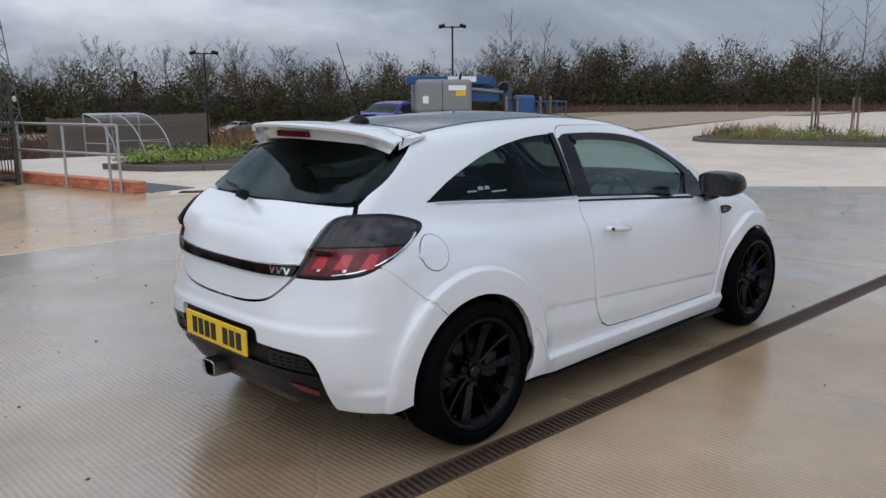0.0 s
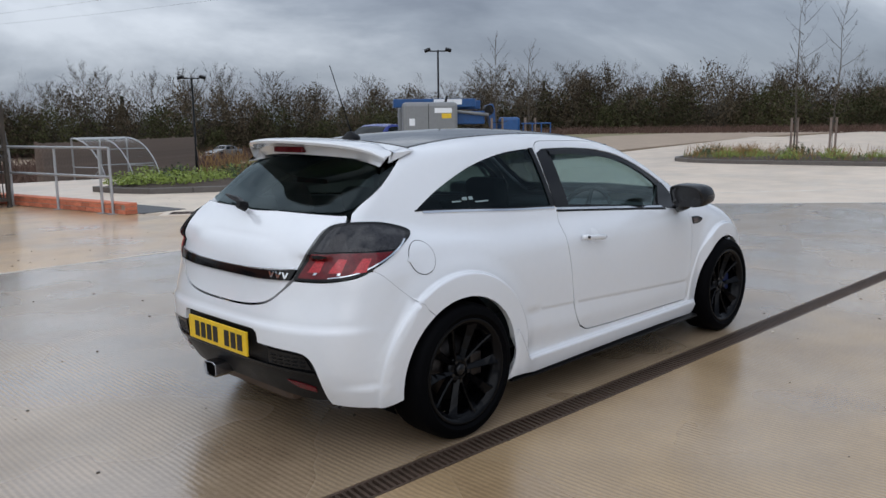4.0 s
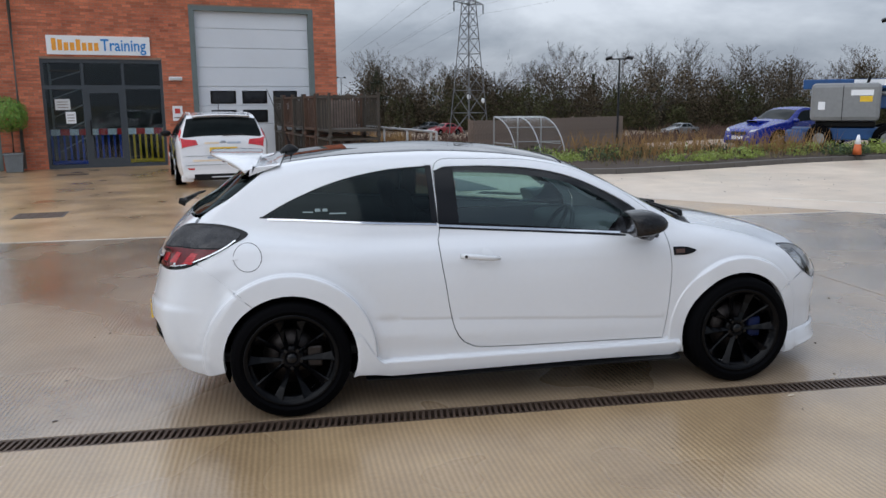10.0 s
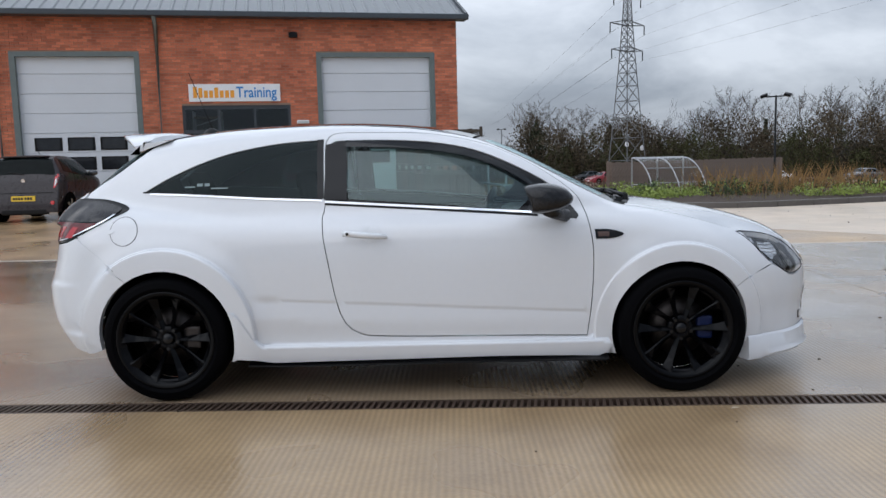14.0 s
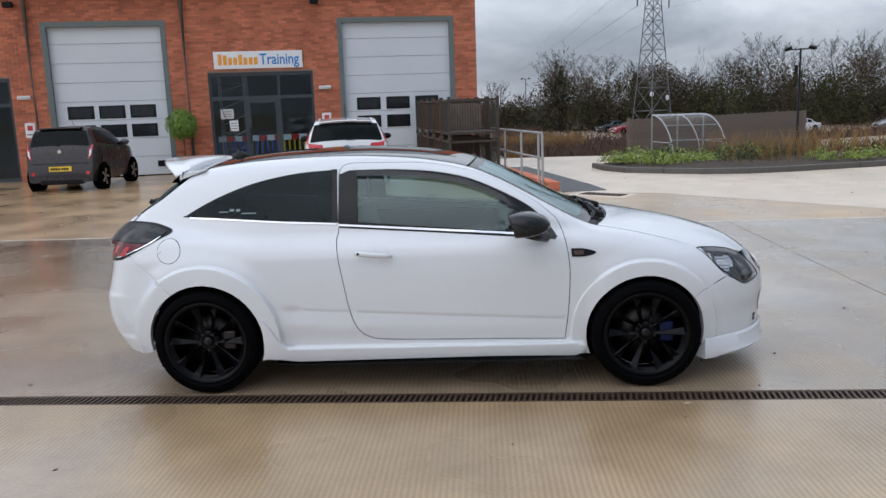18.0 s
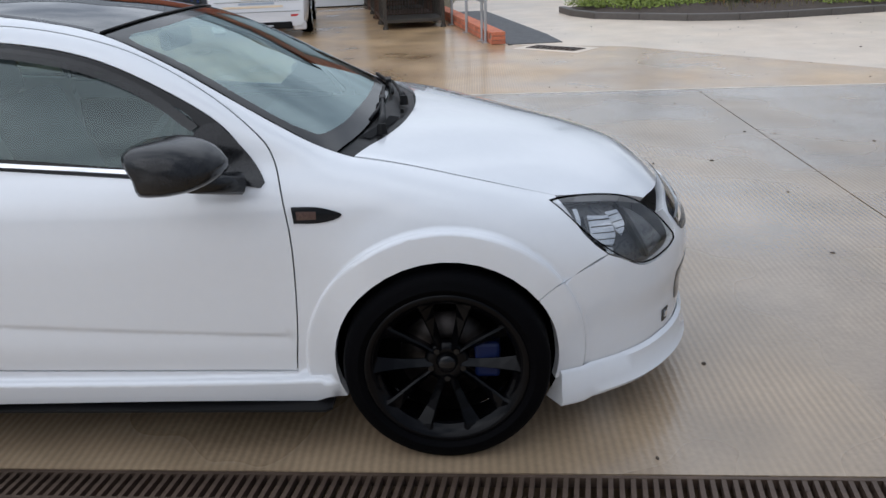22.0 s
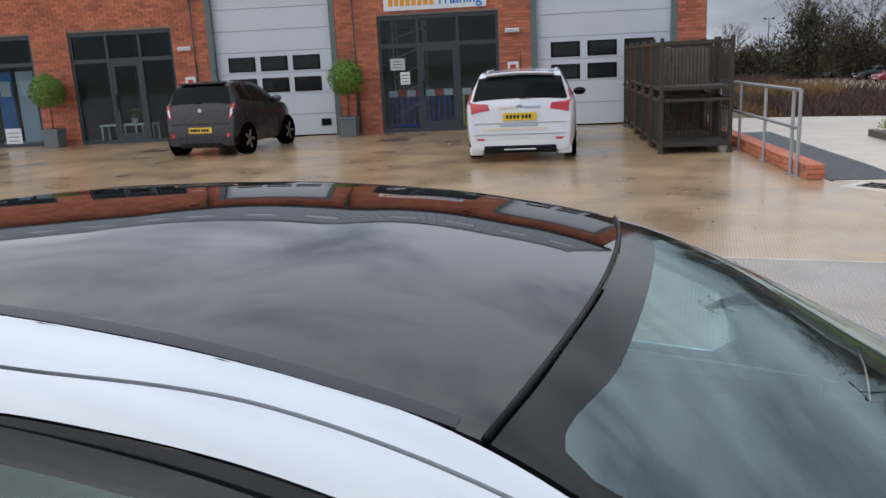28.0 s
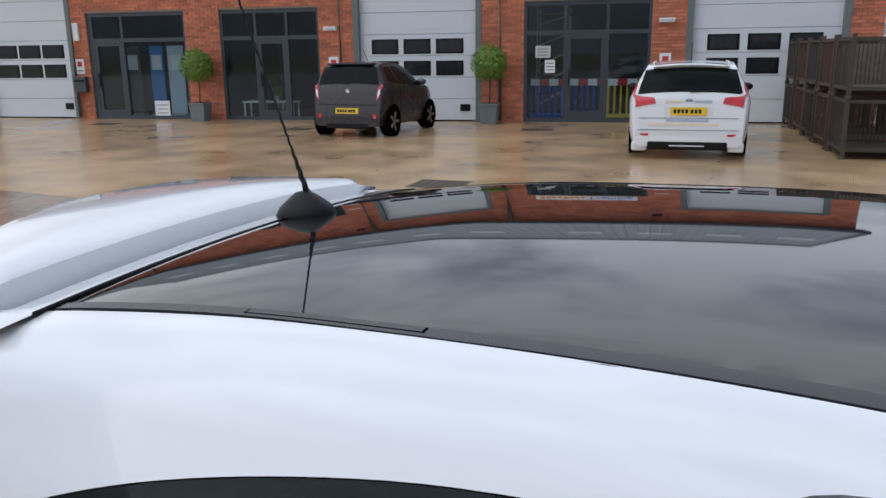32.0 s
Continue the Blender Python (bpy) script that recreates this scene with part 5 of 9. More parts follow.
for sgn in (-1, 1):
    pts = [(x, sgn * y) for x, y in ((1.55, 0.530), (1.3, 0.515), (1.05, 0.502), (0.7, 0.4905), (0.35, 0.4865), (0.03, 0.480))]
    o, w = ch_top(np.array(pts))
    p3 = land(o, w)
    part("roof_moulding", tube([Vector(p) + Vector((0, 0, -0.003)) for p in p3], 0.0032, 6), M_TRIM, car, "black roof gutter moulding", True)
    wide = [(1.56, 0.528), (1.3, 0.5135), (1.05, 0.5005), (0.7, 0.489), (0.35, 0.485), (0.0, 0.479)]
    thin = [(x, y - 0.018 - 0.001 * (x - 0.5)) for x, y in wide]
    line_ = [(x, sgn * y, 1 if i in (0, 5) else 0) for i, (x, y) in enumerate(wide)] + [(x, sgn * y, 1 if i in (0, 5) else 0) for i, (x, y) in reversed(list(enumerate(thin)))]
    ditch = panel("roof_strip", ch_top, [bend(line_, 0.03)], M_ROOFTRIM, car, "satin black strip along the roof edge", off=0.0012, thick=0.004, step=0.03)[0]
    o, w = ch_top(np.array([(x, sgn * y) for x, y in thin]))
    part("roof_groove", tube([Vector(p) + Vector((0, 0, -0.0006)) for p in land(o, w)], 0.0016, 5), M_GAP, car, "fine groove beside the roof strip", True)
    cov = [(0.30, 0.4785), (0.52, 0.4805), (0.52, 0.4705), (0.30, 0.4680)]
    panel("rack_cover_gap", ch_top, [bend([(x, sgn * y, 1) for x, y in cov], 0.02)], M_GAP, ditch, "shut line of the mount cover", off=0.0015, thick=0.001)
    cov = [(0.303, 0.4778), (0.517, 0.4798), (0.517, 0.4712), (0.303, 0.4688)]
    panel("rack_cover", ch_top, [bend([(x, sgn * y, 1) for x, y in cov], 0.02)], M_ROOFTRIM, ditch, "cover of a roof bar mount", off=0.0019, thick=0.001)
SCREEN = [(1.594, -0.530, 1), (1.80, -0.580), (2.0, -0.624), (2.2, -0.656), (2.30, -0.667, 1), (2.345, -0.45), (2.368, -0.2), (2.372, 0.0), (2.368, 0.2), (2.345, 0.45), (2.30, 0.667, 1), (2.2, 0.656), (2.0, 0.624), (1.80, 0.580), (1.594, 0.530, 1), (1.618, 0.394), (1.641, 0.15), (1.644, 0), (1.641, -0.15), (1.618, -0.394)]
CLEAR = [(1.66, -0.500), (1.80, -0.535), (2.0, -0.580), (2.16, -0.608), (2.235, -0.595), (2.285, -0.43), (2.306, -0.2), (2.312, 0.0), (2.306, 0.2), (2.285, 0.43), (2.235, 0.595), (2.16, 0.608), (2.0, 0.580), (1.80, 0.535), (1.66, 0.500), (1.69, 0.3), (1.70, 0), (1.69, -0.3)]
clear_l = bend(CLEAR, 0.04)
panel("windscreen", ch_top, [clear_l], M_SCREEN, car, "clear windscreen", off=-0.002, thick=0.0, step=0.06)
panel("screen_border", ch_top, [bend(SCREEN, 0.03), clear_l], M_GLOSS, car, "black printed screen border", off=-0.002, thick=0.01)
o, w = ch_top(np.array([(1.590 + 0.049 * (1 - (y / 0.53) ** 2), y) for y in np.linspace(-0.53, 0.53, 15)]))
part("screen_seal", tube([Vector(p) + Vector((0, 0, 0.002)) for p in land(o, w)], 0.0045, 6), M_TRIM, car, "black seal between roof and windscreen", True)
BONNET = [(2.352, -0.671, 1), (2.384, -0.568), (2.430, -0.434), (2.468, -0.245), (2.484, 0.0), (2.468, 0.245), (2.430, 0.434), (2.384, 0.568), (2.352, 0.671, 1), (2.52, 0.676), (2.726, 0.669), (2.960, 0.625, 1), (3.10, 0.545), (3.20, 0.480), (3.265, 0.435, 1), (3.330, 0.30), (3.372, 0.12), (3.378, 0), (3.372, -0.12), (3.330, -0.30), (3.265, -0.435, 1), (3.20, -0.480), (3.10, -0.545), (2.960, -0.625, 1), (2.726, -0.669), (2.52, -0.676)]
panel("bonnet", ch_top, [bend(BONNET, 0.03)], M_PAINT, car, "white bonnet", shrink=0.0025, step=0.03, thick=0.03)
# scuttle between screen and bonnet
COWL = [(2.305, -0.664, 1), (2.350, -0.45), (2.373, -0.2), (2.377, 0.0), (2.373, 0.2), (2.350, 0.45), (2.305, 0.664, 1), (2.350, 0.665, 1), (2.384, 0.562), (2.430, 0.430), (2.466, 0.243), (2.481, 0.0), (2.466, -0.243), (2.430, -0.430), (2.384, -0.562), (2.350, -0.665, 1)]
cowl = panel("scuttle", ch_top, [bend(COWL, 0.03)], M_TRIM, car, "black plastic scuttle panel", off=-0.010, thick=0.02)[0]
for k in range(34):
    y = -0.18 - k * 0.009
    x = 2.455 - 0.10 * (y / 0.55) ** 2
    o, w = ch_top(np.array([(x - 0.035, y), (x, y)]))
    a, b = land(o, w)
    part("intake_slat", tube([Vector(a) + Vector((0, 0, -0.006)), Vector(b) + Vector((0, 0, -0.006))], 0.0022, 4), M_TRIM, cowl)


def on_top(pts, up):
    o, w = ch_top(np.array([p[:2] for p in pts], float))
    return [Vector(a) + Vector((0, 0, up + (p[2] if len(p) > 2 else 0))) for a, p in zip(land(o, w), pts)]


def wiper(arm, blade, name="wiper"):
    wp = part(name, tube(on_top(blade, 0.012), 0.0065, 6), M_TRIM, car, "black wiper blade", True)
    part("wiper_arm", tube(on_top(arm, 0.022), [0.016, 0.011, 0.008, 0.006][:len(arm)], 6), M_TRIM, wp, "black wiper arm", True)
    part("wiper_rubber", tube(on_top(blade, 0.004), 0.003, 4), M_GAP, wp)
    mid = on_top([blade[len(blade) // 2]], 0.018)[0]
    bm = bmesh.new()
    add_box(bm, -0.012, 0.012, -0.035, 0.035, -0.010, 0.010, 0.004)
    part("blade_clip", bm, M_TRIM, wp, m=Matrix.Translation(mid) @ Matrix.Rotation(radians(6), 4, "Z"))
    part("spindle_cap", rod(on_top([arm[0]], 0.0)[0], on_top([arm[0]], 0.034)[0], 0.018, 0.013), M_TRIM, wp)


wiper([(2.412, -0.43, 0.0), (2.400, -0.30), (2.385, -0.16), (2.370, -0.035)], [(2.362, -0.335), (2.372, -0.18), (2.370, -0.03), (2.356, 0.12), (2.345, 0.25)])
wiper([(2.445, 0.02), (2.425, 0.14), (2.395, 0.28), (2.365, 0.40)], [(2.388, 0.16), (2.372, 0.30), (2.345, 0.43), (2.31, 0.55), (2.268, 0.655)])
part("washer_jet", rod(on_top([(2.45, -0.12)], -0.004)[0], on_top([(2.45, -0.12)], 0.012)[0], 0.008, 0.006), M_TRIM, cowl)

# ---- rear: lamps, hatch, glass, strip, bumper ----
lamp_l = bend([(a, z * 60, *c) for a, z, *c in LAMP_R], 1.0) / (1.0, 60)
lamps = panel("tail_lamp", ch_rear, [lamp_l], M_GLOSS, car, "smoked and red tail lamp cluster", step=1.2, aspect=60, mirror=True, off=0.003, thick=0.02)
def lampbit(name, pts, material, label, off):
    for obj, r_ in zip(panel(name, ch_rear, [bend([(a, z * 60, *c) for a, z, *c in pts], 1.0) / (1.0, 60)], material, car, label, step=1.2, aspect=60, mirror=True, off=off, thick=0.003), lamps):
        obj.parent = r_


lampbit("smoke_lens", [(33.2, 0.925, 1), (36.2, 1.004), (39.0, 1.022), (43.0, 1.025), (49.5, 1.012), (55.4, 0.978), (53.2, 0.935), (52.0, 0.920, 1), (42.0, 0.922)], M_SMOKE, "smoked upper lens", 0.007)
lampbit("red_lens", [(28.9, 0.813, 1), (32.8, 0.918, 1), (42.0, 0.916), (51.4, 0.913, 1), (47.6, 0.869), (42.5, 0.833), (36.0, 0.816)], M_RED, "red lower lens", 0.007)
lampbit("lamp_rib", [(54.6, 0.955, 1), (52.8, 0.925), (48.2, 0.877), (42.8, 0.838), (36.5, 0.820, 1), (36.5, 0.816, 1), (42.9, 0.834), (48.5, 0.873), (53.3, 0.922), (55.1, 0.953, 1)], M_CHROME, "bright edge of the inner lamp", 0.0085)
for a0, a1 in ((33.0, 33.7), (38.5, 39.2)):
    lampbit("reflector_bar", [(a0, 0.830, 1), (a0 + 0.5, 0.846, 1), (a1 + 0.5, 0.846, 1), (a1, 0.830, 1)], M_CHROME, "bright reflector bar", 0.0085)
for a0 in (31.6, 36.6, 42.0):
    lampbit("red_element", [(a0, 0.838, 1), (a0 + 2.2, 0.895, 1), (a0 + 4.2, 0.893, 1), (a0 + 3.0, 0.840, 1)], mat("lamp_red_bright", (0.42, 0.012, 0.018), 0.12, coat=0.3, vary=0.5, scale=150, grain=300), "bright red lamp element", 0.0088)


def rearp(name, pts, material, label, parent=None, **kw):
    return panel(name, ch_rear, [bend([(a, z * 60, *c) for a, z, *c in pts], 1.2) / (1.0, 60)], material, parent or car, label, step=kw.pop("step", 1.6), aspect=60, **kw)


def both(half):
    """The outline's right half, and its left half going back."""
    return half + [(-p[0], *p[1:]) for p in half[::-1] if abs(p[0]) > 0.01]


hatch_half = [(0, 1.060), (12, 1.066), (25, 1.066), (34, 1.066), (39.6, 1.066, 1), (39.6, 1.036, 1), (37.0, 1.032), (34.0, 1.006), (31.2, 0.930), (27.0, 0.803, 1), (24.0, 0.752), (19.8, 0.702), (14, 0.678), (6.3, 0.668), (0, 0.667)]
hatch = rearp("hatch", both(hatch_half), M_PAINT, "white tailgate", shrink=0.15, thick=0.03)[0]
gl_half = [(0, 1.325), (20, 1.322), (38, 1.312), (52, 1.295, 1), (53.6, 1.262), (47.4, 1.168), (42.0, 1.106), (38.0, 1.082), (30, 1.073), (15, 1.070), (0, 1.067)]
rearp("rear_window", both(gl_half), M_TINT, "dark tinted rear window", hatch, off=-0.002, thick=0.01)
st_half = [(0, 0.826), (10, 0.827), (20, 0.833), (28.5, 0.846, 1), (26.8, 0.800, 1), (18, 0.792), (8, 0.790), (0, 0.790)]
rearp("tailgate_strip", both(st_half), M_GLOSS, "gloss black tailgate strip", hatch, off=0.012, thick=0.016)
_o, _w = ch_rear(np.array([(a, 0.828 + 0.021 * (abs(a) / 28) ** 2.2) for a in np.linspace(-28, 28, 41)]))
_p = land(_o, _w)
part("strip_edge", tube([Vector(a) + Vector(b) * 0.011 for a, b in zip(_p, slope(_p))], 0.0032, 6), M_CHROME, hatch, "chrome edge of the strip", True)
for a0 in (20.2, 22.4, 24.6):
    rearp("badge", [(a0, 0.829, 1), (a0 + 0.5, 0.829, 1), (a0 + 1.0, 0.812, 1), (a0 + 1.5, 0.829, 1), (a0 + 2.0, 0.829, 1), (a0 + 1.25, 0.804, 1), (a0 + 0.75, 0.804, 1)], M_CHROME, "small chrome badge", hatch, off=0.0145, thick=0.003, step=0.8)

o, w = ch_side(np.array([(ARCH_R * math.cos(radians(a)), ARCH_Z + ARCH_R * math.sin(radians(a))) for a in (122.5, 135, 150, 165, 178, 190)]))
arch_in = [(math.degrees(math.atan2(-p[1], -(p[0] - 0.25))), p[2]) for p in land(o, w)]
o, w = ch_side(np.array(J_R))
jr = [(math.degrees(math.atan2(-p[1], -(p[0] - 0.25))), p[2]) for p in land(o, w)]
bump_half = [(0, 0.662), (6.3, 0.663), (14, 0.672), (19.8, 0.696), (24.0, 0.746), (27.6, 0.798, 1), (36.0, 0.801), (43.0, 0.819), (46.2, 0.844, 1), *jr[1:], (arch_in[0][0], arch_in[0][1], 1), *arch_in[1:5], (arch_in[5][0], arch_in[5][1], 1), (50.5, 0.245), (48.6, 0.238), (42, 0.248), (36.2, 0.262, 1), (35.2, 0.300), (34.0, 0.400), (33.0, 0.455), (31.5, 0.490), (29.0, 0.504), (22.0, 0.512), (17.5, 0.517, 1), (17.2, 0.560), (16.2, 0.575), (8, 0.577), (0, 0.577)]
lip_lines = []
for r_ in (LIP[0][1], (LIP[0][1] + LIP[0][2]) / 2, LIP[0][2]):
    o, w = ch_side(np.array(arc(0.0, LIP[0][3], r_, 128, 196, 26)))
    p_ = land(o, w)
    q_ = np.c_[np.degrees(np.arctan2(-p_[:, 1], -(p_[:, 0] - 0.25))), p_[:, 2]]
    lip_lines += [q_, q_ * (-1, 1)]
rbump = rearp("rear_bumper", both(bump_half), M_PAINT, "white rear bumper", shrink=0.12, thick=0.03, step=1.8, lines=lip_lines)[0]
dif_half = [(0, 0.582), (8, 0.582), (17.0, 0.580, 1), (18.3, 0.522, 1), (22.0, 0.516), (29.0, 0.508), (31.8, 0.494), (33.3, 0.458), (34.4, 0.400), (35.6, 0.300), (36.6, 0.262, 1), (30, 0.255), (23, 0.262), (14, 0.272), (0, 0.275)]
diff = rearp("rear_diffuser", both(dif_half), M_TRIM, "black lower bumper insert", rbump, off=-0.022, thick=0.02)[0]
rearp("diffuser_lip", both([(0, 0.430), (16, 0.425), (28, 0.418), (33.4, 0.412, 1), (33.4, 0.400, 1), (28, 0.406), (16, 0.413), (0, 0.418)]), M_GLOSS, "gloss black lip", rbump, off=-0.006, thick=0.02)
for sg in (1, -1):
    rearp("bumper_vent", [(sg * 20.0, 0.497, 1), (sg * 30.5, 0.484, 1), (sg * 32.2, 0.425, 1), (sg * 19.8, 0.425, 1)], M_GLOSS, "mesh vent in the bumper", rbump, off=-0.015, thick=0.006)
    rearp("rear_reflector", [(sg * 24.6, 0.352, 1), (sg * 29, 0.345), (sg * 32.4, 0.330, 1), (sg * 32.4, 0.306, 1), (sg * 28, 0.318), (sg * 25.6, 0.335)], M_RED, "red rear reflector", rbump, off=-0.016, thick=0.004)
    for i in range(5):
        for j in range(3):
            a0, z0 = 21.0 + 2.1 * i, 0.435 + 0.017 * j
            rearp("vent_bar", [(sg * a0, z0, 1), (sg * (a0 + 1.3), z0, 1), (sg * (a0 + 1.3), z0 + 0.004, 1), (sg * a0, z0 + 0.004, 1)], M_TRIM, "", rbump, off=-0.011, thick=0.004, step=3)

rearp("joint_return", [(a, z + 0.012, 1 if i in (0, 3) else 0) for i, (a, z) in enumerate(jr)] + [(a, z - 0.012, 1 if i in (0, 3) else 0) for i, (a, z) in reversed(list(enumerate(jr)))], M_PAINT, "white flange behind the bumper joint", rbump, off=-0.0035, thick=0.003, step=1.2)
# number plate with plain bars for its characters
plate = part("number_plate", box(-0.786, -0.774, -0.260, 0.260, 0.443, 0.555, 0.004), M_YELLOW, car, "yellow rear number plate")
for k in range(7):
    y = 0.175 - k * 0.056 - (0.045 if k > 3 else 0)
    part("plate_bar", box(-0.7885, -0.7855, y - 0.020, y + 0.020, 0.462, 0.536), M_INK, plate)

# exhaust tip
bm = bmesh.new()
prof = [(-0.052, 0.030), (-0.030, 0.038), (0.045, 0.034), (0.058, 0.020), (0.048, -0.030), (0.030, -0.036), (-0.040, -0.034), (-0.054, -0.020)]
rg = []
for x, k in ((-0.62, 1.0), (-0.775, 1.0), (-0.779, 0.93), (-0.770, 0.86), (-0.64, 0.86)):
    rg.append([bm.verts.new((x, 0.095 + y * k, 0.310 + z * k)) for y, z in prof])
for a, b in zip(rg, rg[1:]):
    for k in range(8):
        bm.faces.new((a[k], a[(k + 1) % 8], b[(k + 1) % 8], b[k]))
bm.faces.new(rg[-1])
bmesh.ops.recalc_face_normals(bm, faces=bm.faces)
tip = part("exhaust_tip", bm, M_TIP, car, "chrome trapezoid exhaust tip")
# black plug just inside the opening stands for the shade in the pipe
bm = bmesh.new()
rg = [[bm.verts.new((x, 0.095 + y * 0.83, 0.310 + z * 0.83)) for y, z in prof] for x in (-0.768, -0.66)]
bm.faces.new(rg[0])
for k in range(8):
    bm.faces.new((rg[0][k], rg[0][(k + 1) % 8], rg[1][(k + 1) % 8], rg[1][k]))
part("exhaust_bore", bm, M_GAP, tip, "black plug for the shaded bore")
part("silencer", box(-0.62, -0.25, -0.35, 0.35, 0.20, 0.33, 0.05), M_IRON, car, "dark rear silencer")

# roof spoiler: a blade that stands over a sunken deck, closed at its ends
def loft(rows, closed=True):
    bm = bmesh.new()
    vr = [[bm.verts.new(p) for p in r] for r in rows]
    n = len(vr[0])
    for a, b in zip(vr, vr[1:]):
        for k in range(n if closed else n - 1):
            bm.faces.new((a[k], b[k], b[(k + 1) % n], a[(k + 1) % n]))
    if closed:
        bm.faces.new(vr[0])
        bm.faces.new(vr[-1][::-1])
    bmesh.ops.recalc_face_normals(bm, faces=bm.faces)
    return bm


rows_ = []
for y in np.linspace(-0.548, 0.548, 61):
    u = abs(y) / 0.548
    free = float(1 - step01(0.80, 0.92, np.array(u)))
    zr = float(Z_ROOF(np.array([-0.02]))[0] - 0.046 * (abs(y) / 0.6) ** 2.2)
    zu = float(Z_ROOF(np.array([-0.215]))[0] - 0.046 * (abs(y) / 0.6) ** 2.2)
    xr = -0.035 - 0.03 * u ** 2
    xt, zt = -0.425 + 0.215 * u ** 2.2, 1.390 - 0.040 * u ** 2 - 0.040 * u ** 8
    sink, lip = 0.030 * free, 0.020 * free
    xg = xr - 0.085
    xm, zm = xr * 0.40 + xt * 0.60, zr * 0.4 + zt * 0.6 + 0.006
    deep = 1 - 0.75 * u ** 6
    rows_.append([(x, y, z) for x, z in ((xr + 0.045, zr + 0.004), (xr, zr + 0.002), (xr - 0.04, zr - 0.003 - sink), (xg, zr - 0.006 - sink), (xg - 0.010, zr - 0.004 - sink), (xg + 0.002, zr + 0.001 + lip * 0.5), (xg - 0.012, zr + 0.002 + lip), (xm, zm + 0.3 * lip), (xt + 0.03, zt + 0.001), (xt + 0.004, zt - 0.003), (xt, zt - 0.010), (xt + 0.006, zt - 0.022), (xt + 0.080 * deep, zt - 0.034), (xt + 0.098 * deep, zt - 0.040 - 0.036 * deep), (-0.25 + 0.05 * deep, zu + 0.006), (-0.17, zu + 0.025))])
sp = part("roof_spoiler", loft(rows_), M_PAINT, car, "white roof spoiler over the rear window", True)
sp.data.set_sharp_from_angle(angle=radians(40))
part("spoiler_seam", tube([(-0.035 - 0.03 * (abs(y) / 0.545) ** 2 + 0.046, y, float(Z_ROOF(np.array([-0.02]))[0] - 0.046 * (abs(y) / 0.6) ** 2.2) + 0.004) for y in np.linspace(-0.50, 0.50, 31)], 0.0035, 6), M_TRIM, sp, "black seal between roof and spoiler", True)
part("brake_light", box(-0.352, -0.325, -0.118, 0.118, 1.322, 1.350, 0.004), M_RED, sp, "dark red high brake light")

# rear wiper and aerial
rw = part("rear_wiper", tube([(-0.600, 0.02, 1.085), (-0.560, 0.12, 1.100), (-0.535, 0.24, 1.108), (-0.50, 0.34, 1.110)], [0.020, 0.014, 0.010, 0.006], 6), M_TRIM, hatch, "black rear wiper")
part("wiper_pivot", rod((-0.585, 0.02, 1.075), (-0.625, 0.02, 1.090), 0.024, 0.018), M_TRIM, rw)
part("aerial", lathe([(0.0001, 0.0), (0.046, 0.0), (0.047, 0.006), (0.040, 0.020), (0.022, 0.036), (0.012, 0.044), (0.0001, 0.046)], 16, "Z"), M_TRIM, car, "black rubber aerial foot", True, pose(0.040, 0, 1.371, 0, -6, 0) @ Matrix.Diagonal((1.25, 0.85, 1, 1)))
rodp = []
for i in range(113):
    t = i / 112
    a = t * 110
    rodp.append((0.045 - 0.125 * t + 0.0008 * math.cos(a), 0.0008 * math.sin(a), 1.410 + 0.335 * t))
part("aerial_rod", tube(rodp, [0.0062 - 0.0040 * min(1, i / 28) for i in range(113)], 6), M_TRIM, car, "slim twisted aerial rod leaning back")

# ---- front: bumper, splitter, headlamps, grille ----
def frontp(name, pts, material, label, parent=None, **kw):
    return panel(name, ch_front, [bend([(a, z * 60, *c) for a, z, *c in pts], 1.2) / (1.0, 60)], material, parent or car, label, step=kw.pop("step", 1.6), aspect=60, **kw)


def fboth(half):
    """half runs on the car's right, 90 to 180 degrees."""
    return half + [(360 - p[0], *p[1:]) for p in half[::-1] if abs(p[0] - 180) > 0.01]


HEAD = [(131.4, 0.792, 1), (136.1, 0.789), (144.4, 0.771), (150.5, 0.742), (153.8, 0.69), (155.6, 0.625), (156.3, 0.585), (151.5, 0.563), (145.8, 0.560), (140.7, 0.604), (135.1, 0.693)]
heads = frontp("headlamp", HEAD, M_LAMPIN, "clear headlamp with black housing", off=-0.045, thick=0.0, mirror=True)
def headbit(name, pts, material, label, off, thick=0.01):
    for obj, r_ in zip(frontp(name, pts, material, label, off=off, thick=thick, mirror=True), heads):
        obj.parent = r_


headbit("lamp_lens", HEAD, M_LENS, "clear lens", 0.001, 0.05)
headbit("reflector", [(138.0, 0.742, 1), (142.6, 0.726, 1), (141.7, 0.668), (140.2, 0.640, 1), (138.2, 0.655), (136.4, 0.690)], M_REFL, "bright main reflector", -0.016, 0.02)
headbit("reflector", [(143.0, 0.738, 1), (146.6, 0.732, 1), (145.8, 0.693), (143.4, 0.662, 1), (142.6, 0.681), (143.0, 0.712)], M_REFL, "bright dipped reflector", -0.022, 0.02)
headbit("reflector", [(138.4, 0.648, 1), (140.2, 0.634, 1), (140.0, 0.612, 1), (139.0, 0.622, 1)], M_REFL, "bright lower reflector", -0.020, 0.012)
headbit("reflector", [(135.6, 0.766, 1), (136.6, 0.762, 1), (135.1, 0.720, 1), (134.2, 0.724, 1)], M_REFL, "bright indicator reflector", -0.012, 0.012)
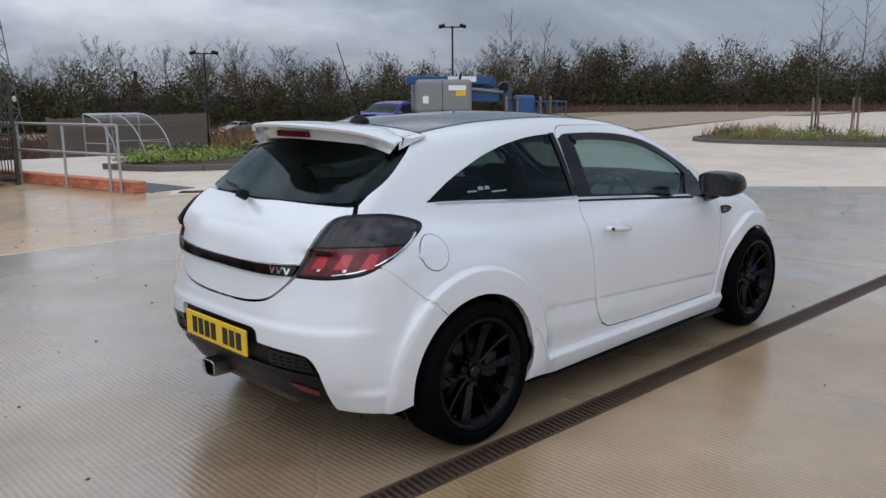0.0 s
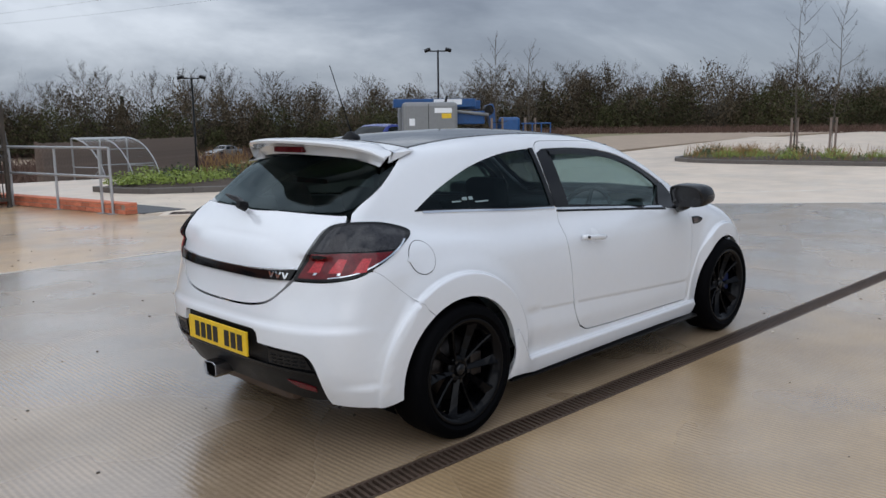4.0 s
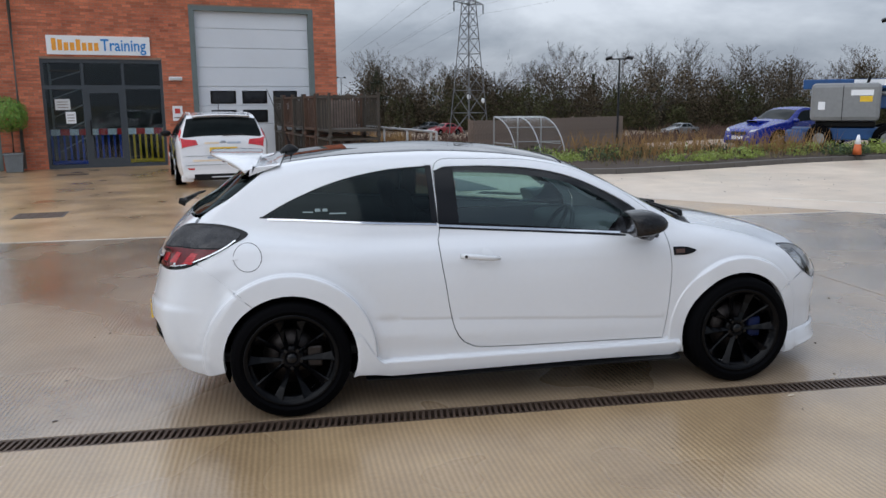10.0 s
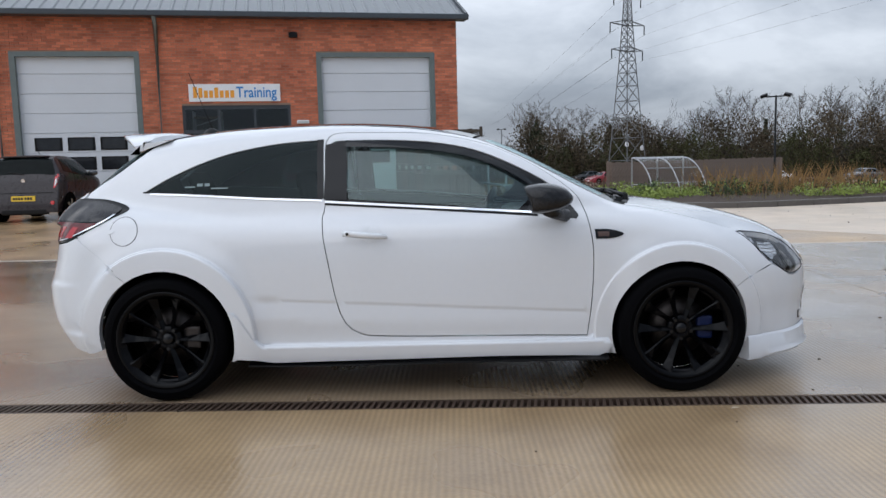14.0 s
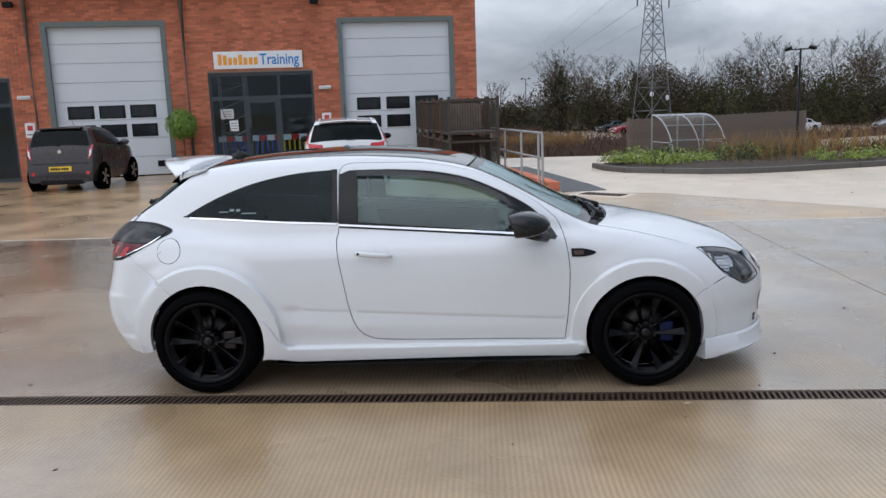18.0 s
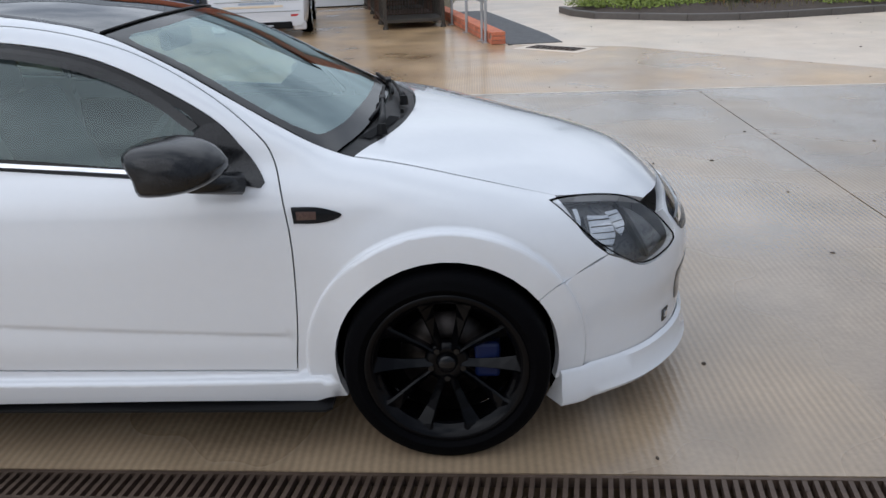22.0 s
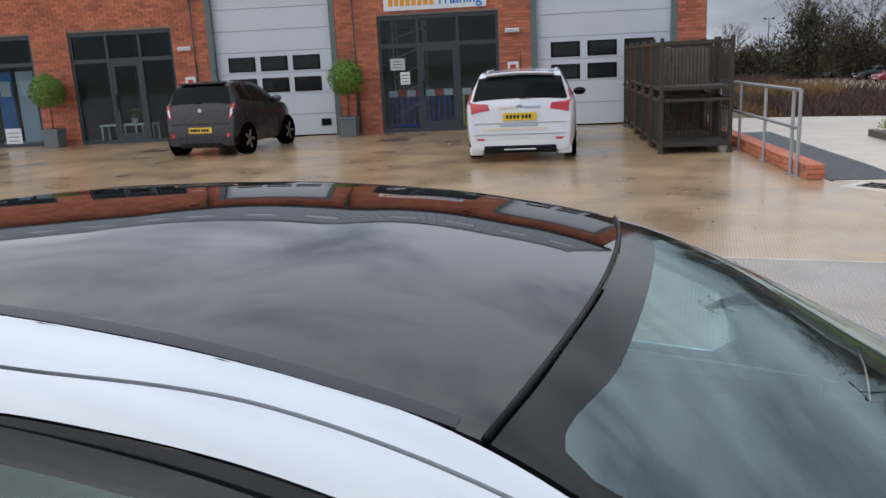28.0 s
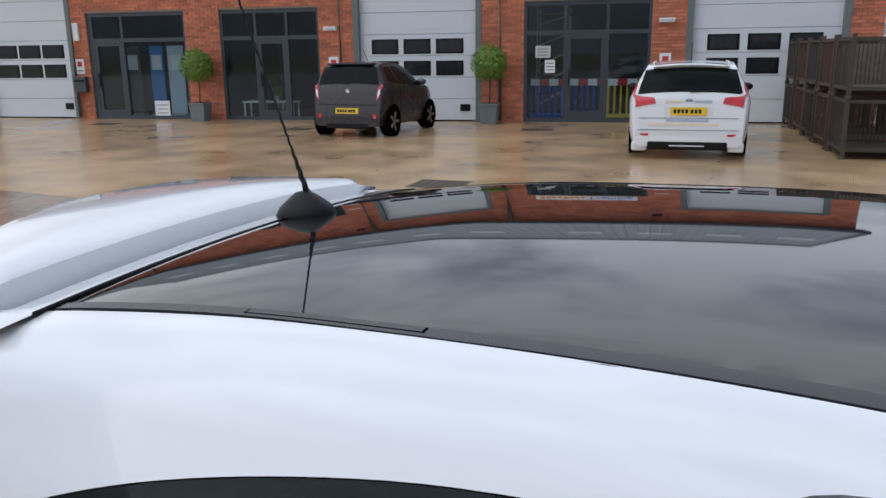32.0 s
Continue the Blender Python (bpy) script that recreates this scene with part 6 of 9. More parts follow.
for k in range(5):
    z0 = 0.728 - 0.019 * k
    headbit("reflector_rib", [(137.6 - 0.30 * k, z0 + 0.002, 1), (142.3 - 0.36 * k, z0 - 0.009, 1), (142.3 - 0.36 * k, z0 - 0.0115, 1), (137.6 - 0.30 * k, z0 - 0.0005, 1)], M_STEEL, "", -0.0145, 0.002)
    if k < 4:
        headbit("reflector_rib", [(143.0, z0 - 0.002, 1), (146.2 - 0.4 * k, z0 - 0.004, 1), (146.2 - 0.4 * k, z0 - 0.006, 1), (143.0, z0 - 0.004, 1)], M_STEEL, "", -0.0205, 0.002)
headbit("lamp_divider", [(147.6, 0.748, 1), (148.3, 0.745, 1), (147.6, 0.66), (148.6, 0.566, 1), (147.8, 0.566, 1), (146.6, 0.66)], M_TRIM, "dark divider inside the lamp", -0.018, 0.02)
ho = bend([(a, z * 60, *c) for a, z, *c in HEAD], 1.2) / (1.0, 60)
hc = ho.mean(0)
for obj, r_ in zip(panel("lamp_seal", ch_front, [ho, hc + (ho - hc) * 0.972], M_GAP, car, "black seal round the lamp", step=1.6, aspect=60, off=0.0016, thick=0.004, mirror=True), heads):
    obj.parent = r_
o, w = ch_side(np.array([(AXLE_F + ARCH_F * math.cos(radians(a)), ARCH_Z - 0.004 + ARCH_F * math.sin(radians(a))) for a in (36, 28, 15, 0, -14)]))
af = [(math.degrees(math.atan2(-p[1], -(p[0] - 2.35))), p[2]) for p in land(o, w)]
o, w = ch_side(np.array(J_F))
jf = [(math.degrees(math.atan2(-p[1], -(p[0] - 2.35))), p[2]) for p in land(o, w)]
fb_half = [(180, 0.700), (172, 0.699), (163, 0.690), (157.6, 0.672, 1), (157.0, 0.588), (151.8, 0.557), (145.8, 0.554), (140.9, 0.598), (jf[0][0], jf[0][1], 1), *jf[1:], (af[0][0], af[0][1], 1), *af[1:4], (af[4][0], af[4][1], 1), (136.7, 0.225), (146.8, 0.205), (160, 0.195), (180, 0.19)]
lip_lines = []
for r_ in (LIP[1][1] - 0.008, LIP[1][1], (LIP[1][1] + LIP[1][2]) / 2, LIP[1][2], LIP[1][2] + 0.008):
    o, w = ch_side(np.array(arc(AXLE_F, LIP[1][3], r_, 50, -16, 30)))
    p_ = land(o, w)
    q_ = np.c_[np.degrees(np.arctan2(-p_[:, 1], -(p_[:, 0] - 2.35))), p_[:, 2]]
    lip_lines += [q_, np.c_[360 - q_[:, 0], q_[:, 1]]]
fbump = frontp("front_bumper", fboth(fb_half), M_PAINT, "white front bumper", shrink=0.12, thick=0.03, step=1.4, lines=lip_lines)[0]
GR = [(180, 0.690), (170, 0.686), (162, 0.676), (159, 0.650, 1), (161, 0.585), (170, 0.570), (180, 0.568)]
frontp("grille", fboth(GR), M_GLOSS, "black upper grille", fbump, off=0.002, thick=0.004)
frontp("grille_bar", fboth([(180, 0.640), (168, 0.637), (160, 0.628, 1), (160.2, 0.612, 1), (168, 0.620), (180, 0.622)]), M_CHROME, "chrome grille bar", fbump, off=0.008, thick=0.006)
frontp("air_intake", fboth([(180, 0.470), (165, 0.465), (158, 0.450, 1), (160, 0.330, 1), (170, 0.300), (180, 0.295)]), M_GLOSS, "dark lower intake", fbump, off=0.002, thick=0.004)
for sg in (0, 1):
    f = (lambda a: 360 - a) if sg else (lambda a: a)
    fg = frontp("fog_lamp", [(f(153.6), 0.335, 1), (f(156.0), 0.335, 1), (f(155.6), 0.292, 1), (f(153.8), 0.292, 1)], M_GLOSS, "fog lamp in a black recess", fbump, off=0.003, thick=0.005)[0]
    frontp("fog_lens", [(f(154.2), 0.326, 1), (f(155.4), 0.325, 1), (f(155.1), 0.304, 1), (f(154.3), 0.304, 1)], M_REFL, "bright fog lamp", fg, off=0.007, thick=0.004)

# splitter: a lip that flares forward round the nose
bm = bmesh.new()
rows_ = []
ring = []
for a in np.linspace(af[3][0] + 0.5, 360 - af[3][0] - 0.5, 49):
    o, w = ch_front(np.array([(a, 0.262), (a, 0.215)]))
    p_, q_ = land(o, w)
    c, s_ = -math.cos(radians(a)), -math.sin(radians(a))
    k = min(1, abs(a - af[3][0]) / 20, abs(360 - af[3][0] - a) / 20)
    f = Vector((c, s_, 0))
    f.normalize()
    P_ = Vector(p_)
    rows_.append([bm.verts.new(P_ + f * 0.002), bm.verts.new(P_ + f * (0.010 + 0.006 * k) - Vector((0, 0, 0.012))), bm.verts.new(P_ + f * (0.012 + 0.008 * k) - Vector((0, 0, 0.075))), bm.verts.new(P_ + f * (0.016 + 0.018 * k) - Vector((0, 0, 0.112 - 0.012 * k))), bm.verts.new(P_ + f * (0.010 + 0.014 * k) - Vector((0, 0, 0.126 - 0.012 * k))), bm.verts.new(P_ - f * 0.06 - Vector((0, 0, 0.118)))])
for a, b in zip(rows_, rows_[1:]):
    for k in range(5):
        bm.faces.new((a[k], b[k], b[k + 1], a[k + 1]))
bm.faces.new(rows_[0])
bm.faces.new(rows_[-1][::-1])
bmesh.ops.recalc_face_normals(bm, faces=bm.faces)
spl = part("front_splitter", bm, M_PAINT, car, "white front lip spoiler", True)
spl.data.set_sharp_from_angle(angle=radians(40))

# sill blade under each skirt
for sg in (-1, 1):
    bm = bmesh.new()
    out = [(0.40, 0.79), (0.60, 0.815), (1.4, 0.838), (2.23, 0.845), (2.25, 0.83)]
    rr = []
    for x, y in out:
        z = 0.158 + 0.012 * step01(0.4, 1.2, np.array(x))
        rr.append([bm.verts.new((x, sg * y, z)), bm.verts.new((x, sg * y, z + 0.008)), bm.verts.new((x, sg * 0.70, z + 0.03)), bm.verts.new((x, sg * 0.70, z))])
    for a, b in zip(rr, rr[1:]):
        for k in range(4):
            bm.faces.new((a[k], b[k], b[(k + 1) % 4], a[(k + 1) % 4]))
    bm.faces.new(rr[0])
    bm.faces.new(rr[-1])
    bmesh.ops.recalc_face_normals(bm, faces=bm.faces)
    part("side_blade", bm, M_TRIM, car, "gloss black side skirt blade")
# near-black boxes stand for the shaded hollows under the floor and the bonnet
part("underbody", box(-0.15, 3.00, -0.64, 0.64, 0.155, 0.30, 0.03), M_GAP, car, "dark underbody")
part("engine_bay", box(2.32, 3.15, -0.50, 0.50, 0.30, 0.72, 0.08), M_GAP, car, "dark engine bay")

# wheel wells, coloured near-black to carry the shade inside them
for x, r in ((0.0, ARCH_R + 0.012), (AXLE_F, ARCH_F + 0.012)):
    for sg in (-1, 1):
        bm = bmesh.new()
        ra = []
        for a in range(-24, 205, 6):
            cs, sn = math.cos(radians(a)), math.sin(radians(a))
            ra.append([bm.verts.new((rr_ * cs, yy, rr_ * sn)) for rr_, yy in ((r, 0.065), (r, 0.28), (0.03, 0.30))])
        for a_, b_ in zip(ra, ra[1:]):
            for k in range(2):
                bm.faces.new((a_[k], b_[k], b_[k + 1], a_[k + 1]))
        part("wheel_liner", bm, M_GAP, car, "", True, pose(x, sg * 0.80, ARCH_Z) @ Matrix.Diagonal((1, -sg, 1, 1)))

# mirrors
for sg, dr in zip((-1, 1), doors):
    bm = bmesh.new()
    bmesh.ops.create_uvsphere(bm, u_segments=24, v_segments=14, radius=1.0)
    for v in bm.verts:
        x, y, z = (math.copysign(abs(q) ** 0.58, q) for q in v.co)
        x = max(x, -0.55)
        taper = 1.0 - 0.30 * max(0, x) ** 1.5
        v.co = (x * 0.128 - 0.03 * max(z, 0), y * 0.120 * taper, (z * 0.080 if z > 0 else z * 0.060) * taper)
    mi = part("door_mirror", bm, M_CARBON, dr, "carbon-look door mirror housing", True, pose(1.925, sg * 0.945, 0.995 if sg < 0 else 0.93, 0, -6, sg * 8))
    part("mirror_glass", lathe([(0.0001, 0.0), (0.062, 0.0), (0.066, 0.004)], 20, "Z"), M_CHROME, mi, "mirror glass", m=pose(-0.056, 0, 0.004, 0, -90, 0) @ Matrix.Diagonal((0.88, 1.35, 1, 1)))
    part("mirror_arm", tube([(1.93, sg * 0.90, 0.945), (1.98, sg * 0.84, 0.918), (2.04, sg * 0.79, 0.905)], [0.034, 0.030, 0.034], 10), M_CARBON, mi, "mirror arm", True).matrix_parent_inverse = pose(1.925, sg * 0.945, 0.995 if sg < 0 else 0.93, 0, -6, sg * 8).inverted()
for obj, dr in zip(panel("mirror_base", ch_lean, [bend(side_pts((1.84, 0.925, 1), (2.093, 0.886), (2.105, 0.900), (2.06, 0.965), (1.965, 1.062, 1), (1.905, 1.045)), 0.02)], M_CARBON, car, "black mirror base", off=0.004, thick=0.012, mirror=True), doors):
    obj.parent = dr

# sticker marks on glass: plain pale bars
for x0, x1, z0, z1 in ((0.155, 0.185, 1.089, 1.104), (0.195, 0.222, 1.089, 1.104), (0.09, 0.145, 1.083, 1.090), (0.23, 0.32, 1.074, 1.081)):
    panel("sticker", ch_lean, [bend(side_pts((x0, z0, 1), (x1, z0, 1), (x1, z1, 1), (x0, z1, 1)), 0.02)], mat("sticker_grey", (0.20, 0.26, 0.26), 0.5), car, "small pale window sticker", off=0.0015, thick=0.0)

# ---- wheels ----
def wheel(x, sg):
    """An alloy wheel: ten blades in five pairs, a bright web at the rim between each pair."""
    wh = part("wheel", lathe([(0.214, -0.080), (0.224, -0.094), (0.234, -0.104), (0.247, -0.108), (0.253, -0.104), (0.255, -0.095), (0.250, -0.085), (0.234, -0.06), (0.220, 0.0), (0.232, 0.09), (0.246, 0.10)], 64), M_RIM, car, "multi-spoke black alloy wheel", True)
    part("tyre", lathe([(0.246, -0.094), (0.256, -0.108), (0.266, -0.112), (0.268, -0.1145), (0.272, -0.1145), (0.274, -0.113), (0.292, -0.112), (0.309, -0.102), (0.317, -0.085), (0.320, -0.05), (0.320, 0.05), (0.317, 0.085), (0.309, 0.102), (0.27, 0.112), (0.236, 0.094)], 72), M_TYRE, wh, "low-profile black tyre", True)
    part("brake_disc", lathe([(0.06, -0.005), (0.15, -0.005), (0.15, 0.015), (0.06, 0.015)], 32), M_STEEL, wh, "steel brake disc", True)
    # black disc across the barrel carries the shade seen between the spokes
    part("spoke_gap_shade", lathe([(0.001, 0.03), (0.222, 0.03), (0.222, 0.04)], 32), M_GAP, wh, "black disc for the shade behind the spokes")
    bm = bmesh.new()
    add_box(bm, 0.085, 0.165, -0.045, 0.03, -0.06, 0.06, 0.012)
    part("caliper", bm, M_BLUE_CAL if x > 1 else M_STEEL, wh, "blue brake caliper" if x > 1 else "grey brake caliper")
    for k in range(10):
        pair, side_ = k // 2, 1 if k % 2 else -1
        c = 72 * pair - 90
        a_in, a_out = radians(c + side_ * 15), radians(c + side_ * 18)
        rows = []
        # the edge towards the pair's other blade stands proud and the face falls away from it
        for t, wi, wo, dep in ((0.0, 0.012, 0.012, -0.060), (0.30, 0.010, 0.014, -0.064), (0.65, 0.011, 0.022, -0.076), (0.88, 0.014, 0.032, -0.088), (1.0, 0.022, 0.040, -0.094)):
            r = 0.045 + (0.226 - 0.045) * t
            a = a_in + (a_out - a_in) * t
            d, n = Vector((math.cos(a), 0, math.sin(a))), Vector((-math.sin(a), 0, math.cos(a))) * side_
            m_ = d * r
            rows.append([m_ - n * wi + Vector((0, dep + 0.003, 0)), m_ - n * wi * 0.5 + Vector((0, dep - 0.003, 0)), m_ + n * wo + Vector((0, dep + 0.016, 0)), m_ + n * wo * 0.7 + Vector((0, dep + 0.030, 0)), m_ - n * wi * 0.6 + Vector((0, dep + 0.036, 0))])
        part("spoke", loft(rows), M_RIM, wh)
    for k in range(5):
        rows = []
        for a in np.linspace(-15, 15, 7):
            d = Vector((math.cos(radians(72 * k - 90 + a)), 0, math.sin(radians(72 * k - 90 + a))))
            rows.append([d * r + Vector((0, yy, 0)) for r, yy in ((0.204, -0.066), (0.208, -0.076), (0.232, -0.098), (0.232, -0.06))])
        part("rim_web", loft(rows), M_RIM, wh, "sloping web of the rim")
    part("hub_cap", lathe([(0.0001, -0.072), (0.022, -0.071), (0.029, -0.066), (0.031, -0.056), (0.031, -0.03)], 20), M_GLOSS, wh, "gloss black hub cap", True)
    part("hub_ring", lathe([(0.031, -0.052), (0.044, -0.056), (0.066, -0.050), (0.070, -0.03)], 30), M_RIM, wh, "black hub face", True)
    for k in range(5):
        a = radians(54 + 72 * k)
        part("wheel_nut", rod((0.052 * math.cos(a), -0.064, 0.052 * math.sin(a)), (0.052 * math.cos(a), -0.03, 0.052 * math.sin(a)), 0.010, seg=6), M_GLOSS, wh)
    wh.matrix_basis = pose(x, -0.752 * sg, HUB_Z) @ (Matrix.Identity(4) if sg == 1 else Matrix.Rotation(math.pi, 4, "Z"))
    return wh


for x in (0.0, AXLE_F):
    for sg in (1, -1):
        wheel(x, sg)

# ---- cabin ----
cab = part("floor_pan", box(-0.45, 2.25, -0.66, 0.66, 0.27, 0.33, 0.02), M_DASH, car, "dark cabin floor")
def seat(x, y, back_lean=20, rear=False):
    bm = bmesh.new()
    add_box(bm, -0.25, 0.27, -0.25, 0.25, 0.0, 0.15, 0.06)
    st = part("seat", bm, M_SEAT, car, "grey cloth bucket seat", True, pose(x, y, 0.40, 0, -8, 0))
    bm = bmesh.new()
    add_box(bm, -0.075, 0.075, -0.23, 0.23, 0.0, 0.56, 0.06)
    part("backrest", bm, M_SEAT, st, "", True, pose(-0.24, 0, 0.10, 0, -back_lean + 8, 0))
    bm = bmesh.new()
    add_box(bm, -0.05, 0.05, -0.13, 0.13, 0.0, 0.19, 0.045)
    part("head_restraint", bm, M_SEAT, st, "", True, pose(-0.43, 0, 0.64, 0, -back_lean + 14, 0))


seat(1.22, -0.37)
seat(1.22, 0.37)
seat(0.42, -0.30, 26)
seat(0.42, 0.30, 26)
bm = bmesh.new()
add_box(bm, 1.78, 2.28, -0.66, 0.66, 0.50, 0.90, 0.07)
part("dashboard", bm, M_DASH, car, "black dashboard", True)
stw = part("steering_wheel", tube([(0, 0.185 * math.cos(radians(a)), 0.185 * math.sin(radians(a))) for a in range(0, 361, 12)], 0.015, 8), M_DASH, car, "black steering wheel", True, pose(1.63, -0.36, 0.86, 0, 24, 0))
for a in (90, 200, 340):
    part("wheel_spoke", rod((0, 0, 0), (0, 0.18 * math.cos(radians(a)), 0.18 * math.sin(radians(a))), 0.018, 0.012), M_DASH, stw)
bm = bmesh.new()
add_box(bm, -0.02, 0.02, -0.12, 0.12, -0.035, 0.035, 0.012)
part("interior_mirror", bm, M_TRIM, car, "black interior mirror", m=pose(1.62, 0, 1.235))
part("parcel_shelf", box(-0.50, 0.05, -0.55, 0.55, 0.86, 0.90, 0.01), M_DASH, car, "black parcel shelf")
for sg in (-1, 1):
    part("door_card", box(0.85, 2.05, sg * 0.70, sg * 0.73, 0.35, 0.90, 0.01), M_DASH, car, "dark door trim")

# ---- parked vehicles ----
class Coach:
    """A car body as one skin: for each place along it a rounded section from the roof's middle (0) to the sill (1)."""
    def __init__(self, top, belt, half, sill=0.24, nose=0.5, tail=0.35):
        self.top, self.belt_, self.half_, self.sill = curve(*top), curve(*belt), half, sill
        self.x0, self.x1 = top[0][0], top[-1][0]
        self.nose, self.tail = nose, tail
        self.knots = np.linspace(0, 1, 8)

    def section(self, x):
        zt = float(self.top(np.array([x]))[0])
        zb = min(float(self.belt_(np.array([x]))[0]), zt - 0.05)
        e0, e1 = max(0, 1 - (x - self.x0) / self.tail), max(0, 1 - (self.x1 - x) / self.nose)
        wb = self.half_ - 0.10 * e0 ** 2.5 - 0.22 * e1 ** 2.2
        wt = wb - 0.045 - 0.42 * max(0, zt - zb - 0.07)
        return [(0, zt), (wt * 0.55, zt - 0.012), (wt * 0.90, zt - 0.035), (wt, zt - 0.075 if zt - zb > 0.12 else zt - 0.04), (wb - 0.012, zb), (wb, zb - (zb - self.sill) * 0.30), (wb - 0.015, zb - (zb - self.sill) * 0.72), (wb - 0.07, self.sill)]

    def at(self, x, b):
        p = self.section(x)
        t = min(max(b, 0), 1) * 7
        i = min(int(t), 6)
        f = t - i
        q = [p[max(i - 1, 0)] if i else (-p[1][0], p[1][1]), p[i], p[i + 1], p[min(i + 2, 7)]]
        return Vector((x, *(0.5 * (2 * q[1][k] + (q[2][k] - q[0][k]) * f + (2 * q[0][k] - 5 * q[1][k] + 4 * q[2][k] - q[3][k]) * f * f + (3 * q[1][k] - q[0][k] - 3 * q[2][k] + q[3][k]) * f ** 3) for k in (0, 1))))

    def skin(self, parent, name, material, label=""):
        xs = [self.x0 + d for d in (0.0, 0.012, 0.03, 0.055, 0.085, 0.12, 0.17, 0.23, 0.30, 0.38, 0.5)]
        xs += list(np.linspace(xs[-1], self.x1 - 0.5, 26))[1:] + [self.x1 - d for d in (0.38, 0.28, 0.20, 0.13, 0.08, 0.04, 0.015, 0.0)]
        bs = np.linspace(0, 1, 22)
        rows = []
        for x in xs:
            h = [self.at(x, b) for b in bs]
            rows.append([Vector((p.x, -p.y, p.z)) for p in h[:0:-1]] + h)
        ob = part(name, loft(rows), material, parent, label, True)
        ob.data.set_sharp_from_angle(angle=radians(50))
        return ob

    def patch(self, parent, name, corners, material, label="", lift=0.006, n=8, sides=(-1, 1)):
        """A panel laid on the skin; corners (x, section place) in order round it. sides (0,) lays it across the middle."""
        c = [Vector(q) for q in corners]
        made = []
        for sd in sides:
            grid = []
            for i in range(n + 1):
                row = []
                for j in range(n + 1):
                    u, v = i / n, j / n
                    q = (c[0] * (1 - u) + c[1] * u) * (1 - v) + (c[3] * (1 - u) + c[2] * u) * v
                    x, b = q
                    s_ = sd or (-1 if b < 0 else 1)
                    p = self.at(x, abs(b))
                    tx = self.at(min(x + 0.01, self.x1), abs(b)) - self.at(max(x - 0.01, self.x0), abs(b))
                    tb = self.at(x, min(abs(b) + 0.01, 1)) - self.at(x, max(abs(b) - 0.01, 0))
                    nr = tx.cross(tb)
                    nr = -nr.normalized() if nr.y < 0 or (abs(nr.y) < 1e-6 and nr.z < 0) else nr.normalized()
                    if nr.z < -0.5:
                        nr = -nr
                    row.append((p + nr * lift, s_, nr))
                grid.append(row)
            vs, fs = [], []
            for k in (0, 1):
                for row in grid:
                    for p, s_, nr in row:
                        q = p - nr * (lift + 0.008) * k
                        vs.append((q.x, q.y * s_, q.z))
            m1 = (n + 1) ** 2
            for i in range(n):
                for j in range(n):
                    a = i * (n + 1) + j
                    fs.append((a, a + 1, a + n + 2, a + n + 1))
            edge = [i for i in range(n)] + [n + i * (n + 1) for i in range(n)] + [m1 - 1 - i for i in range(n)] + [n * (n + 1) - i * (n + 1) for i in range(n)]
            fs += [(a, b, b + m1, a + m1) for a, b in zip(edge, edge[1:] + edge[:1])]
            bm = raw(vs, fs)
            bmesh.ops.recalc_face_normals(bm, faces=bm.faces)
            ob = part(name, bm, material, parent, label, True)
            ob.data.set_sharp_from_angle(angle=radians(40))
            made.append(ob)
        return made

    def tail_x(self, z):
        x = self.x0
        while float(self.top(np.array([x]))[0]) < z and x < self.x1:
            x += 0.002
        return x


def plate_on(parent, name, quad, material, label="", lift=0.008, shrink=0.0, smooth=False):
    """A thin panel through four corners, lifted off the body."""
    q = [Vector(p) for p in quad]
    c = sum(q, Vector()) / 4
    q = [p + (c - p) * shrink for p in q]
    nr = (q[1] - q[0]).cross(q[3] - q[0]).normalized()
    top_ = [p + nr * lift for p in q]
    bot = [p - nr * 0.01 for p in q]
    return part(name, raw(top_ + bot, [(0, 1, 2, 3), (7, 6, 5, 4), (0, 4, 5, 1), (1, 5, 6, 2), (2, 6, 7, 3), (3, 7, 4, 0)]), material, parent, label)


M_CARGL = mat("car_glass_dark", (0.006, 0.009, 0.009), 0.04, vary=0.3, spec=0.10)
M_TAIL = mat("tail_red", (0.55, 0.015, 0.02), 0.15, coat=1.0, vary=0.2)
M_WHL = mat("alloy_silver", (0.40, 0.41, 0.42), 0.35, metal=0.8)


def road_wheel(parent, x, y, r, rim, w_=0.20):
    wh = part("wheel", lathe([(r * 0.66, -w_ / 2), (r * 0.97, -w_ / 2), (r, -w_ * 0.35), (r, w_ * 0.35), (r * 0.97, w_ / 2), (r * 0.66, w_ / 2)], 28), M_TYRE, parent, "black tyre", True, pose(x, y, r))
    s = -1 if y < 0 else 1
    # the dish behind the spokes is black for the shade between them
    part("rim", lathe([(0.001, s * w_ * 0.30), (r * 0.2, s * w_ * 0.34), (r * 0.60, s * w_ * 0.40), (r * 0.68, s * w_ * 0.48)], 20), M_GAP, wh)
    for k in range(5):
        a = 2 * math.pi * k / 5
        part("rim_spoke", rod((0.02 * math.cos(a), s * w_ * 0.44, 0.02 * math.sin(a)), (r * 0.64 * math.cos(a), s * w_ * 0.48, r * 0.64 * math.sin(a)), 0.030, 0.038, 6), rim, wh)
    return wh


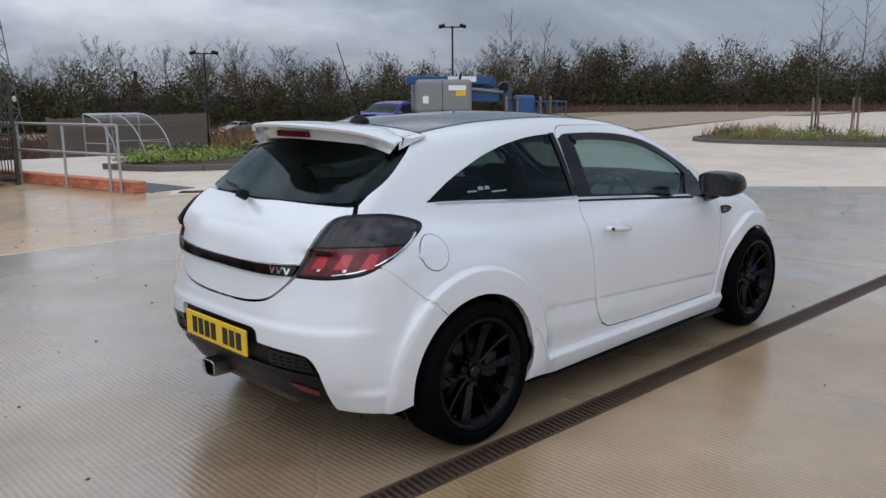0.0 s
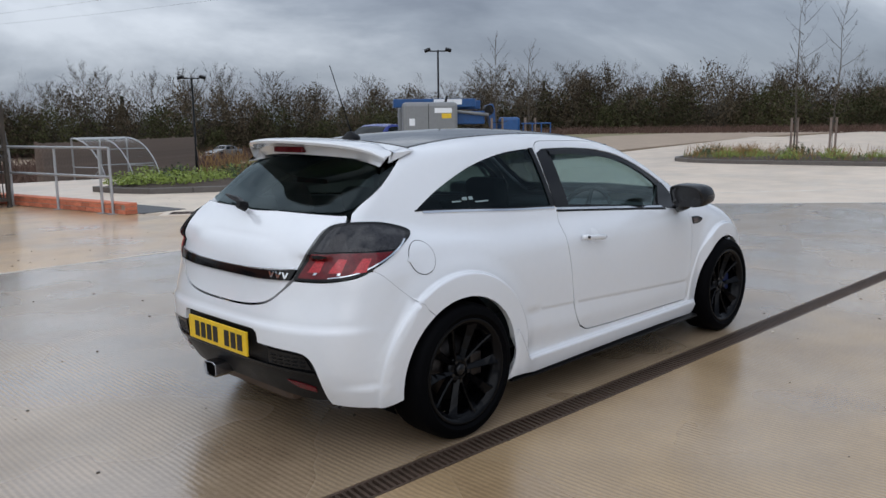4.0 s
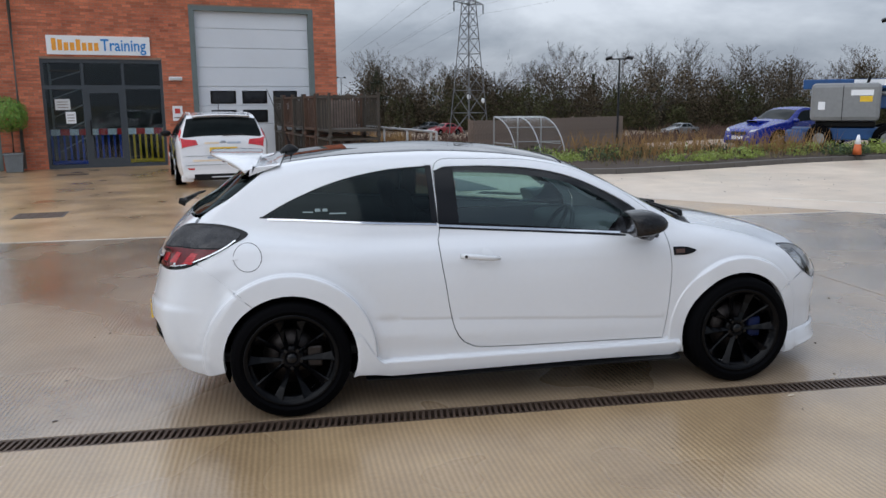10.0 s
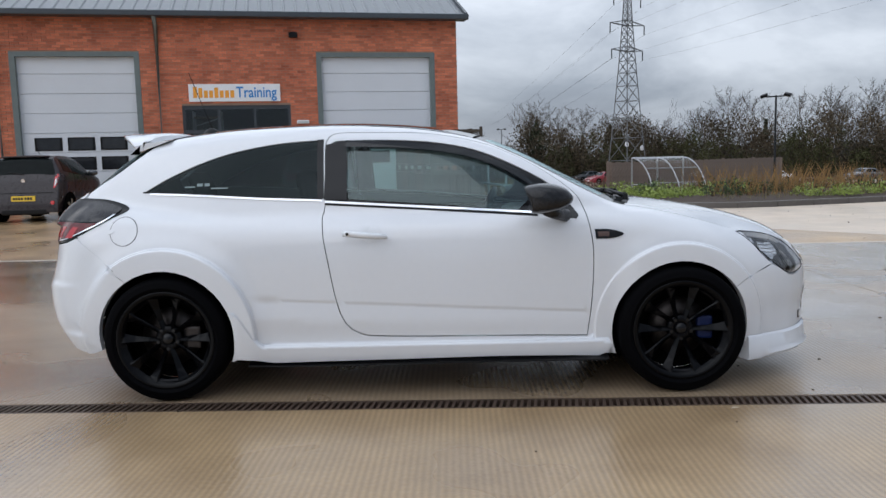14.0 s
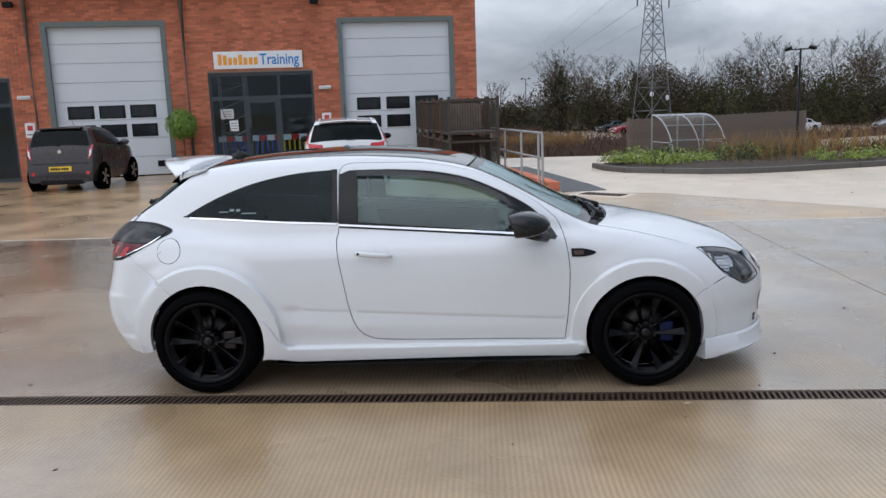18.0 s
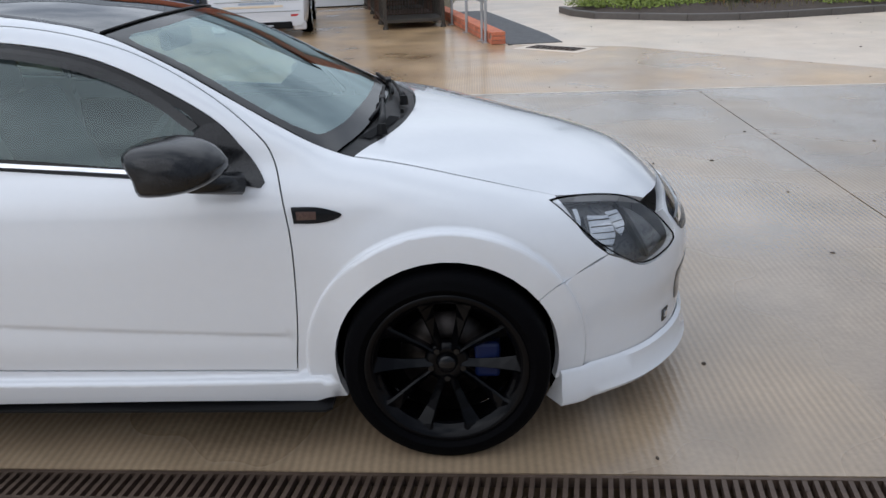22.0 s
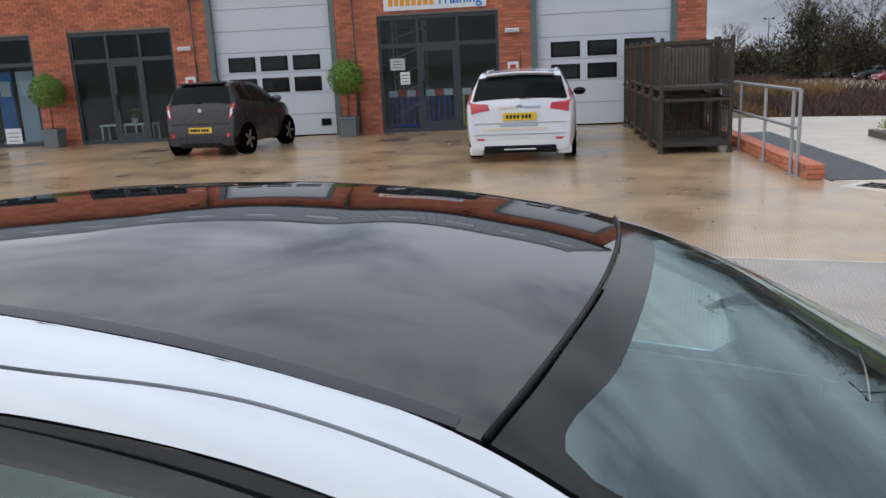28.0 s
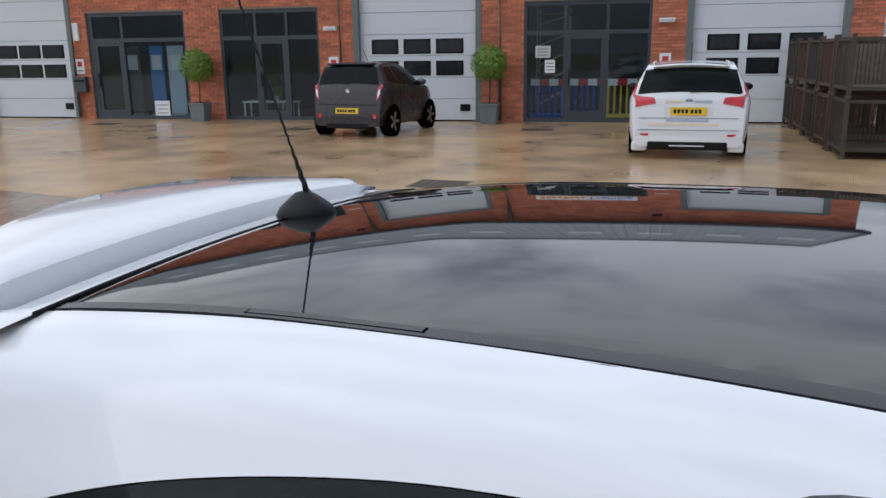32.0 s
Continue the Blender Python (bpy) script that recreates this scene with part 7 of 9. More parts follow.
def vehicle(name, label, m, paint, co, wheels, r, rim=M_WHL, category="car", group=""):
    """A parked vehicle on its wheels, with black discs for the shade in its arches."""
    v = thing(name, label, category, m, group)
    co.skin(v, "body", paint)
    for x in wheels:
        for s in (-1, 1):
            road_wheel(v, x, s * (co.half_ - 0.10), r, rim)
            part("arch_shade_disc", lathe([(r * 1.15, 0.0), (r * 1.15, 0.02), (0.01, 0.02)], 28), M_GAP, v, "", m=pose(x, s * (co.half_ - 0.012), r + 0.01) @ Matrix.Diagonal((1, s, 1, 1)))
    return v


def plate_bars(pl, x, z0, z1, lift):
    for k in range(7):
        y = 0.20 - k * 0.058 - (0.02 if k > 3 else 0)
        plate_on(pl, "plate_bar", [(x, y + 0.02, z0 + 0.02), (x, y - 0.02, z0 + 0.02), (x, y - 0.02, z1 - 0.02), (x, y + 0.02, z1 - 0.02)], M_INK, "", lift)


def mirrors(v, x, y, z, paint):
    for s in (-1, 1):
        bm = bmesh.new()
        bmesh.ops.create_uvsphere(bm, u_segments=12, v_segments=8, radius=1)
        part("door_mirror", bm, paint, v, "", True, pose(x, s * y, z) @ Matrix.Diagonal((0.09, 0.12, 0.075, 1)))


M_PALEO, M_PALEB = mat("faded_orange", (0.75, 0.62, 0.45), 0.5), mat("faded_blue", (0.36, 0.42, 0.50), 0.5)
# white estate, tail towards the yard, nose to the doors
def estate():
    co = Coach([(0.0, 0.40), (0.010, 0.52), (0.028, 0.60), (0.05, 0.80), (0.085, 0.96), (0.13, 1.04), (0.26, 1.34), (0.36, 1.44), (0.55, 1.475), (1.2, 1.50), (2.0, 1.485), (2.6, 1.40), (3.35, 1.04), (3.7, 0.96), (4.2, 0.82), (4.42, 0.66), (4.5, 0.42)], [(0.0, 0.93), (0.5, 0.96), (2.0, 0.93), (3.4, 0.90), (4.5, 0.70)], 0.905, 0.20, 0.7, 0.40)
    v = vehicle("estate_car", "white estate car with red tail lamps and yellow rear plate", pose(-1.17, 11.55, 0, 0, 0, 99.5), M_PAINT, co, (0.95, 3.58), 0.325)
    co.patch(v, "rear_window", [(0.125, -0.335), (0.125, 0.335), (0.30, 0.36), (0.30, -0.36)], M_CARGL, "dark rear window", 0.008, 14, (0,))
    co.patch(v, "windscreen", [(3.28, -0.33), (3.28, 0.33), (2.66, 0.34), (2.66, -0.34)], M_CARGL, "dark windscreen", 0.006, 10, (0,))
    co.patch(v, "side_window", [(0.42, 0.55), (1.32, 0.55), (1.32, 0.445), (0.62, 0.445)], M_CARGL, "dark side window")
    co.patch(v, "side_window", [(1.40, 0.55), (2.15, 0.55), (2.15, 0.445), (1.40, 0.445)], M_CARGL, "dark side window")
    co.patch(v, "side_window", [(2.22, 0.55), (3.10, 0.555), (2.55, 0.45), (2.22, 0.445)], M_CARGL, "dark side window")
    co.patch(v, "tail_lamp", [(0.062, 0.165), (0.055, 0.44), (0.125, 0.42), (0.086, 0.175)], M_TAIL, "red tail lamp", 0.010)
    co.patch(v, "tail_lamp_side", [(0.08, 0.50), (0.32, 0.535), (0.36, 0.515), (0.115, 0.44)], M_TAIL, "red tail lamp wrapping round the corner", 0.007)
    x = co.tail_x(0.74) - 0.004
    pl = plate_on(v, "number_plate", [(x - 0.012, 0.27, 0.68), (x - 0.012, -0.27, 0.68), (x + 0.004, -0.27, 0.80), (x + 0.004, 0.27, 0.80)], M_YELLOW, "yellow number plate", 0.012)
    plate_bars(pl, x - 0.004, 0.69, 0.79, 0.017)
    plate_on(v, "plate_recess", [(x, 0.36, 0.655), (x, -0.36, 0.655), (x + 0.015, -0.36, 0.825), (x + 0.015, 0.36, 0.825)], M_PAINT, "", 0.004)
    for s in (-1, 1):
        plate_on(v, "bumper_reflector", [(0.015, s * 0.72, 0.365), (0.005, s * 0.58, 0.365), (0.005, s * 0.58, 0.40), (0.015, s * 0.72, 0.40)][::s], M_TAIL, "small red reflector", 0.012)
        part("roof_rail", tube([(0.66, s * 0.57, 1.43), (0.78, s * 0.575, 1.468), (2.0, s * 0.585, 1.47), (2.2, s * 0.595, 1.42)], 0.012, 6), M_SIGNW, v, "", True)
        part("rear_skirt", box(0.03, 0.34, s * 0.60, s * 0.84, 0.12, 0.27, 0.035), M_PAINT, v)
    part("lower_trim", box(-0.012, 0.20, -0.60, 0.60, 0.15, 0.285, 0.03), M_TRIM, v, "black lower bumper")
    part("diffuser_edge", box(-0.018, 0.06, -0.26, 0.26, 0.205, 0.225, 0.006), M_DOORGREY, v)
    for y0, y1, z, col in ((0.36, 0.08, 0.885, M_PALEO), (-0.08, -0.34, 0.885, M_PALEB), (0.60, -0.45, 0.545, M_PALEO), (0.32, -0.30, 0.60, M_PALEB)):
        xx = co.tail_x(z) - 0.004
        plate_on(v, "lettering_bar", [(xx, y0, z - 0.018), (xx, y1, z - 0.018), (xx + 0.006, y1, z + 0.018), (xx + 0.006, y0, z + 0.018)], col, "bar of faded lettering", 0.006)
    for z in (0.455, 0.635):
        xx = co.tail_x(z)
        plate_on(v, "shut_line", [(xx, 0.74, z), (xx, -0.74, z), (xx, -0.74, z + 0.006), (xx, 0.74, z + 0.006)], M_JAMB, "", 0.008)
    rows = []
    for y in np.linspace(-0.56, 0.56, 15):
        u = abs(y) / 0.56
        rows.append([(xx, y, zz - 0.03 * u * u) for xx, zz in ((0.46, 1.47), (0.26, 1.455), (0.215, 1.44), (0.22, 1.425), (0.40, 1.40))])
    part("spoiler", loft(rows), M_PAINT, v, "white tailgate spoiler", True)
    part("badge", rod((0.082, 0.0, 0.90), (0.062, 0.0, 0.895), 0.035, seg=16), M_PALEB, v, m=Matrix.Diagonal((1, 1.7, 1, 1)))
    part("rear_wiper", rod((0.11, 0.0, 1.035), (0.125, -0.40, 1.05), 0.012), M_TRIM, v)
    part("aerial", rod((0.75, 0, 1.48), (0.55, 0, 1.78), 0.006), M_TRIM, v)
    mirrors(v, 2.85, 1.0, 1.0, M_TRIM)


estate()


def city_car():
    paint = mat("brown_grey_paint", (0.026, 0.020, 0.022), 0.30, coat=0.3, vary=0.05, spec=0.35)
    co = Coach([(0.0, 0.36), (0.008, 0.50), (0.03, 0.62), (0.055, 0.80), (0.09, 0.98), (0.125, 1.07), (0.235, 1.40), (0.32, 1.47), (0.6, 1.505), (1.0, 1.50), (1.42, 1.44), (2.15, 1.05), (2.5, 0.93), (2.82, 0.76), (2.95, 0.58), (2.99, 0.36)], [(0.0, 0.96), (0.5, 1.01), (1.4, 0.98), (2.3, 0.92), (3.0, 0.7)], 0.835, 0.22, 0.75, 0.42)
    v = vehicle("city_car", "small brown-grey city car with dusty silver wheels", pose(-8.12, 12.72, 0, 0, 0, 95), paint, co, (0.48, 2.46), 0.30, mat("dusty_alloy", (0.26, 0.22, 0.17), 0.6, metal=0.5))
    co.patch(v, "rear_window", [(0.128, -0.315), (0.128, 0.315), (0.262, 0.36), (0.262, -0.36)], M_CARGL, "dark rear window", 0.008, 14, (0,))
    co.patch(v, "windscreen", [(2.10, -0.33), (2.10, 0.33), (1.50, 0.34), (1.50, -0.34)], M_CARGL, "dark windscreen", 0.006, 10, (0,))
    co.patch(v, "side_window", [(0.36, 0.53), (0.80, 0.55), (0.70, 0.445), (0.46, 0.445)], M_CARGL, "dark rear side window")
    co.patch(v, "side_window", [(0.88, 0.555), (1.98, 0.555), (1.42, 0.445), (0.78, 0.445)], M_CARGL, "dark door window")
    co.patch(v, "tail_lamp", [(0.052, 0.29), (0.075, 0.53), (0.16, 0.49), (0.122, 0.31)], M_TAIL, "red tail lamp", 0.012)
    co.patch(v, "lamp_clear", [(0.060, 0.31), (0.080, 0.50), (0.105, 0.46), (0.088, 0.32)], M_SIGNW, "clear lower lens", 0.016)
    co.patch(v, "door_gap", [(0.84, 0.92), (0.852, 0.92), (0.825, 0.56), (0.813, 0.56)], M_GAP, "", 0.003)
    co.patch(v, "door_gap", [(2.02, 0.92), (2.03, 0.92), (2.03, 0.58), (2.02, 0.58)], M_GAP, "", 0.003)
    co.patch(v, "door_handle", [(0.95, 0.615), (1.12, 0.612), (1.12, 0.598), (0.95, 0.601)], paint, "", 0.03)
    x = co.tail_x(0.55)
    pl = plate_on(v, "number_plate", [(x - 0.008, 0.26, 0.475), (x - 0.008, -0.26, 0.475), (x + 0.006, -0.26, 0.59), (x + 0.006, 0.26, 0.59)], M_YELLOW, "yellow number plate", 0.012)
    plate_bars(pl, x - 0.003, 0.485, 0.58, 0.019)
    for s in (-1, 1):
        part("bumper_reflector", rod((0.03, s * 0.63, 0.43), (-0.004, s * 0.625, 0.43), 0.045, seg=14), M_TAIL, v, "round red reflector")
    part("lower_trim", box(-0.006, 0.14, -0.50, 0.50, 0.17, 0.30, 0.03), M_TRIM, v, "black lower bumper")
    xx = co.tail_x(0.62)
    plate_on(v, "shut_line", [(xx, 0.66, 0.655), (xx, -0.66, 0.655), (xx, -0.66, 0.661), (xx, 0.66, 0.661)], M_GAP, "", 0.010)
    xx = co.tail_x(0.93)
    part("badge", rod((xx + 0.01, 0, 0.93), (xx - 0.014, 0, 0.925), 0.045, seg=16), M_CHROME, v, "round chrome badge")
    part("rear_wiper", rod((0.10, 0.0, 1.08), (0.125, 0.32, 1.11), 0.012), M_TRIM, v)
    part("roof_spoiler", box(0.20, 0.40, -0.50, 0.50, 1.452, 1.482, 0.012), paint, v)
    part("aerial", rod((0.95, -0.05, 1.49), (0.75, -0.05, 1.76), 0.006), M_TRIM, v)
    mirrors(v, 1.82, 0.90, 1.06, M_CDARK)


M_CWHITE, M_CGREY, M_CRED, M_CDARK = mat("car_white", (0.7, 0.7, 0.7), 0.3, coat=1.0, vary=0.03), mat("car_grey", (0.16, 0.165, 0.17), 0.3, coat=1.0, vary=0.05), mat("car_red", (0.30, 0.015, 0.03), 0.3, coat=1.0, vary=0.05), mat("car_dark", (0.03, 0.035, 0.04), 0.3, coat=1.0, vary=0.05)
city_car()


def saloon(name, label, m, paint, scoop=False, group="", rim=M_WHL):
    co = Coach([(0.0, 0.40), (0.012, 0.60), (0.035, 0.80), (0.08, 0.92), (0.35, 0.955), (0.72, 0.975), (1.2, 1.31), (1.5, 1.40), (2.1, 1.42), (2.45, 1.35), (3.08, 0.99), (3.6, 0.89), (4.1, 0.76), (4.32, 0.64), (4.40, 0.40)], [(0.0, 0.86), (1.0, 0.92), (3.0, 0.88), (4.4, 0.66)], 0.865, 0.20, 0.75, 0.4)
    v = vehicle(name, label, m, paint, co, (0.85, 3.42), 0.32, rim, group=group)
    co.patch(v, "windscreen", [(3.02, -0.33), (3.02, 0.33), (2.50, 0.345), (2.50, -0.345)], M_CARGL, "dark windscreen", 0.006, 8, (0,))
    co.patch(v, "rear_window", [(0.80, -0.33), (0.80, 0.33), (1.18, 0.345), (1.18, -0.345)], M_CARGL, "dark rear window", 0.006, 8, (0,))
    co.patch(v, "side_window", [(0.98, 0.55), (1.76, 0.55), (1.76, 0.445), (1.30, 0.45)], M_CARGL, "dark side window", n=5)
    co.patch(v, "side_window", [(1.84, 0.55), (2.88, 0.555), (2.36, 0.45), (1.84, 0.445)], M_CARGL, "dark side window", n=5)
    co.patch(v, "headlamp", [(4.335, 0.20), (4.25, 0.52), (4.10, 0.50), (4.27, 0.22)], M_SKYL, "pale headlamp", 0.008, 5)
    co.patch(v, "tail_lamp", [(0.022, 0.24), (0.03, 0.48), (0.10, 0.46), (0.06, 0.26)], M_TAIL, "red tail lamp", 0.008, 5)
    plate_on(v, "grille", [(4.37, -0.34, 0.50), (4.37, 0.34, 0.50), (4.345, 0.34, 0.60), (4.345, -0.34, 0.60)], M_TRIM, "black grille", 0.016)
    plate_on(v, "number_plate", [(4.395, -0.26, 0.36), (4.395, 0.26, 0.36), (4.385, 0.26, 0.46), (4.385, -0.26, 0.46)], M_SIGNW, "white number plate", 0.02)
    part("lower_intake", box(4.20, 4.405, -0.55, 0.55, 0.20, 0.32, 0.02), M_TRIM, v)
    mirrors(v, 2.80, 0.93, 0.97, paint)
    if scoop:
        for y in (-0.46, 0.46):
            part("fog_lamp", rod((4.30, y, 0.40), (4.385, y, 0.40), 0.075, seg=16), M_SKYL, v, "round fog lamp")
        bm = box(3.30, 3.80, -0.28, 0.28, 0.86, 0.975, 0.03)
        for q in bm.verts:
            q.co.z -= max(0, 3.5 - q.co.x) * 0.10
        part("bonnet_scoop", bm, paint, v, "bonnet air scoop")
        # black plate on the solid scoop stands for its shaded opening
        part("scoop_mouth_shade", box(3.79, 3.806, -0.23, 0.23, 0.895, 0.955), M_GAP, v)
        part("rear_spoiler", box(0.05, 0.28, -0.62, 0.62, 1.14, 1.17, 0.012), paint, v, "blue boot spoiler")
        for y in (-0.5, 0.5):
            part("spoiler_stay", box(0.10, 0.22, y - 0.02, y + 0.02, 0.92, 1.15), paint, v)
    return v


M_CBLUE = mat("bright_blue_paint", (0.007, 0.020, 0.22), 0.25, coat=0.4, vary=0.05)
saloon("saloon_car", "bright blue saloon car with bonnet scoop beside the lift", pose(19.39, 20.34, 0.0, 0, 0, 190), M_CBLUE, True)


def far_car(x, y, rot, paint, label, name="parked_car"):
    return saloon(name, label, pose(x, y, lie(x, y) - 0.24 if y > 26 else 0.0, 0, 0, rot), paint, group="cars in the far car park")


far_car(18.3, 106.0, 200, M_CWHITE, "white hatchback parked far off")
far_car(20.3, 97.0, 205, M_CDARK, "dark car parked far off")
far_car(21.0, 90.0, 205, M_CRED, "dark red car parked far off")
far_car(24.6, 72.0, 235, M_CGREY, "grey car parked behind the fence")
far_car(10.5, 116.0, 190, M_CGREY, "grey car parked far off under trees")
far_car(16.5, 128.0, 190, M_CWHITE, "pale car parked far off")
far_car(46.0, 78.8, 195, M_CGREY, "grey hatchback parked beyond the shrubs")
far_car(37.0, 80.5, 200, M_CWHITE, "white car parked beyond the shrubs")
saloon("off_roader", "dark red off-road car parked by the far hedge", pose(-32.0, 20.2, 0.0, 0, 0, 176) @ Matrix.Diagonal((1, 1.08, 1.18, 1)), mat("deep_red_paint", (0.22, 0.01, 0.02), 0.3, coat=1.0, vary=0.05))

# ---- boom lift ----
lift = thing("boom_lift", "blue and grey articulated boom lift on four wheels", "boom lift", pose(17.47, 17.32, 0.02, 0, 0, -36) @ Matrix.Diagonal((0.84, 0.86, 0.93, 1)))
M_LBLUE, M_LGREY = mat("lift_blue", (0.008, 0.065, 0.20), 0.45, vary=0.2), mat("lift_grey", (0.21, 0.215, 0.215), 0.5, vary=0.1)
part("chassis", box(-1.9, 1.6, -0.75, 0.75, 0.42, 0.82, 0.05), M_LBLUE, lift, "blue chassis")
part("axle_box", box(-2.1, -1.5, -0.95, 0.95, 0.35, 0.72, 0.04), M_LBLUE, lift)
for x in (-0.95, 1.25):
    for s in (-1, 1):
        w_ = part("wheel", lathe([(0.2, -0.14), (0.42, -0.15), (0.47, -0.10), (0.47, 0.10), (0.42, 0.15), (0.2, 0.14)], 26), M_TYRE, lift, "chunky black tyre", True, pose(x, s * 0.95, 0.47))
        part("rim", lathe([(0.001, s * 0.10), (0.12, s * 0.13), (0.24, s * 0.12), (0.27, s * 0.15)], 18), M_LGREY, w_)
part("turret", box(-1.1, 0.9, -0.6, 0.6, 0.82, 1.05, 0.05), M_TRIM, lift)
cowl_ = part("engine_cowl", box(-1.30, 0.98, -1.12, -0.45, 1.05, 2.28, 0.14), M_LGREY, lift, "grey engine cowl")
part("cowl", box(-1.30, 0.98, 0.45, 1.12, 1.05, 2.2, 0.14), M_LGREY, lift, "grey engine cowl")
part("cowl_line", box(-0.26, -0.24, -1.125, -1.11, 1.10, 2.2), M_GAP, cowl_)
part("cowl_label", box(-1.05, -0.82, -1.13, -1.115, 1.42, 1.68), M_SIGNW, cowl_, "white safety label")
part("cowl_label", box(0.0, 0.72, -1.13, -1.115, 1.88, 2.06), M_SIGNW, cowl_, "white warning label")
part("cowl_label", box(0.30, 0.70, -1.13, -1.115, 1.68, 1.86), M_PYEL, cowl_, "yellow warning label")
part("tower_boom", box(-1.6, 1.9, -0.30, 0.10, 2.10, 2.42, 0.03), M_LBLUE, lift, "blue folded boom")
part("upper_boom", box(-1.2, 2.2, 0.12, 0.40, 2.02, 2.36, 0.03), M_LBLUE, lift, "blue folded boom")
part("boom_label", box(0.1, 1.3, -0.312, -0.298, 2.20, 2.40), M_SIGNW, lift)
part("ram", rod((0.9, -0.40, 1.95), (2.45, -0.30, 1.80), 0.06), M_LGREY, lift, "steel hydraulic ram", True)
part("link_arm", box(1.0, 2.3, -0.25, 0.25, 1.45, 1.95, 0.03), M_LBLUE, lift)
part("jib_knuckle", rod((2.50, -0.25, 1.98), (2.50, 0.25, 1.98), 0.20, seg=14), M_TRIM, lift)
bm = bmesh.new()
add_box(bm, -0.16, 0.16, -0.2, 0.2, -1.5, 0.2, 0.03)
part("jib", bm, M_LBLUE, lift, "blue jib arm", m=pose(2.58, 0, 2.0, 0, -14, 0))
bm = bmesh.new()
add_box(bm, 2.95, 3.80, -0.55, 0.15, 0.55, 1.70, 0.12)
part("platform_bulkhead", bm, M_LBLUE, lift, "blue platform cover")
for x in (3.9, 4.3, 4.7, 5.1):
    part("cage_post", rod((x, -0.6, 0.35), (x, -0.6, 1.45), 0.025), M_LBLUE, lift)
for z in (0.40, 0.9, 1.45):
    part("cage_rail", rod((3.8, -0.6, z), (5.1, -0.6, z), 0.025), M_LBLUE, lift)
    part("cage_rail", rod((5.1, -0.6, z), (5.1, 0.6, z), 0.025), M_LBLUE, lift)
part("cage_floor", box(3.7, 5.1, -0.6, 0.6, 0.30, 0.36), M_LGREY, lift)
part("exhaust_stub", rod((0.5, -0.7, 2.2), (0.6, -0.7, 2.5), 0.05), M_TRIM, lift)

cone = thing("traffic_cone", "orange and white traffic cone on the kerb", "cone", pose(15.5, 14.32, 0.12) @ Matrix.Scale(0.76, 4))
part("cone_base", box(-0.2, 0.2, -0.2, 0.2, 0.0, 0.04, 0.01), M_TRIM, cone)
part("cone_lower", rod((0, 0, 0.04), (0, 0, 0.42), 0.16, 0.11, 18), mat("cone_orange", (0.55, 0.12, 0.03), 0.5), cone, "orange lower cone", True)
part("cone_sleeve", rod((0, 0, 0.42), (0, 0, 0.76), 0.112, 0.04, 18), M_SIGNW, cone, "white reflective sleeve", True)

# ---- stacked stillages beside the building ----
def stillage(m, rust, full, group="stacked stillages"):
    st = thing("stillage", "rusty brown steel stillage stacked beside the building", "stillage", m, group)
    W_, D_, H_ = 1.16, 1.12, 0.90
    frame_m = M_RUST if rust else M_RACK
    for x in (0.03, W_ - 0.03):
        for y in (0.03, D_ - 0.03):
            part("post", box(x - 0.03, x + 0.03, y - 0.03, y + 0.03, 0.0, H_ + 0.05, 0.004), frame_m, st)
            part("foot", rod((x, y, 0.0), (x, y, 0.05), 0.06, 0.045, 8), frame_m, st)
    for z in (0.14, H_ - 0.03):
        for y in (0.03, D_ - 0.03):
            part("rail", box(0.03, W_ - 0.03, y - 0.022, y + 0.022, z - 0.025, z + 0.025), frame_m, st)
        for x in (0.03, W_ - 0.03):
            part("rail", box(x - 0.022, x + 0.022, 0.03, D_ - 0.03, z - 0.025, z + 0.025), frame_m, st)
    part("base", box(0.03, W_ - 0.03, 0.03, D_ - 0.03, 0.15, 0.17), frame_m, st)
    for k in range(17):
        x = 0.08 + k * (W_ - 0.16) / 16
        part("bar", box(x - 0.006, x + 0.006, D_ - 0.04, D_ - 0.025, 0.16, H_ - 0.04), frame_m, st)
    for k in range(9):
        y = 0.1 + k * (D_ - 0.2) / 8
        for x in (0.03, W_ - 0.03):
            part("bar", box(x - 0.008, x + 0.008, y - 0.008, y + 0.008, 0.16, H_ - 0.04), frame_m, st)
    if full:
        for k in (1, 3):
            y = 0.15 + 0.2 * k
            part("board", box(0.08, W_ - 0.08, y - 0.012, y + 0.012, 0.17, 0.80 - 0.03 * (k % 3)), M_FENCE, st, "dark timber board")
    return st


RK = Matrix.Translation((0.98, 12.42, 0)) @ Matrix.Rotation(radians(11), 4, "Z")
proto = [stillage(RK, False, False), stillage(RK @ pose(0, 0, 0.92), False, False)]
alt = [stillage(RK @ pose(0, 1.3, 0), True, False), stillage(RK @ pose(0, 1.3, 0.92), True, True)]
for k in range(2, 5):
    src_ = (proto, alt)[k % 2]
    for j in (0, 1):
        copy_thing(src_[j], RK @ pose(0.02 * (k % 2), 1.3 * k, 0.92 * j))

# ---- low brick wall, ramp and handrail ----
lw = thing("low_wall", "low red brick retaining wall beside the ramp", "wall", pose(3.05, 9.68, 0, 0, 0, 11.5))
part("core", box(-0.10, 0.10, 0.01, 8.0, 0, 0.178), M_MORTAR, lw)
bme = None
for c in range(2):
    for k in range(35):
        for x0 in (-0.112, 0.098):
            y0 = 0.0 + k * 0.225 - (0.11 if c else 0)
            if y0 < -0.01:
                continue
            if bme is None:
                o = part("brick", box(0, 0.014, 0, 0.215, 0, 0.065, 0.003), M_BRK1, lw)
                bme = o.data
            else:
                o = new("brick", bme)
                o.parent = lw
            o.location = (x0, y0, 0.012 + c * 0.077)
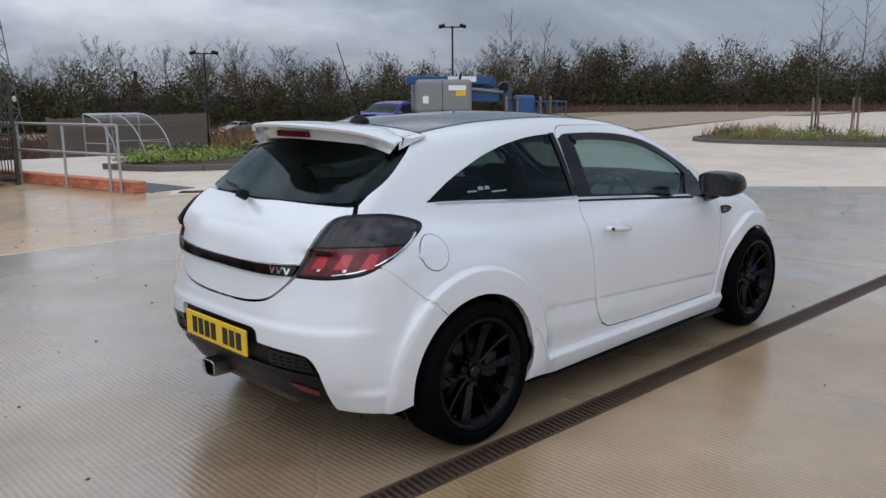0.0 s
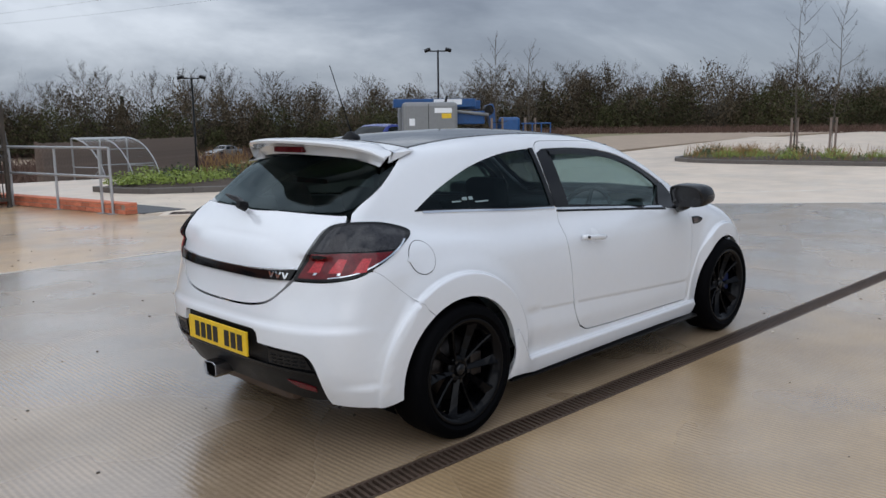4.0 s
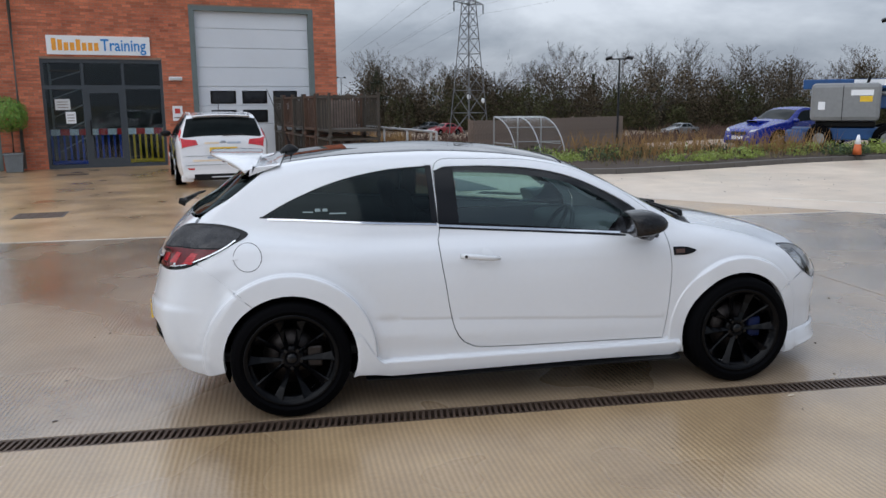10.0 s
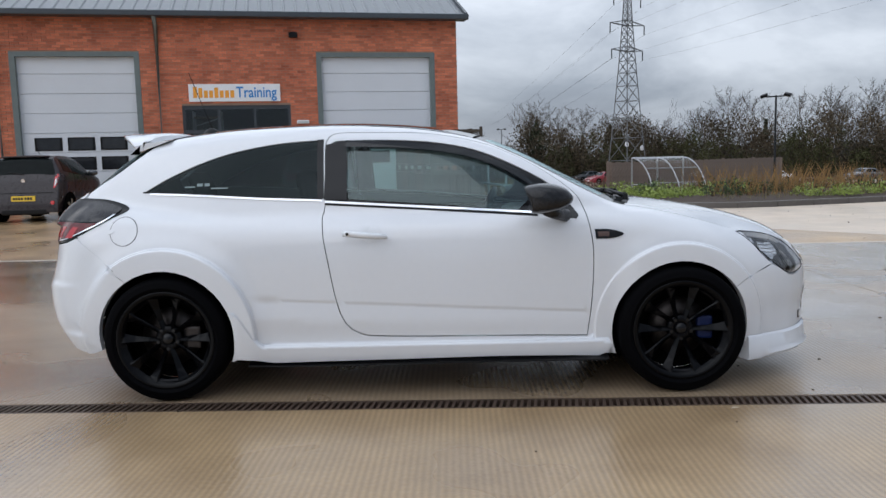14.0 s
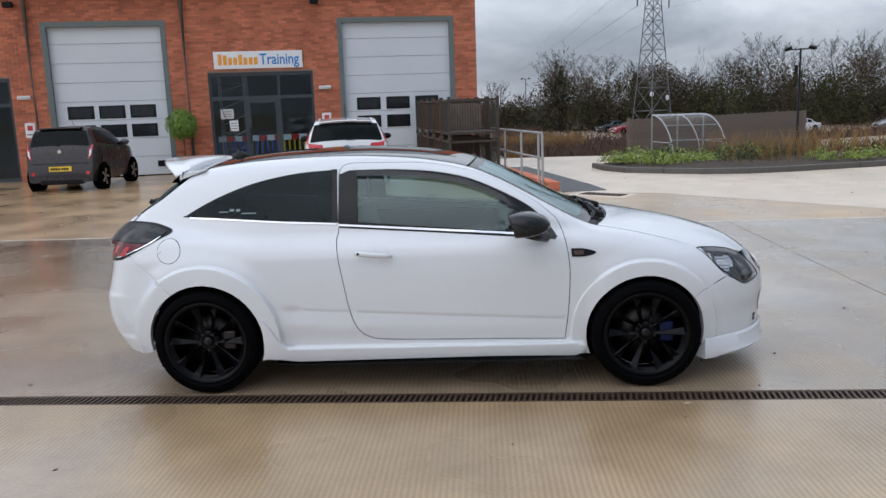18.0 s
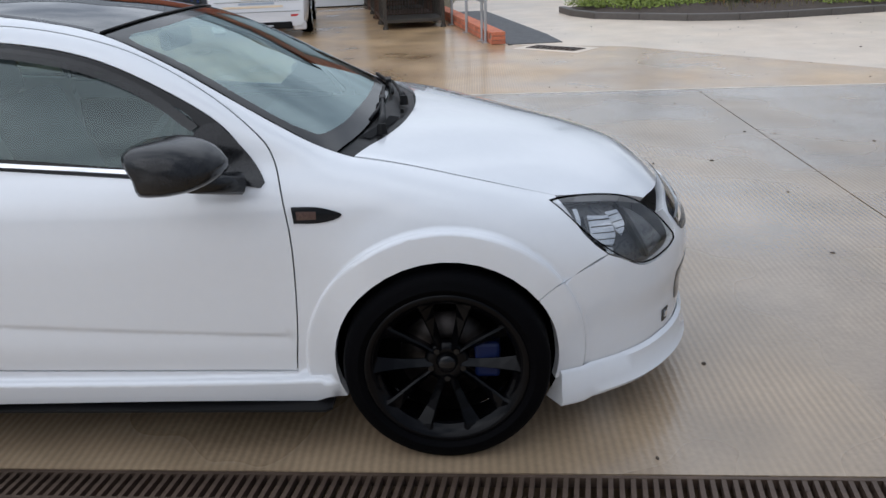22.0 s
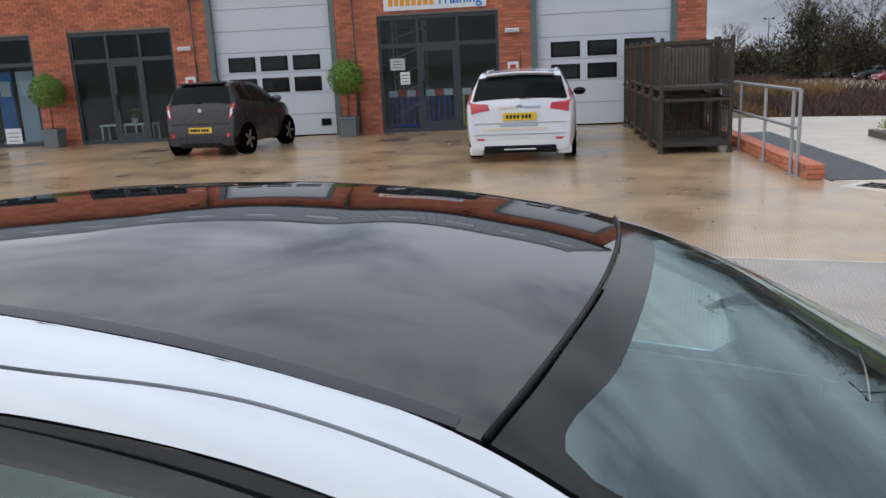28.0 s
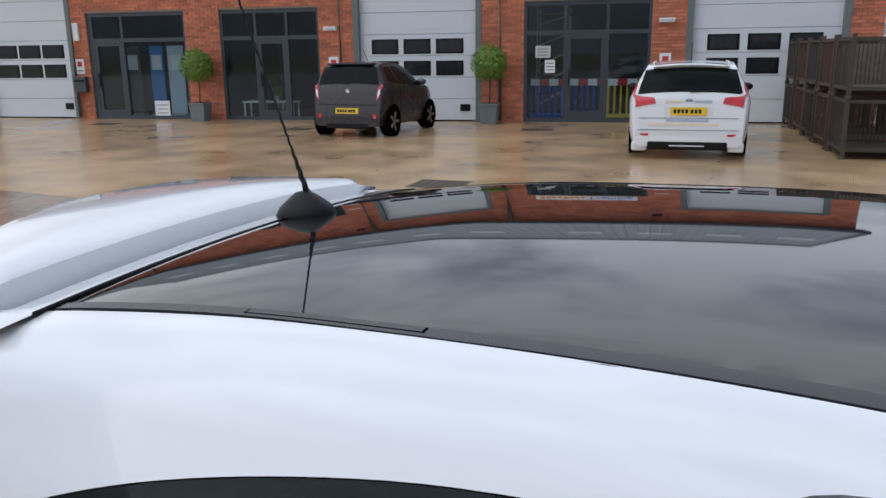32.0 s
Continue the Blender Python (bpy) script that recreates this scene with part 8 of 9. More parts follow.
for c in range(3):
    o = part("end_brick", box(-0.112, 0.112, -0.012, 0.0, 0.008 + c * 0.063, 0.064 + c * 0.063, 0.003), M_BRK1, lw)
part("coping", box(-0.115, 0.115, 0.0, 8.0, 0.165, 0.190, 0.004), M_BRK1, lw, "brick-on-edge coping")
ramp = tagged(link("ramp", prism([(3.20, 9.62), (4.05, 9.75), (3.9, 10.9), (2.9, 16.0), (2.0, 15.8)], -0.2, 0.006), M_ASPH), "black asphalt ramp patch", "ramp", kind="structure")
hr = thing("handrail", "galvanised tubular handrail with two rails", "handrail", pose(2.86, 9.95, 0, 0, 0, 11.5))
for y in (0.0, 0.28, 1.6, 3.1, 4.6, 6.1, 7.6):
    part("post", rod((0, y, 0), (0, y, 1.10 if y != 0.28 else 1.10), 0.024), M_GALV, hr)
    part("post_foot", box(-0.07, 0.07, y - 0.07, y + 0.07, 0, 0.012), M_GALV, hr)
for z in (1.10, 0.62):
    part("rail", tube([(0, 0.0, z), (0, 7.6, z)], 0.024, 8), M_GALV, hr)

# ---- potted standard bay trees ----
def pot_tree(x, y, rot):
    pt = thing("potted_bay_tree", "clipped round bay tree in a square grey planter", "potted tree", pose(x, y, 0, 0, 0, rot), "potted bay trees")
    bm = bmesh.new()
    add_box(bm, -0.215, 0.215, -0.215, 0.215, 0, 0.46, 0.01)
    for v in bm.verts:
        k = 0.86 + 0.14 * v.co.z / 0.46
        v.co.x *= k
        v.co.y *= k
    part("planter", bm, M_POT, pt, "grey lead-look planter")
    part("planter_rim", box(-0.228, 0.228, -0.228, 0.228, 0.42, 0.475, 0.012), M_POT, pt)
    part("soil", box(-0.20, 0.20, -0.20, 0.20, 0.45, 0.48), M_SOIL, pt)
    part("trunk", tube([(0, 0, 0.46), (0.012, 0.008, 0.9), (-0.008, 0, 1.2), (0, 0, 1.4)], [0.022, 0.018, 0.016, 0.012], 8), M_BARK, pt, "", True)
    vs, fs = [], []
    rr = random.Random(int(abs(x) * 10))
    for k in range(2600):
        d = Vector((rr.gauss(0, 1), rr.gauss(0, 1), rr.gauss(0, 1))).normalized()
        c = d * (0.42 * rr.uniform(0.70, 1.06)) * (1 + 0.07 * math.sin(5 * d.x + 3 * d.z)) + Vector((0, 0, 1.42))
        t = d.cross(Vector((rr.uniform(-1, 1), rr.uniform(-1, 1), rr.uniform(-1, 1)))).normalized()
        n2 = (t.cross(d) + d * rr.uniform(-0.8, 0.8)).normalized()
        i = len(vs)
        vs += [c - t * 0.035, c + n2 * 0.016, c + t * 0.035 + d * 0.015, c - n2 * 0.016]
        fs.append((i, i + 1, i + 2, i + 3))
    part("crown", raw(vs, fs), M_LEAF, pt, "dense clipped green crown")


pot_tree(-6.64, 16.72, 12.7)
pot_tree(-14.15, 15.02, 12.7)

# ---- planted bed with a curved kerb ----
def along(pts, gap):
    """Even steps along a smooth open line."""
    q = []
    n = len(pts)
    P = [Vector((*p, 0)) for p in pts]
    for i in range(n - 1):
        p0, p1, p2, p3 = P[max(i - 1, 0)], P[i], P[i + 1], P[min(i + 2, n - 1)]
        for k in range(24):
            t = k / 24
            q.append(0.5 * ((2 * p1) + (p2 - p0) * t + (2 * p0 - 5 * p1 + 4 * p2 - p3) * t * t + (3 * p1 - p0 - 3 * p2 + p3) * t**3))
    q.append(P[-1])
    out, left = [q[0]], gap
    for a, b in zip(q, q[1:]):
        L = (b - a).length
        while left <= L:
            out.append(a + (b - a) * (left / L))
            left += gap
        left -= L
    return out


def slim(p):
    """The main bed is narrower along the hardstanding."""
    return 1 - 0.5 * s01(10.5, 13.5, p.x) if p.y > 11.6 else 1.0


def kerbed_bed(name, label, line, depth_dir, depth, gap=0.92):
    bed = thing(name, label, "planting bed", kind="structure")
    pts = along(line, gap)
    for a, b in zip(pts, pts[1:]):
        d = (b - a).normalized()
        L = (b - a).length - 0.008
        bm = bmesh.new()
        add_box(bm, 0, L, 0, 0.15, -0.1, 0.12, 0.014)
        part("kerb_stone", bm, M_KERB, bed, m=Matrix.Translation(a) @ Matrix.Rotation(math.atan2(d.y, d.x), 4, "Z"))
    vs, fs = [], []
    rr = random.Random(7)
    for i, p in enumerate(pts):
        d = (pts[min(i + 1, len(pts) - 1)] - pts[max(i - 1, 0)]).normalized()
        nrm = Vector((-d.y, d.x, 0))
        for k in range(7):
            q = p + nrm * (0.14 + (depth * slim(p) - 0.14) * k / 6)
            vs.append((q.x, q.y, 0.08 + 0.16 * math.sin(math.pi * min(1, k / 6)) * rr.uniform(0.7, 1.2)))
    for i in range(len(pts) - 1):
        for k in range(6):
            a = i * 7 + k
            fs.append((a, a + 7, a + 8, a + 1))
    part("soil", raw(vs, fs), M_SOIL, bed, "dark bark mulch", True)
    return bed, pts


line1 = [(4.5, 15.0), (4.8, 13.55), (5.6, 12.95), (6.6, 12.35), (7.8, 12.2), (9.2, 12.55), (11.2, 13.15), (13.5, 13.9), (17.0, 14.5), (22.0, 14.75), (26.6, 15.9), (29.0, 18.0)]
bed1, kp = kerbed_bed("planting_bed", "mulched planting bed behind a dark curved kerb", line1, None, 3.4)
line2 = [(26.5, 11.5), (23.4, 11.0), (22.3, 9.3), (22.8, 6.0), (24.0, 1.0), (26.0, -4.0)]
bed2, kp2 = kerbed_bed("planting_bed", "small planting bed with low shrubs in the road", line2, None, 3.0)


def leafy(n, spread, size, seed, flat=0.7, up=0.0):
    """A clump of many small leaves."""
    rr = random.Random(seed)
    vs, fs = [], []
    for k in range(n):
        d = Vector((rr.gauss(0, 1), rr.gauss(0, 1), abs(rr.gauss(0, 1)) * flat)).normalized()
        r = spread * rr.uniform(0.55, 1.08) * (1 + 0.18 * math.sin(5 * d.x + seed) * math.sin(4 * d.y + 2 * seed))
        c = Vector((d.x * r, d.y * r, d.z * r * flat + up))
        t = Vector((rr.gauss(0, 1), rr.gauss(0, 1), rr.gauss(0, 1))).normalized()
        b = t.cross(d + Vector((0.01, 0, 0))).normalized()
        i = len(vs)
        vs += [c - t * size, c + b * size * 0.5, c + t * size + d * size * 0.4, c - b * size * 0.5]
        fs.append((i, i + 1, i + 2, i + 3))
    return raw(vs, fs)


def shrub(m, seed, material, label, n=420, spread=0.42, size=0.035, group="shrubs in the planting beds"):
    s = thing("shrub", label, "shrub", m, group)
    part("foliage", leafy(n, spread, size, seed), material, s)
    part("stems", tube([(0, 0, -0.05), (0.01, 0, 0.15)], 0.02, 5), M_BARK, s)
    return s


M_HEBE = mat("hebe_green", (0.13, 0.19, 0.03), 0.6, vary=0.45, scale=8, second=(0.26, 0.32, 0.06))
M_DKGREEN = mat("dark_shrub", (0.035, 0.06, 0.018), 0.65, vary=0.4, scale=6)
kinds = [shrub(pose(12.6, 15.1, 0.18), 1, M_HEBE, "rounded bright green low shrub in mulch"), shrub(pose(13.4, 15.2, 0.18), 2, M_HEBE, "rounded bright green low shrub in mulch", 380, 0.38), shrub(pose(9.0, 14.6, 0.18), 3, M_DKGREEN, "dark green spreading low shrub in mulch", 420, 0.5, 0.04)]
rr = random.Random(11)
spots = [(x, 15.25 + 0.10 * math.sin(x * 3), 0) for x in (14.0, 14.7, 15.4, 16.1, 16.8, 17.5, 19.2, 20.1, 21.0)] + [(x, 14.9 + 0.2 * math.sin(x * 2), 2) for x in (12.0, 13.0, 14.1, 15.0, 15.9)]
spots += [(5.4, 14.3, 0), (5.9, 13.75, 1), (6.5, 13.7, 0), (7.1, 13.75, 1), (7.7, 14.0, 2), (6.2, 14.4, 2), (9.8, 15.0, 2), (10.6, 15.3, 2), (11.2, 16.0, 0), (11.6, 15.2, 2), (8.3, 14.3, 2)]
spots += [(x, 14.75 + 0.08 * (x - 14) + 0.2 * math.sin(x * 5) + (0.5 if k % 2 else 0), k % 2) for k, x in enumerate((12.4, 13.1, 13.8, 14.6, 15.3, 16.1, 16.9, 17.6, 18.5, 19.3, 20.4, 21.3, 22.5, 23.6))]
spots += [(x, y + 0.6, 0) for x, y in ((5.0, 14.0), (5.6, 13.9), (6.3, 13.6), (7.0, 13.5), (7.6, 13.5), (8.2, 13.7))]
spots += [(x, 13.15 + 0.32 * (x - 8.8) + 0.25 * math.sin(4 * x), k % 2) for k, x in enumerate((9.6, 10.4, 11.1, 11.8))]
spots += [(23.4, 9.0, 0), (23.7, 8.1, 1), (23.6, 7.0, 0), (24.1, 5.8, 1), (24.6, 4.6, 0), (24.2, 10.0, 2), (24.9, 9.0, 2), (25.2, 7.4, 2), (25.6, 3.4, 2), (25.4, 2.0, 0), (26.0, 0.6, 1)]
for x, y, k in spots:
    copy_thing(kinds[k], pose(x, y, 0.16, 0, 0, rr.uniform(0, 360)) @ Matrix.Scale(rr.uniform(0.8, 1.25), 4))


def blades(name, label, category, material, n, place, hgt, wid, lean_, seed, z=None, kind="stuff"):
    """Many thin upright stems as one sheet of stuff."""
    rr = random.Random(seed)
    vs, fs = [], []
    for k in range(n):
        x, y, zz = place(rr)
        h, w_ = hgt(rr), wid(rr)
        a = rr.uniform(0, math.pi)
        dx, dy = math.cos(a) * w_, math.sin(a) * w_
        lx, ly = rr.gauss(0, lean_) * h, rr.gauss(0, lean_) * h
        i = len(vs)
        vs += [(x - dx, y - dy, zz), (x + dx, y + dy, zz), (x + dx * 0.6 + lx * 0.5, y + dy * 0.6 + ly * 0.5, zz + h * 0.55), (x + lx, y + ly, zz + h)]
        fs.append((i, i + 1, i + 2, i + 3))
    return tagged(link(name, raw(vs, fs), material), label, category, kind=kind)


def in_bed(pts, d0, d1, i0=0.0, i1=1.0):
    def f(rr):
        i = int(rr.uniform(i0, i1) * (len(pts) - 2))
        p, q = pts[i], pts[i + 1]
        d = (q - p).normalized()
        v = p.lerp(q, rr.random()) + Vector((-d.y, d.x, 0)) * rr.uniform(d0, d1) * slim(p)
        return v.x, v.y, 0.14
    return f


blades("dogwood_stems", "orange and yellow bare dogwood stems in the bed", "stems", M_DRY, 1500, in_bed(kp, 1.0, 3.3, 0.20, 0.48), lambda r: r.uniform(0.3, 0.85), lambda r: 0.008, 0.22, 3)
blades("red_stems", "red-brown twiggy stems in the bed", "stems", M_BRAMBLE, 2000, in_bed(kp, 0.8, 3.4, 0.12, 1.0), lambda r: r.uniform(0.12, 0.42), lambda r: 0.009, 0.3, 5)
blades("bed_grass", "straggling green and straw grass in the bed", "grass", M_GREENGRASS, 4000, in_bed(kp, 0.5, 3.4, 0.2, 1.0), lambda r: r.uniform(0.06, 0.2), lambda r: 0.012, 0.4, 6)
blades("bed_stems", "straw-coloured dead stems in the small bed", "stems", M_DRY, 1500, in_bed(kp2, 0.3, 2.9), lambda r: r.uniform(0.15, 0.55), lambda r: 0.009, 0.35, 8)
blades("bed_weeds", "low green weeds in the small bed", "weeds", M_LEAF2, 2200, in_bed(kp2, 0.3, 2.9), lambda r: r.uniform(0.08, 0.26), lambda r: 0.014, 0.5, 9)


# ---- bare trees ----
def limbs(seed, H, nb=11, fine=7, r0=0.11, spread=0.42, twig_w=0.012, seg=5, brush=5):
    """Trunk and crown of a bare tree."""
    rr = random.Random(seed)
    tb, cb = bmesh.new(), bmesh.new()
    bend_ = [Vector((rr.gauss(0, 0.02) * H * t, rr.gauss(0, 0.02) * H * t, H * 0.92 * t)) for t in (0, 0.2, 0.4, 0.6, 0.8, 1.0)]
    add_tube(tb, bend_, [r0, r0 * 0.85, r0 * 0.66, r0 * 0.45, r0 * 0.25, r0 * 0.06], seg + 1)
    tv, tf = [], []
    for b in range(nb):
        t = 0.20 + 0.76 * (b + rr.random()) / nb
        base = bend_[0].lerp(bend_[-1], t)
        a = b * 2.4 + rr.uniform(-0.5, 0.5)
        # a rounded crown: the longest limbs at mid height, the upper ones steeper
        L = H * spread * math.sqrt(max(0.06, 1 - ((t - 0.50) / 0.52) ** 2)) * rr.uniform(0.8, 1.1)
        up = 0.25 + 1.3 * t * t + rr.uniform(-0.15, 0.25)
        d = Vector((math.cos(a), math.sin(a), up)).normalized()
        mid = base + d * L * 0.5 + Vector((0, 0, L * 0.03))
        tip = base + d * L + Vector((0, 0, L * 0.16))
        rb = max(0.010, r0 * 0.38 * (1.1 - t))
        add_tube(cb, [base, mid, tip], [rb, rb * 0.55, rb * 0.12], 4)
        for k in range(fine):
            s = 0.20 + 0.80 * (k + rr.random()) / fine
            p = base.lerp(mid, s * 2) if s < 0.5 else mid.lerp(tip, s * 2 - 1)
            d2 = (d * 0.7 + Vector((rr.gauss(0, 0.7), rr.gauss(0, 0.7), rr.uniform(-0.1, 0.8)))).normalized()
            l2 = L * rr.uniform(0.16, 0.36)
            q = p + d2 * l2
            for j in range(brush):
                if j == 0:
                    a_, b_, ww = p, q, twig_w * 1.5
                else:
                    a_ = p.lerp(q, rr.uniform(0.15, 0.95))
                    b_ = a_ + (d2 + Vector((rr.gauss(0, 0.8), rr.gauss(0, 0.8), rr.uniform(-0.2, 0.7)))).normalized() * l2 * rr.uniform(0.25, 0.65)
                    ww = twig_w
                w3 = Vector((rr.gauss(0, 1), rr.gauss(0, 1), 0)).normalized() * ww
                i = len(tv)
                tv += [a_ - w3, a_ + w3, b_]
                tf.append((i, i + 1, i + 2))
    me = bpy.data.meshes.new("t")
    cb.to_mesh(me)
    cb.free()
    n0 = len(me.vertices)
    vs = [tuple(v.co) for v in me.vertices] + [tuple(v) for v in tv]
    fs = [tuple(p.vertices) for p in me.polygons] + [tuple(i + n0 for i in f) for f in tf]
    bpy.data.meshes.remove(me)
    return tb, raw(vs, fs)


def bare_tree(m, seed, H, label, group="bare hedgerow trees", bark=None, **kw):
    t = thing("tree", label, "tree", m, group)
    tb, cb = limbs(seed, H, **kw)
    part("trunk", tb, bark or M_BARK, t, "", True)
    part("crown", cb, M_TWIG, t, "bare branches and twigs")
    return t


def ivy_tree(m, seed, H):
    t = bare_tree(m, seed, H, "bare tree with its trunk clad in dark ivy", nb=22, fine=14, r0=0.16, spread=0.34, twig_w=0.012, brush=11)
    rr = random.Random(seed)
    vs, fs = [], []
    for k in range(2600):
        z = rr.uniform(0.5, H * 0.9)
        r = (0.5 + 1.3 * rr.random()) * (0.6 + 0.5 * math.sin(z * 1.1 + seed)) * (1.1 - 0.6 * z / H)
        a = rr.uniform(0, 6.28)
        c = Vector((math.cos(a) * r, math.sin(a) * r, z))
        t1 = Vector((rr.gauss(0, 1), rr.gauss(0, 1), rr.gauss(0, 1))).normalized() * 0.12
        t2 = t1.cross(Vector((rr.gauss(0, 1), rr.gauss(0, 1), rr.gauss(0, 1)))).normalized() * 0.08
        i = len(vs)
        vs += [c - t1, c + t2, c + t1, c - t2]
        fs.append((i, i + 1, i + 2, i + 3))
    part("ivy", raw(vs, fs), M_IVY, t, "dark ivy leaves")
    return t


BASE = lambda x, y: lie(x, y) - 0.34
def ring(az, dist):
    x, y = 1.0 + dist * math.sin(radians(az)), -4.5 + dist * math.cos(radians(az))
    return x, y


protos = [bare_tree(pose(*ring(8 + 9 * i, 118), -2.3), 20 + i, 8.6 + 0.5 * (i % 3), "bare leafless hedgerow tree", nb=24 + 3 * (i % 2), fine=16, r0=0.14, spread=0.30 + 0.05 * (i % 3), twig_w=0.010, seg=4, brush=13) for i in range(6)]
ivies = [ivy_tree(pose(*ring(11.3 + 23 * i, 116), -2.3), 40 + i, 8.6) for i in range(2)]
rr = random.Random(21)
for k in range(58):
    az = -1.5 + 80 * (k + rr.random() * 1.8) / 58
    # the trees stand in uneven groups, some tall, most no higher than the hedge
    crowd = 0.5 + 0.5 * math.sin(az * 0.47 + 0.9) * math.sin(az * 0.19 + 2.0) + rr.uniform(-0.35, 0.35)
    dist = rr.uniform(107, 124) + (8 if az < 6 else 0)
    x, y = ring(az, dist)
    pr = ivies[k % 2] if k % 11 == 4 else protos[k % 6]
    sc = (0.80 + 0.42 * min(1, max(0, crowd))) * (0.62 if az < 5 else 0.92 if az > 42 else 1.0) * (0.88 if az > 64 else 1)
    wide_ = rr.uniform(1.0, 1.5)
    copy_thing(pr, pose(x, y, BASE(x, y), 0, 0, rr.uniform(0, 360)) @ Matrix.Diagonal((sc * wide_, sc * wide_, sc, 1)))


def hedge_place(r0, r1, a0, a1, ztop):
    def f(rr):
        az, d = rr.uniform(a0, a1), rr.uniform(r0, r1)
        x, y = ring(az, d)
        top_ = ztop * (0.72 + 0.2 * math.sin(az * 1.7) + 0.14 * math.sin(az * 5.3 + 1))
        return x, y, BASE(x, y) + rr.random() ** 1.05 * top_
    return f


def per_island(m, lo, hi):
    """Each loose piece of the mesh takes a brightness of its own."""
    nt_ = m.node_tree
    gi, hv, mv = nt_.nodes.new("ShaderNodeNewGeometry"), nt_.nodes.new("ShaderNodeHueSaturation"), nt_.nodes.new("ShaderNodeMapRange")
    mv.inputs["To Min"].default_value, mv.inputs["To Max"].default_value = lo, hi
    nt_.links.new(gi.outputs["Random Per Island"], mv.inputs["Value"])
    nt_.links.new(mv.outputs[0], hv.inputs["Value"])
    nt_.links.new(next(n for n in nt_.nodes if n.type == "VALTORGB").outputs[0], hv.inputs["Color"])
    nt_.links.new(hv.outputs[0], nt_.nodes["Principled BSDF"].inputs["Base Color"])
    return m


M_HEDGE = per_island(mat("hedge_twigs", (0.072, 0.058, 0.040), 0.95, vary=0.4, scale=0.12, second=(0.108, 0.084, 0.056), spec=0.1), 0.45, 1.35)
M_HEDGE2 = per_island(mat("hedge_green", (0.050, 0.055, 0.026), 0.95, vary=0.45, scale=0.1, second=(0.070, 0.070, 0.032), spec=0.1), 0.4, 1.4)


def thicket(name, label, material, n_bush, per, r0, r1, a0, a1, h0, h1, seed, size=0.16, rise=1.0):
    """Rounded bushes of many small twig sprays, shoulder to shoulder along an arc."""
    g = np.random.default_rng(seed)
    az = np.radians(g.uniform(a0, a1, n_bush))
    dd = g.uniform(r0, r1, n_bush)
    bx, by = 1.0 + dd * np.sin(az), -4.5 + dd * np.cos(az)
    deg = np.degrees(az)
    wave = 0.5 + 0.28 * np.sin(deg * 0.9 + seed) + 0.22 * np.sin(deg * 2.7 + 1.3 * seed)
    hh = h0 + (h1 - h0) * np.clip(wave + g.uniform(-0.25, 0.25, n_bush), 0, 1)
    hh *= np.where(deg < 5, 0.66, np.where(deg > 64, 0.88, 1.0))
    rw = g.uniform(1.3, 2.6, n_bush)
    k = np.repeat(np.arange(n_bush), per)
    n = len(k)
    d = g.normal(size=(n, 3))
    d[:, 2] = np.abs(d[:, 2])
    d /= np.linalg.norm(d, axis=1, keepdims=True)
    rad = g.uniform(0.70, 1.04, n) ** 0.8
    base_z = np.array([BASE(x, y) for x, y in zip(bx, by)])
    c = np.c_[bx[k] + d[:, 0] * rw[k] * rad, by[k] + d[:, 1] * rw[k] * rad, base_z[k] + hh[k] * (0.12 + 0.88 * d[:, 2] * rad)]
    t = d * 0.6 + g.normal(size=(n, 3)) * 0.55 + (0, 0, 0.35 * rise)
    t /= np.linalg.norm(t, axis=1, keepdims=True)
    b = np.cross(t, g.normal(size=(n, 3)))
    b /= np.linalg.norm(b, axis=1, keepdims=True)
    ln, wd = (g.uniform(0.5, 1.5, n) * size)[:, None], (g.uniform(0.25, 0.55, n) * size)[:, None]
    v = np.stack([c - t * ln, c + b * wd, c + t * ln, c - b * wd], 1).reshape(-1, 3)
    me = bpy.data.meshes.new(name)
    me.from_pydata(v.tolist(), [], np.arange(4 * n).reshape(-1, 4).tolist())
    me.materials.append(material)
    return tagged(new(name, me), label, "hedge", kind="stuff")


thicket("hedge_twigs", "dense brown leafless hedge along the field edge", M_HEDGE, 430, 380, 104, 115, -5, 83, 5.4, 9.4, 3, 0.17)
thicket("hedge_ivy", "dark olive ivy and evergreen bushes in the hedge", M_HEDGE2, 210, 320, 102, 110, -5, 83, 3.6, 7.0, 5, 0.16, 0.4)
blades("hedge_tops", "thin bare shoots standing up out of the hedge", "hedge", M_HEDGE, 22000, hedge_place(104, 115, 5, 83, 9.6), lambda r: r.uniform(0.4, 1.0), lambda r: r.uniform(0.008, 0.018), 0.35, 31)
# lumpy dark sheet that stands for the shade inside the hedge
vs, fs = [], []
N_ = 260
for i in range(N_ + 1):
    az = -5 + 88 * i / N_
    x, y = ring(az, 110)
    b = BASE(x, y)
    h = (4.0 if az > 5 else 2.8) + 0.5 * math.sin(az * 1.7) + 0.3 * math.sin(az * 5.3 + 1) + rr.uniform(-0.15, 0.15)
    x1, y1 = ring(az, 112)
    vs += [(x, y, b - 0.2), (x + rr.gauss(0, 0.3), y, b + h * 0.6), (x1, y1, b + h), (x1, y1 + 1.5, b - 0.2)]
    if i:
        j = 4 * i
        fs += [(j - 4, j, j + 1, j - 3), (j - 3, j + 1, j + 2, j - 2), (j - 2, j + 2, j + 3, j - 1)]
tagged(link("hedge_heart", raw(vs, fs), mat("hedge_shade", (0.045, 0.040, 0.028), 1.0, vary=0.5, scale=0.4)), "dark sheet for the shade inside the hedge", "hedge", kind="stuff")


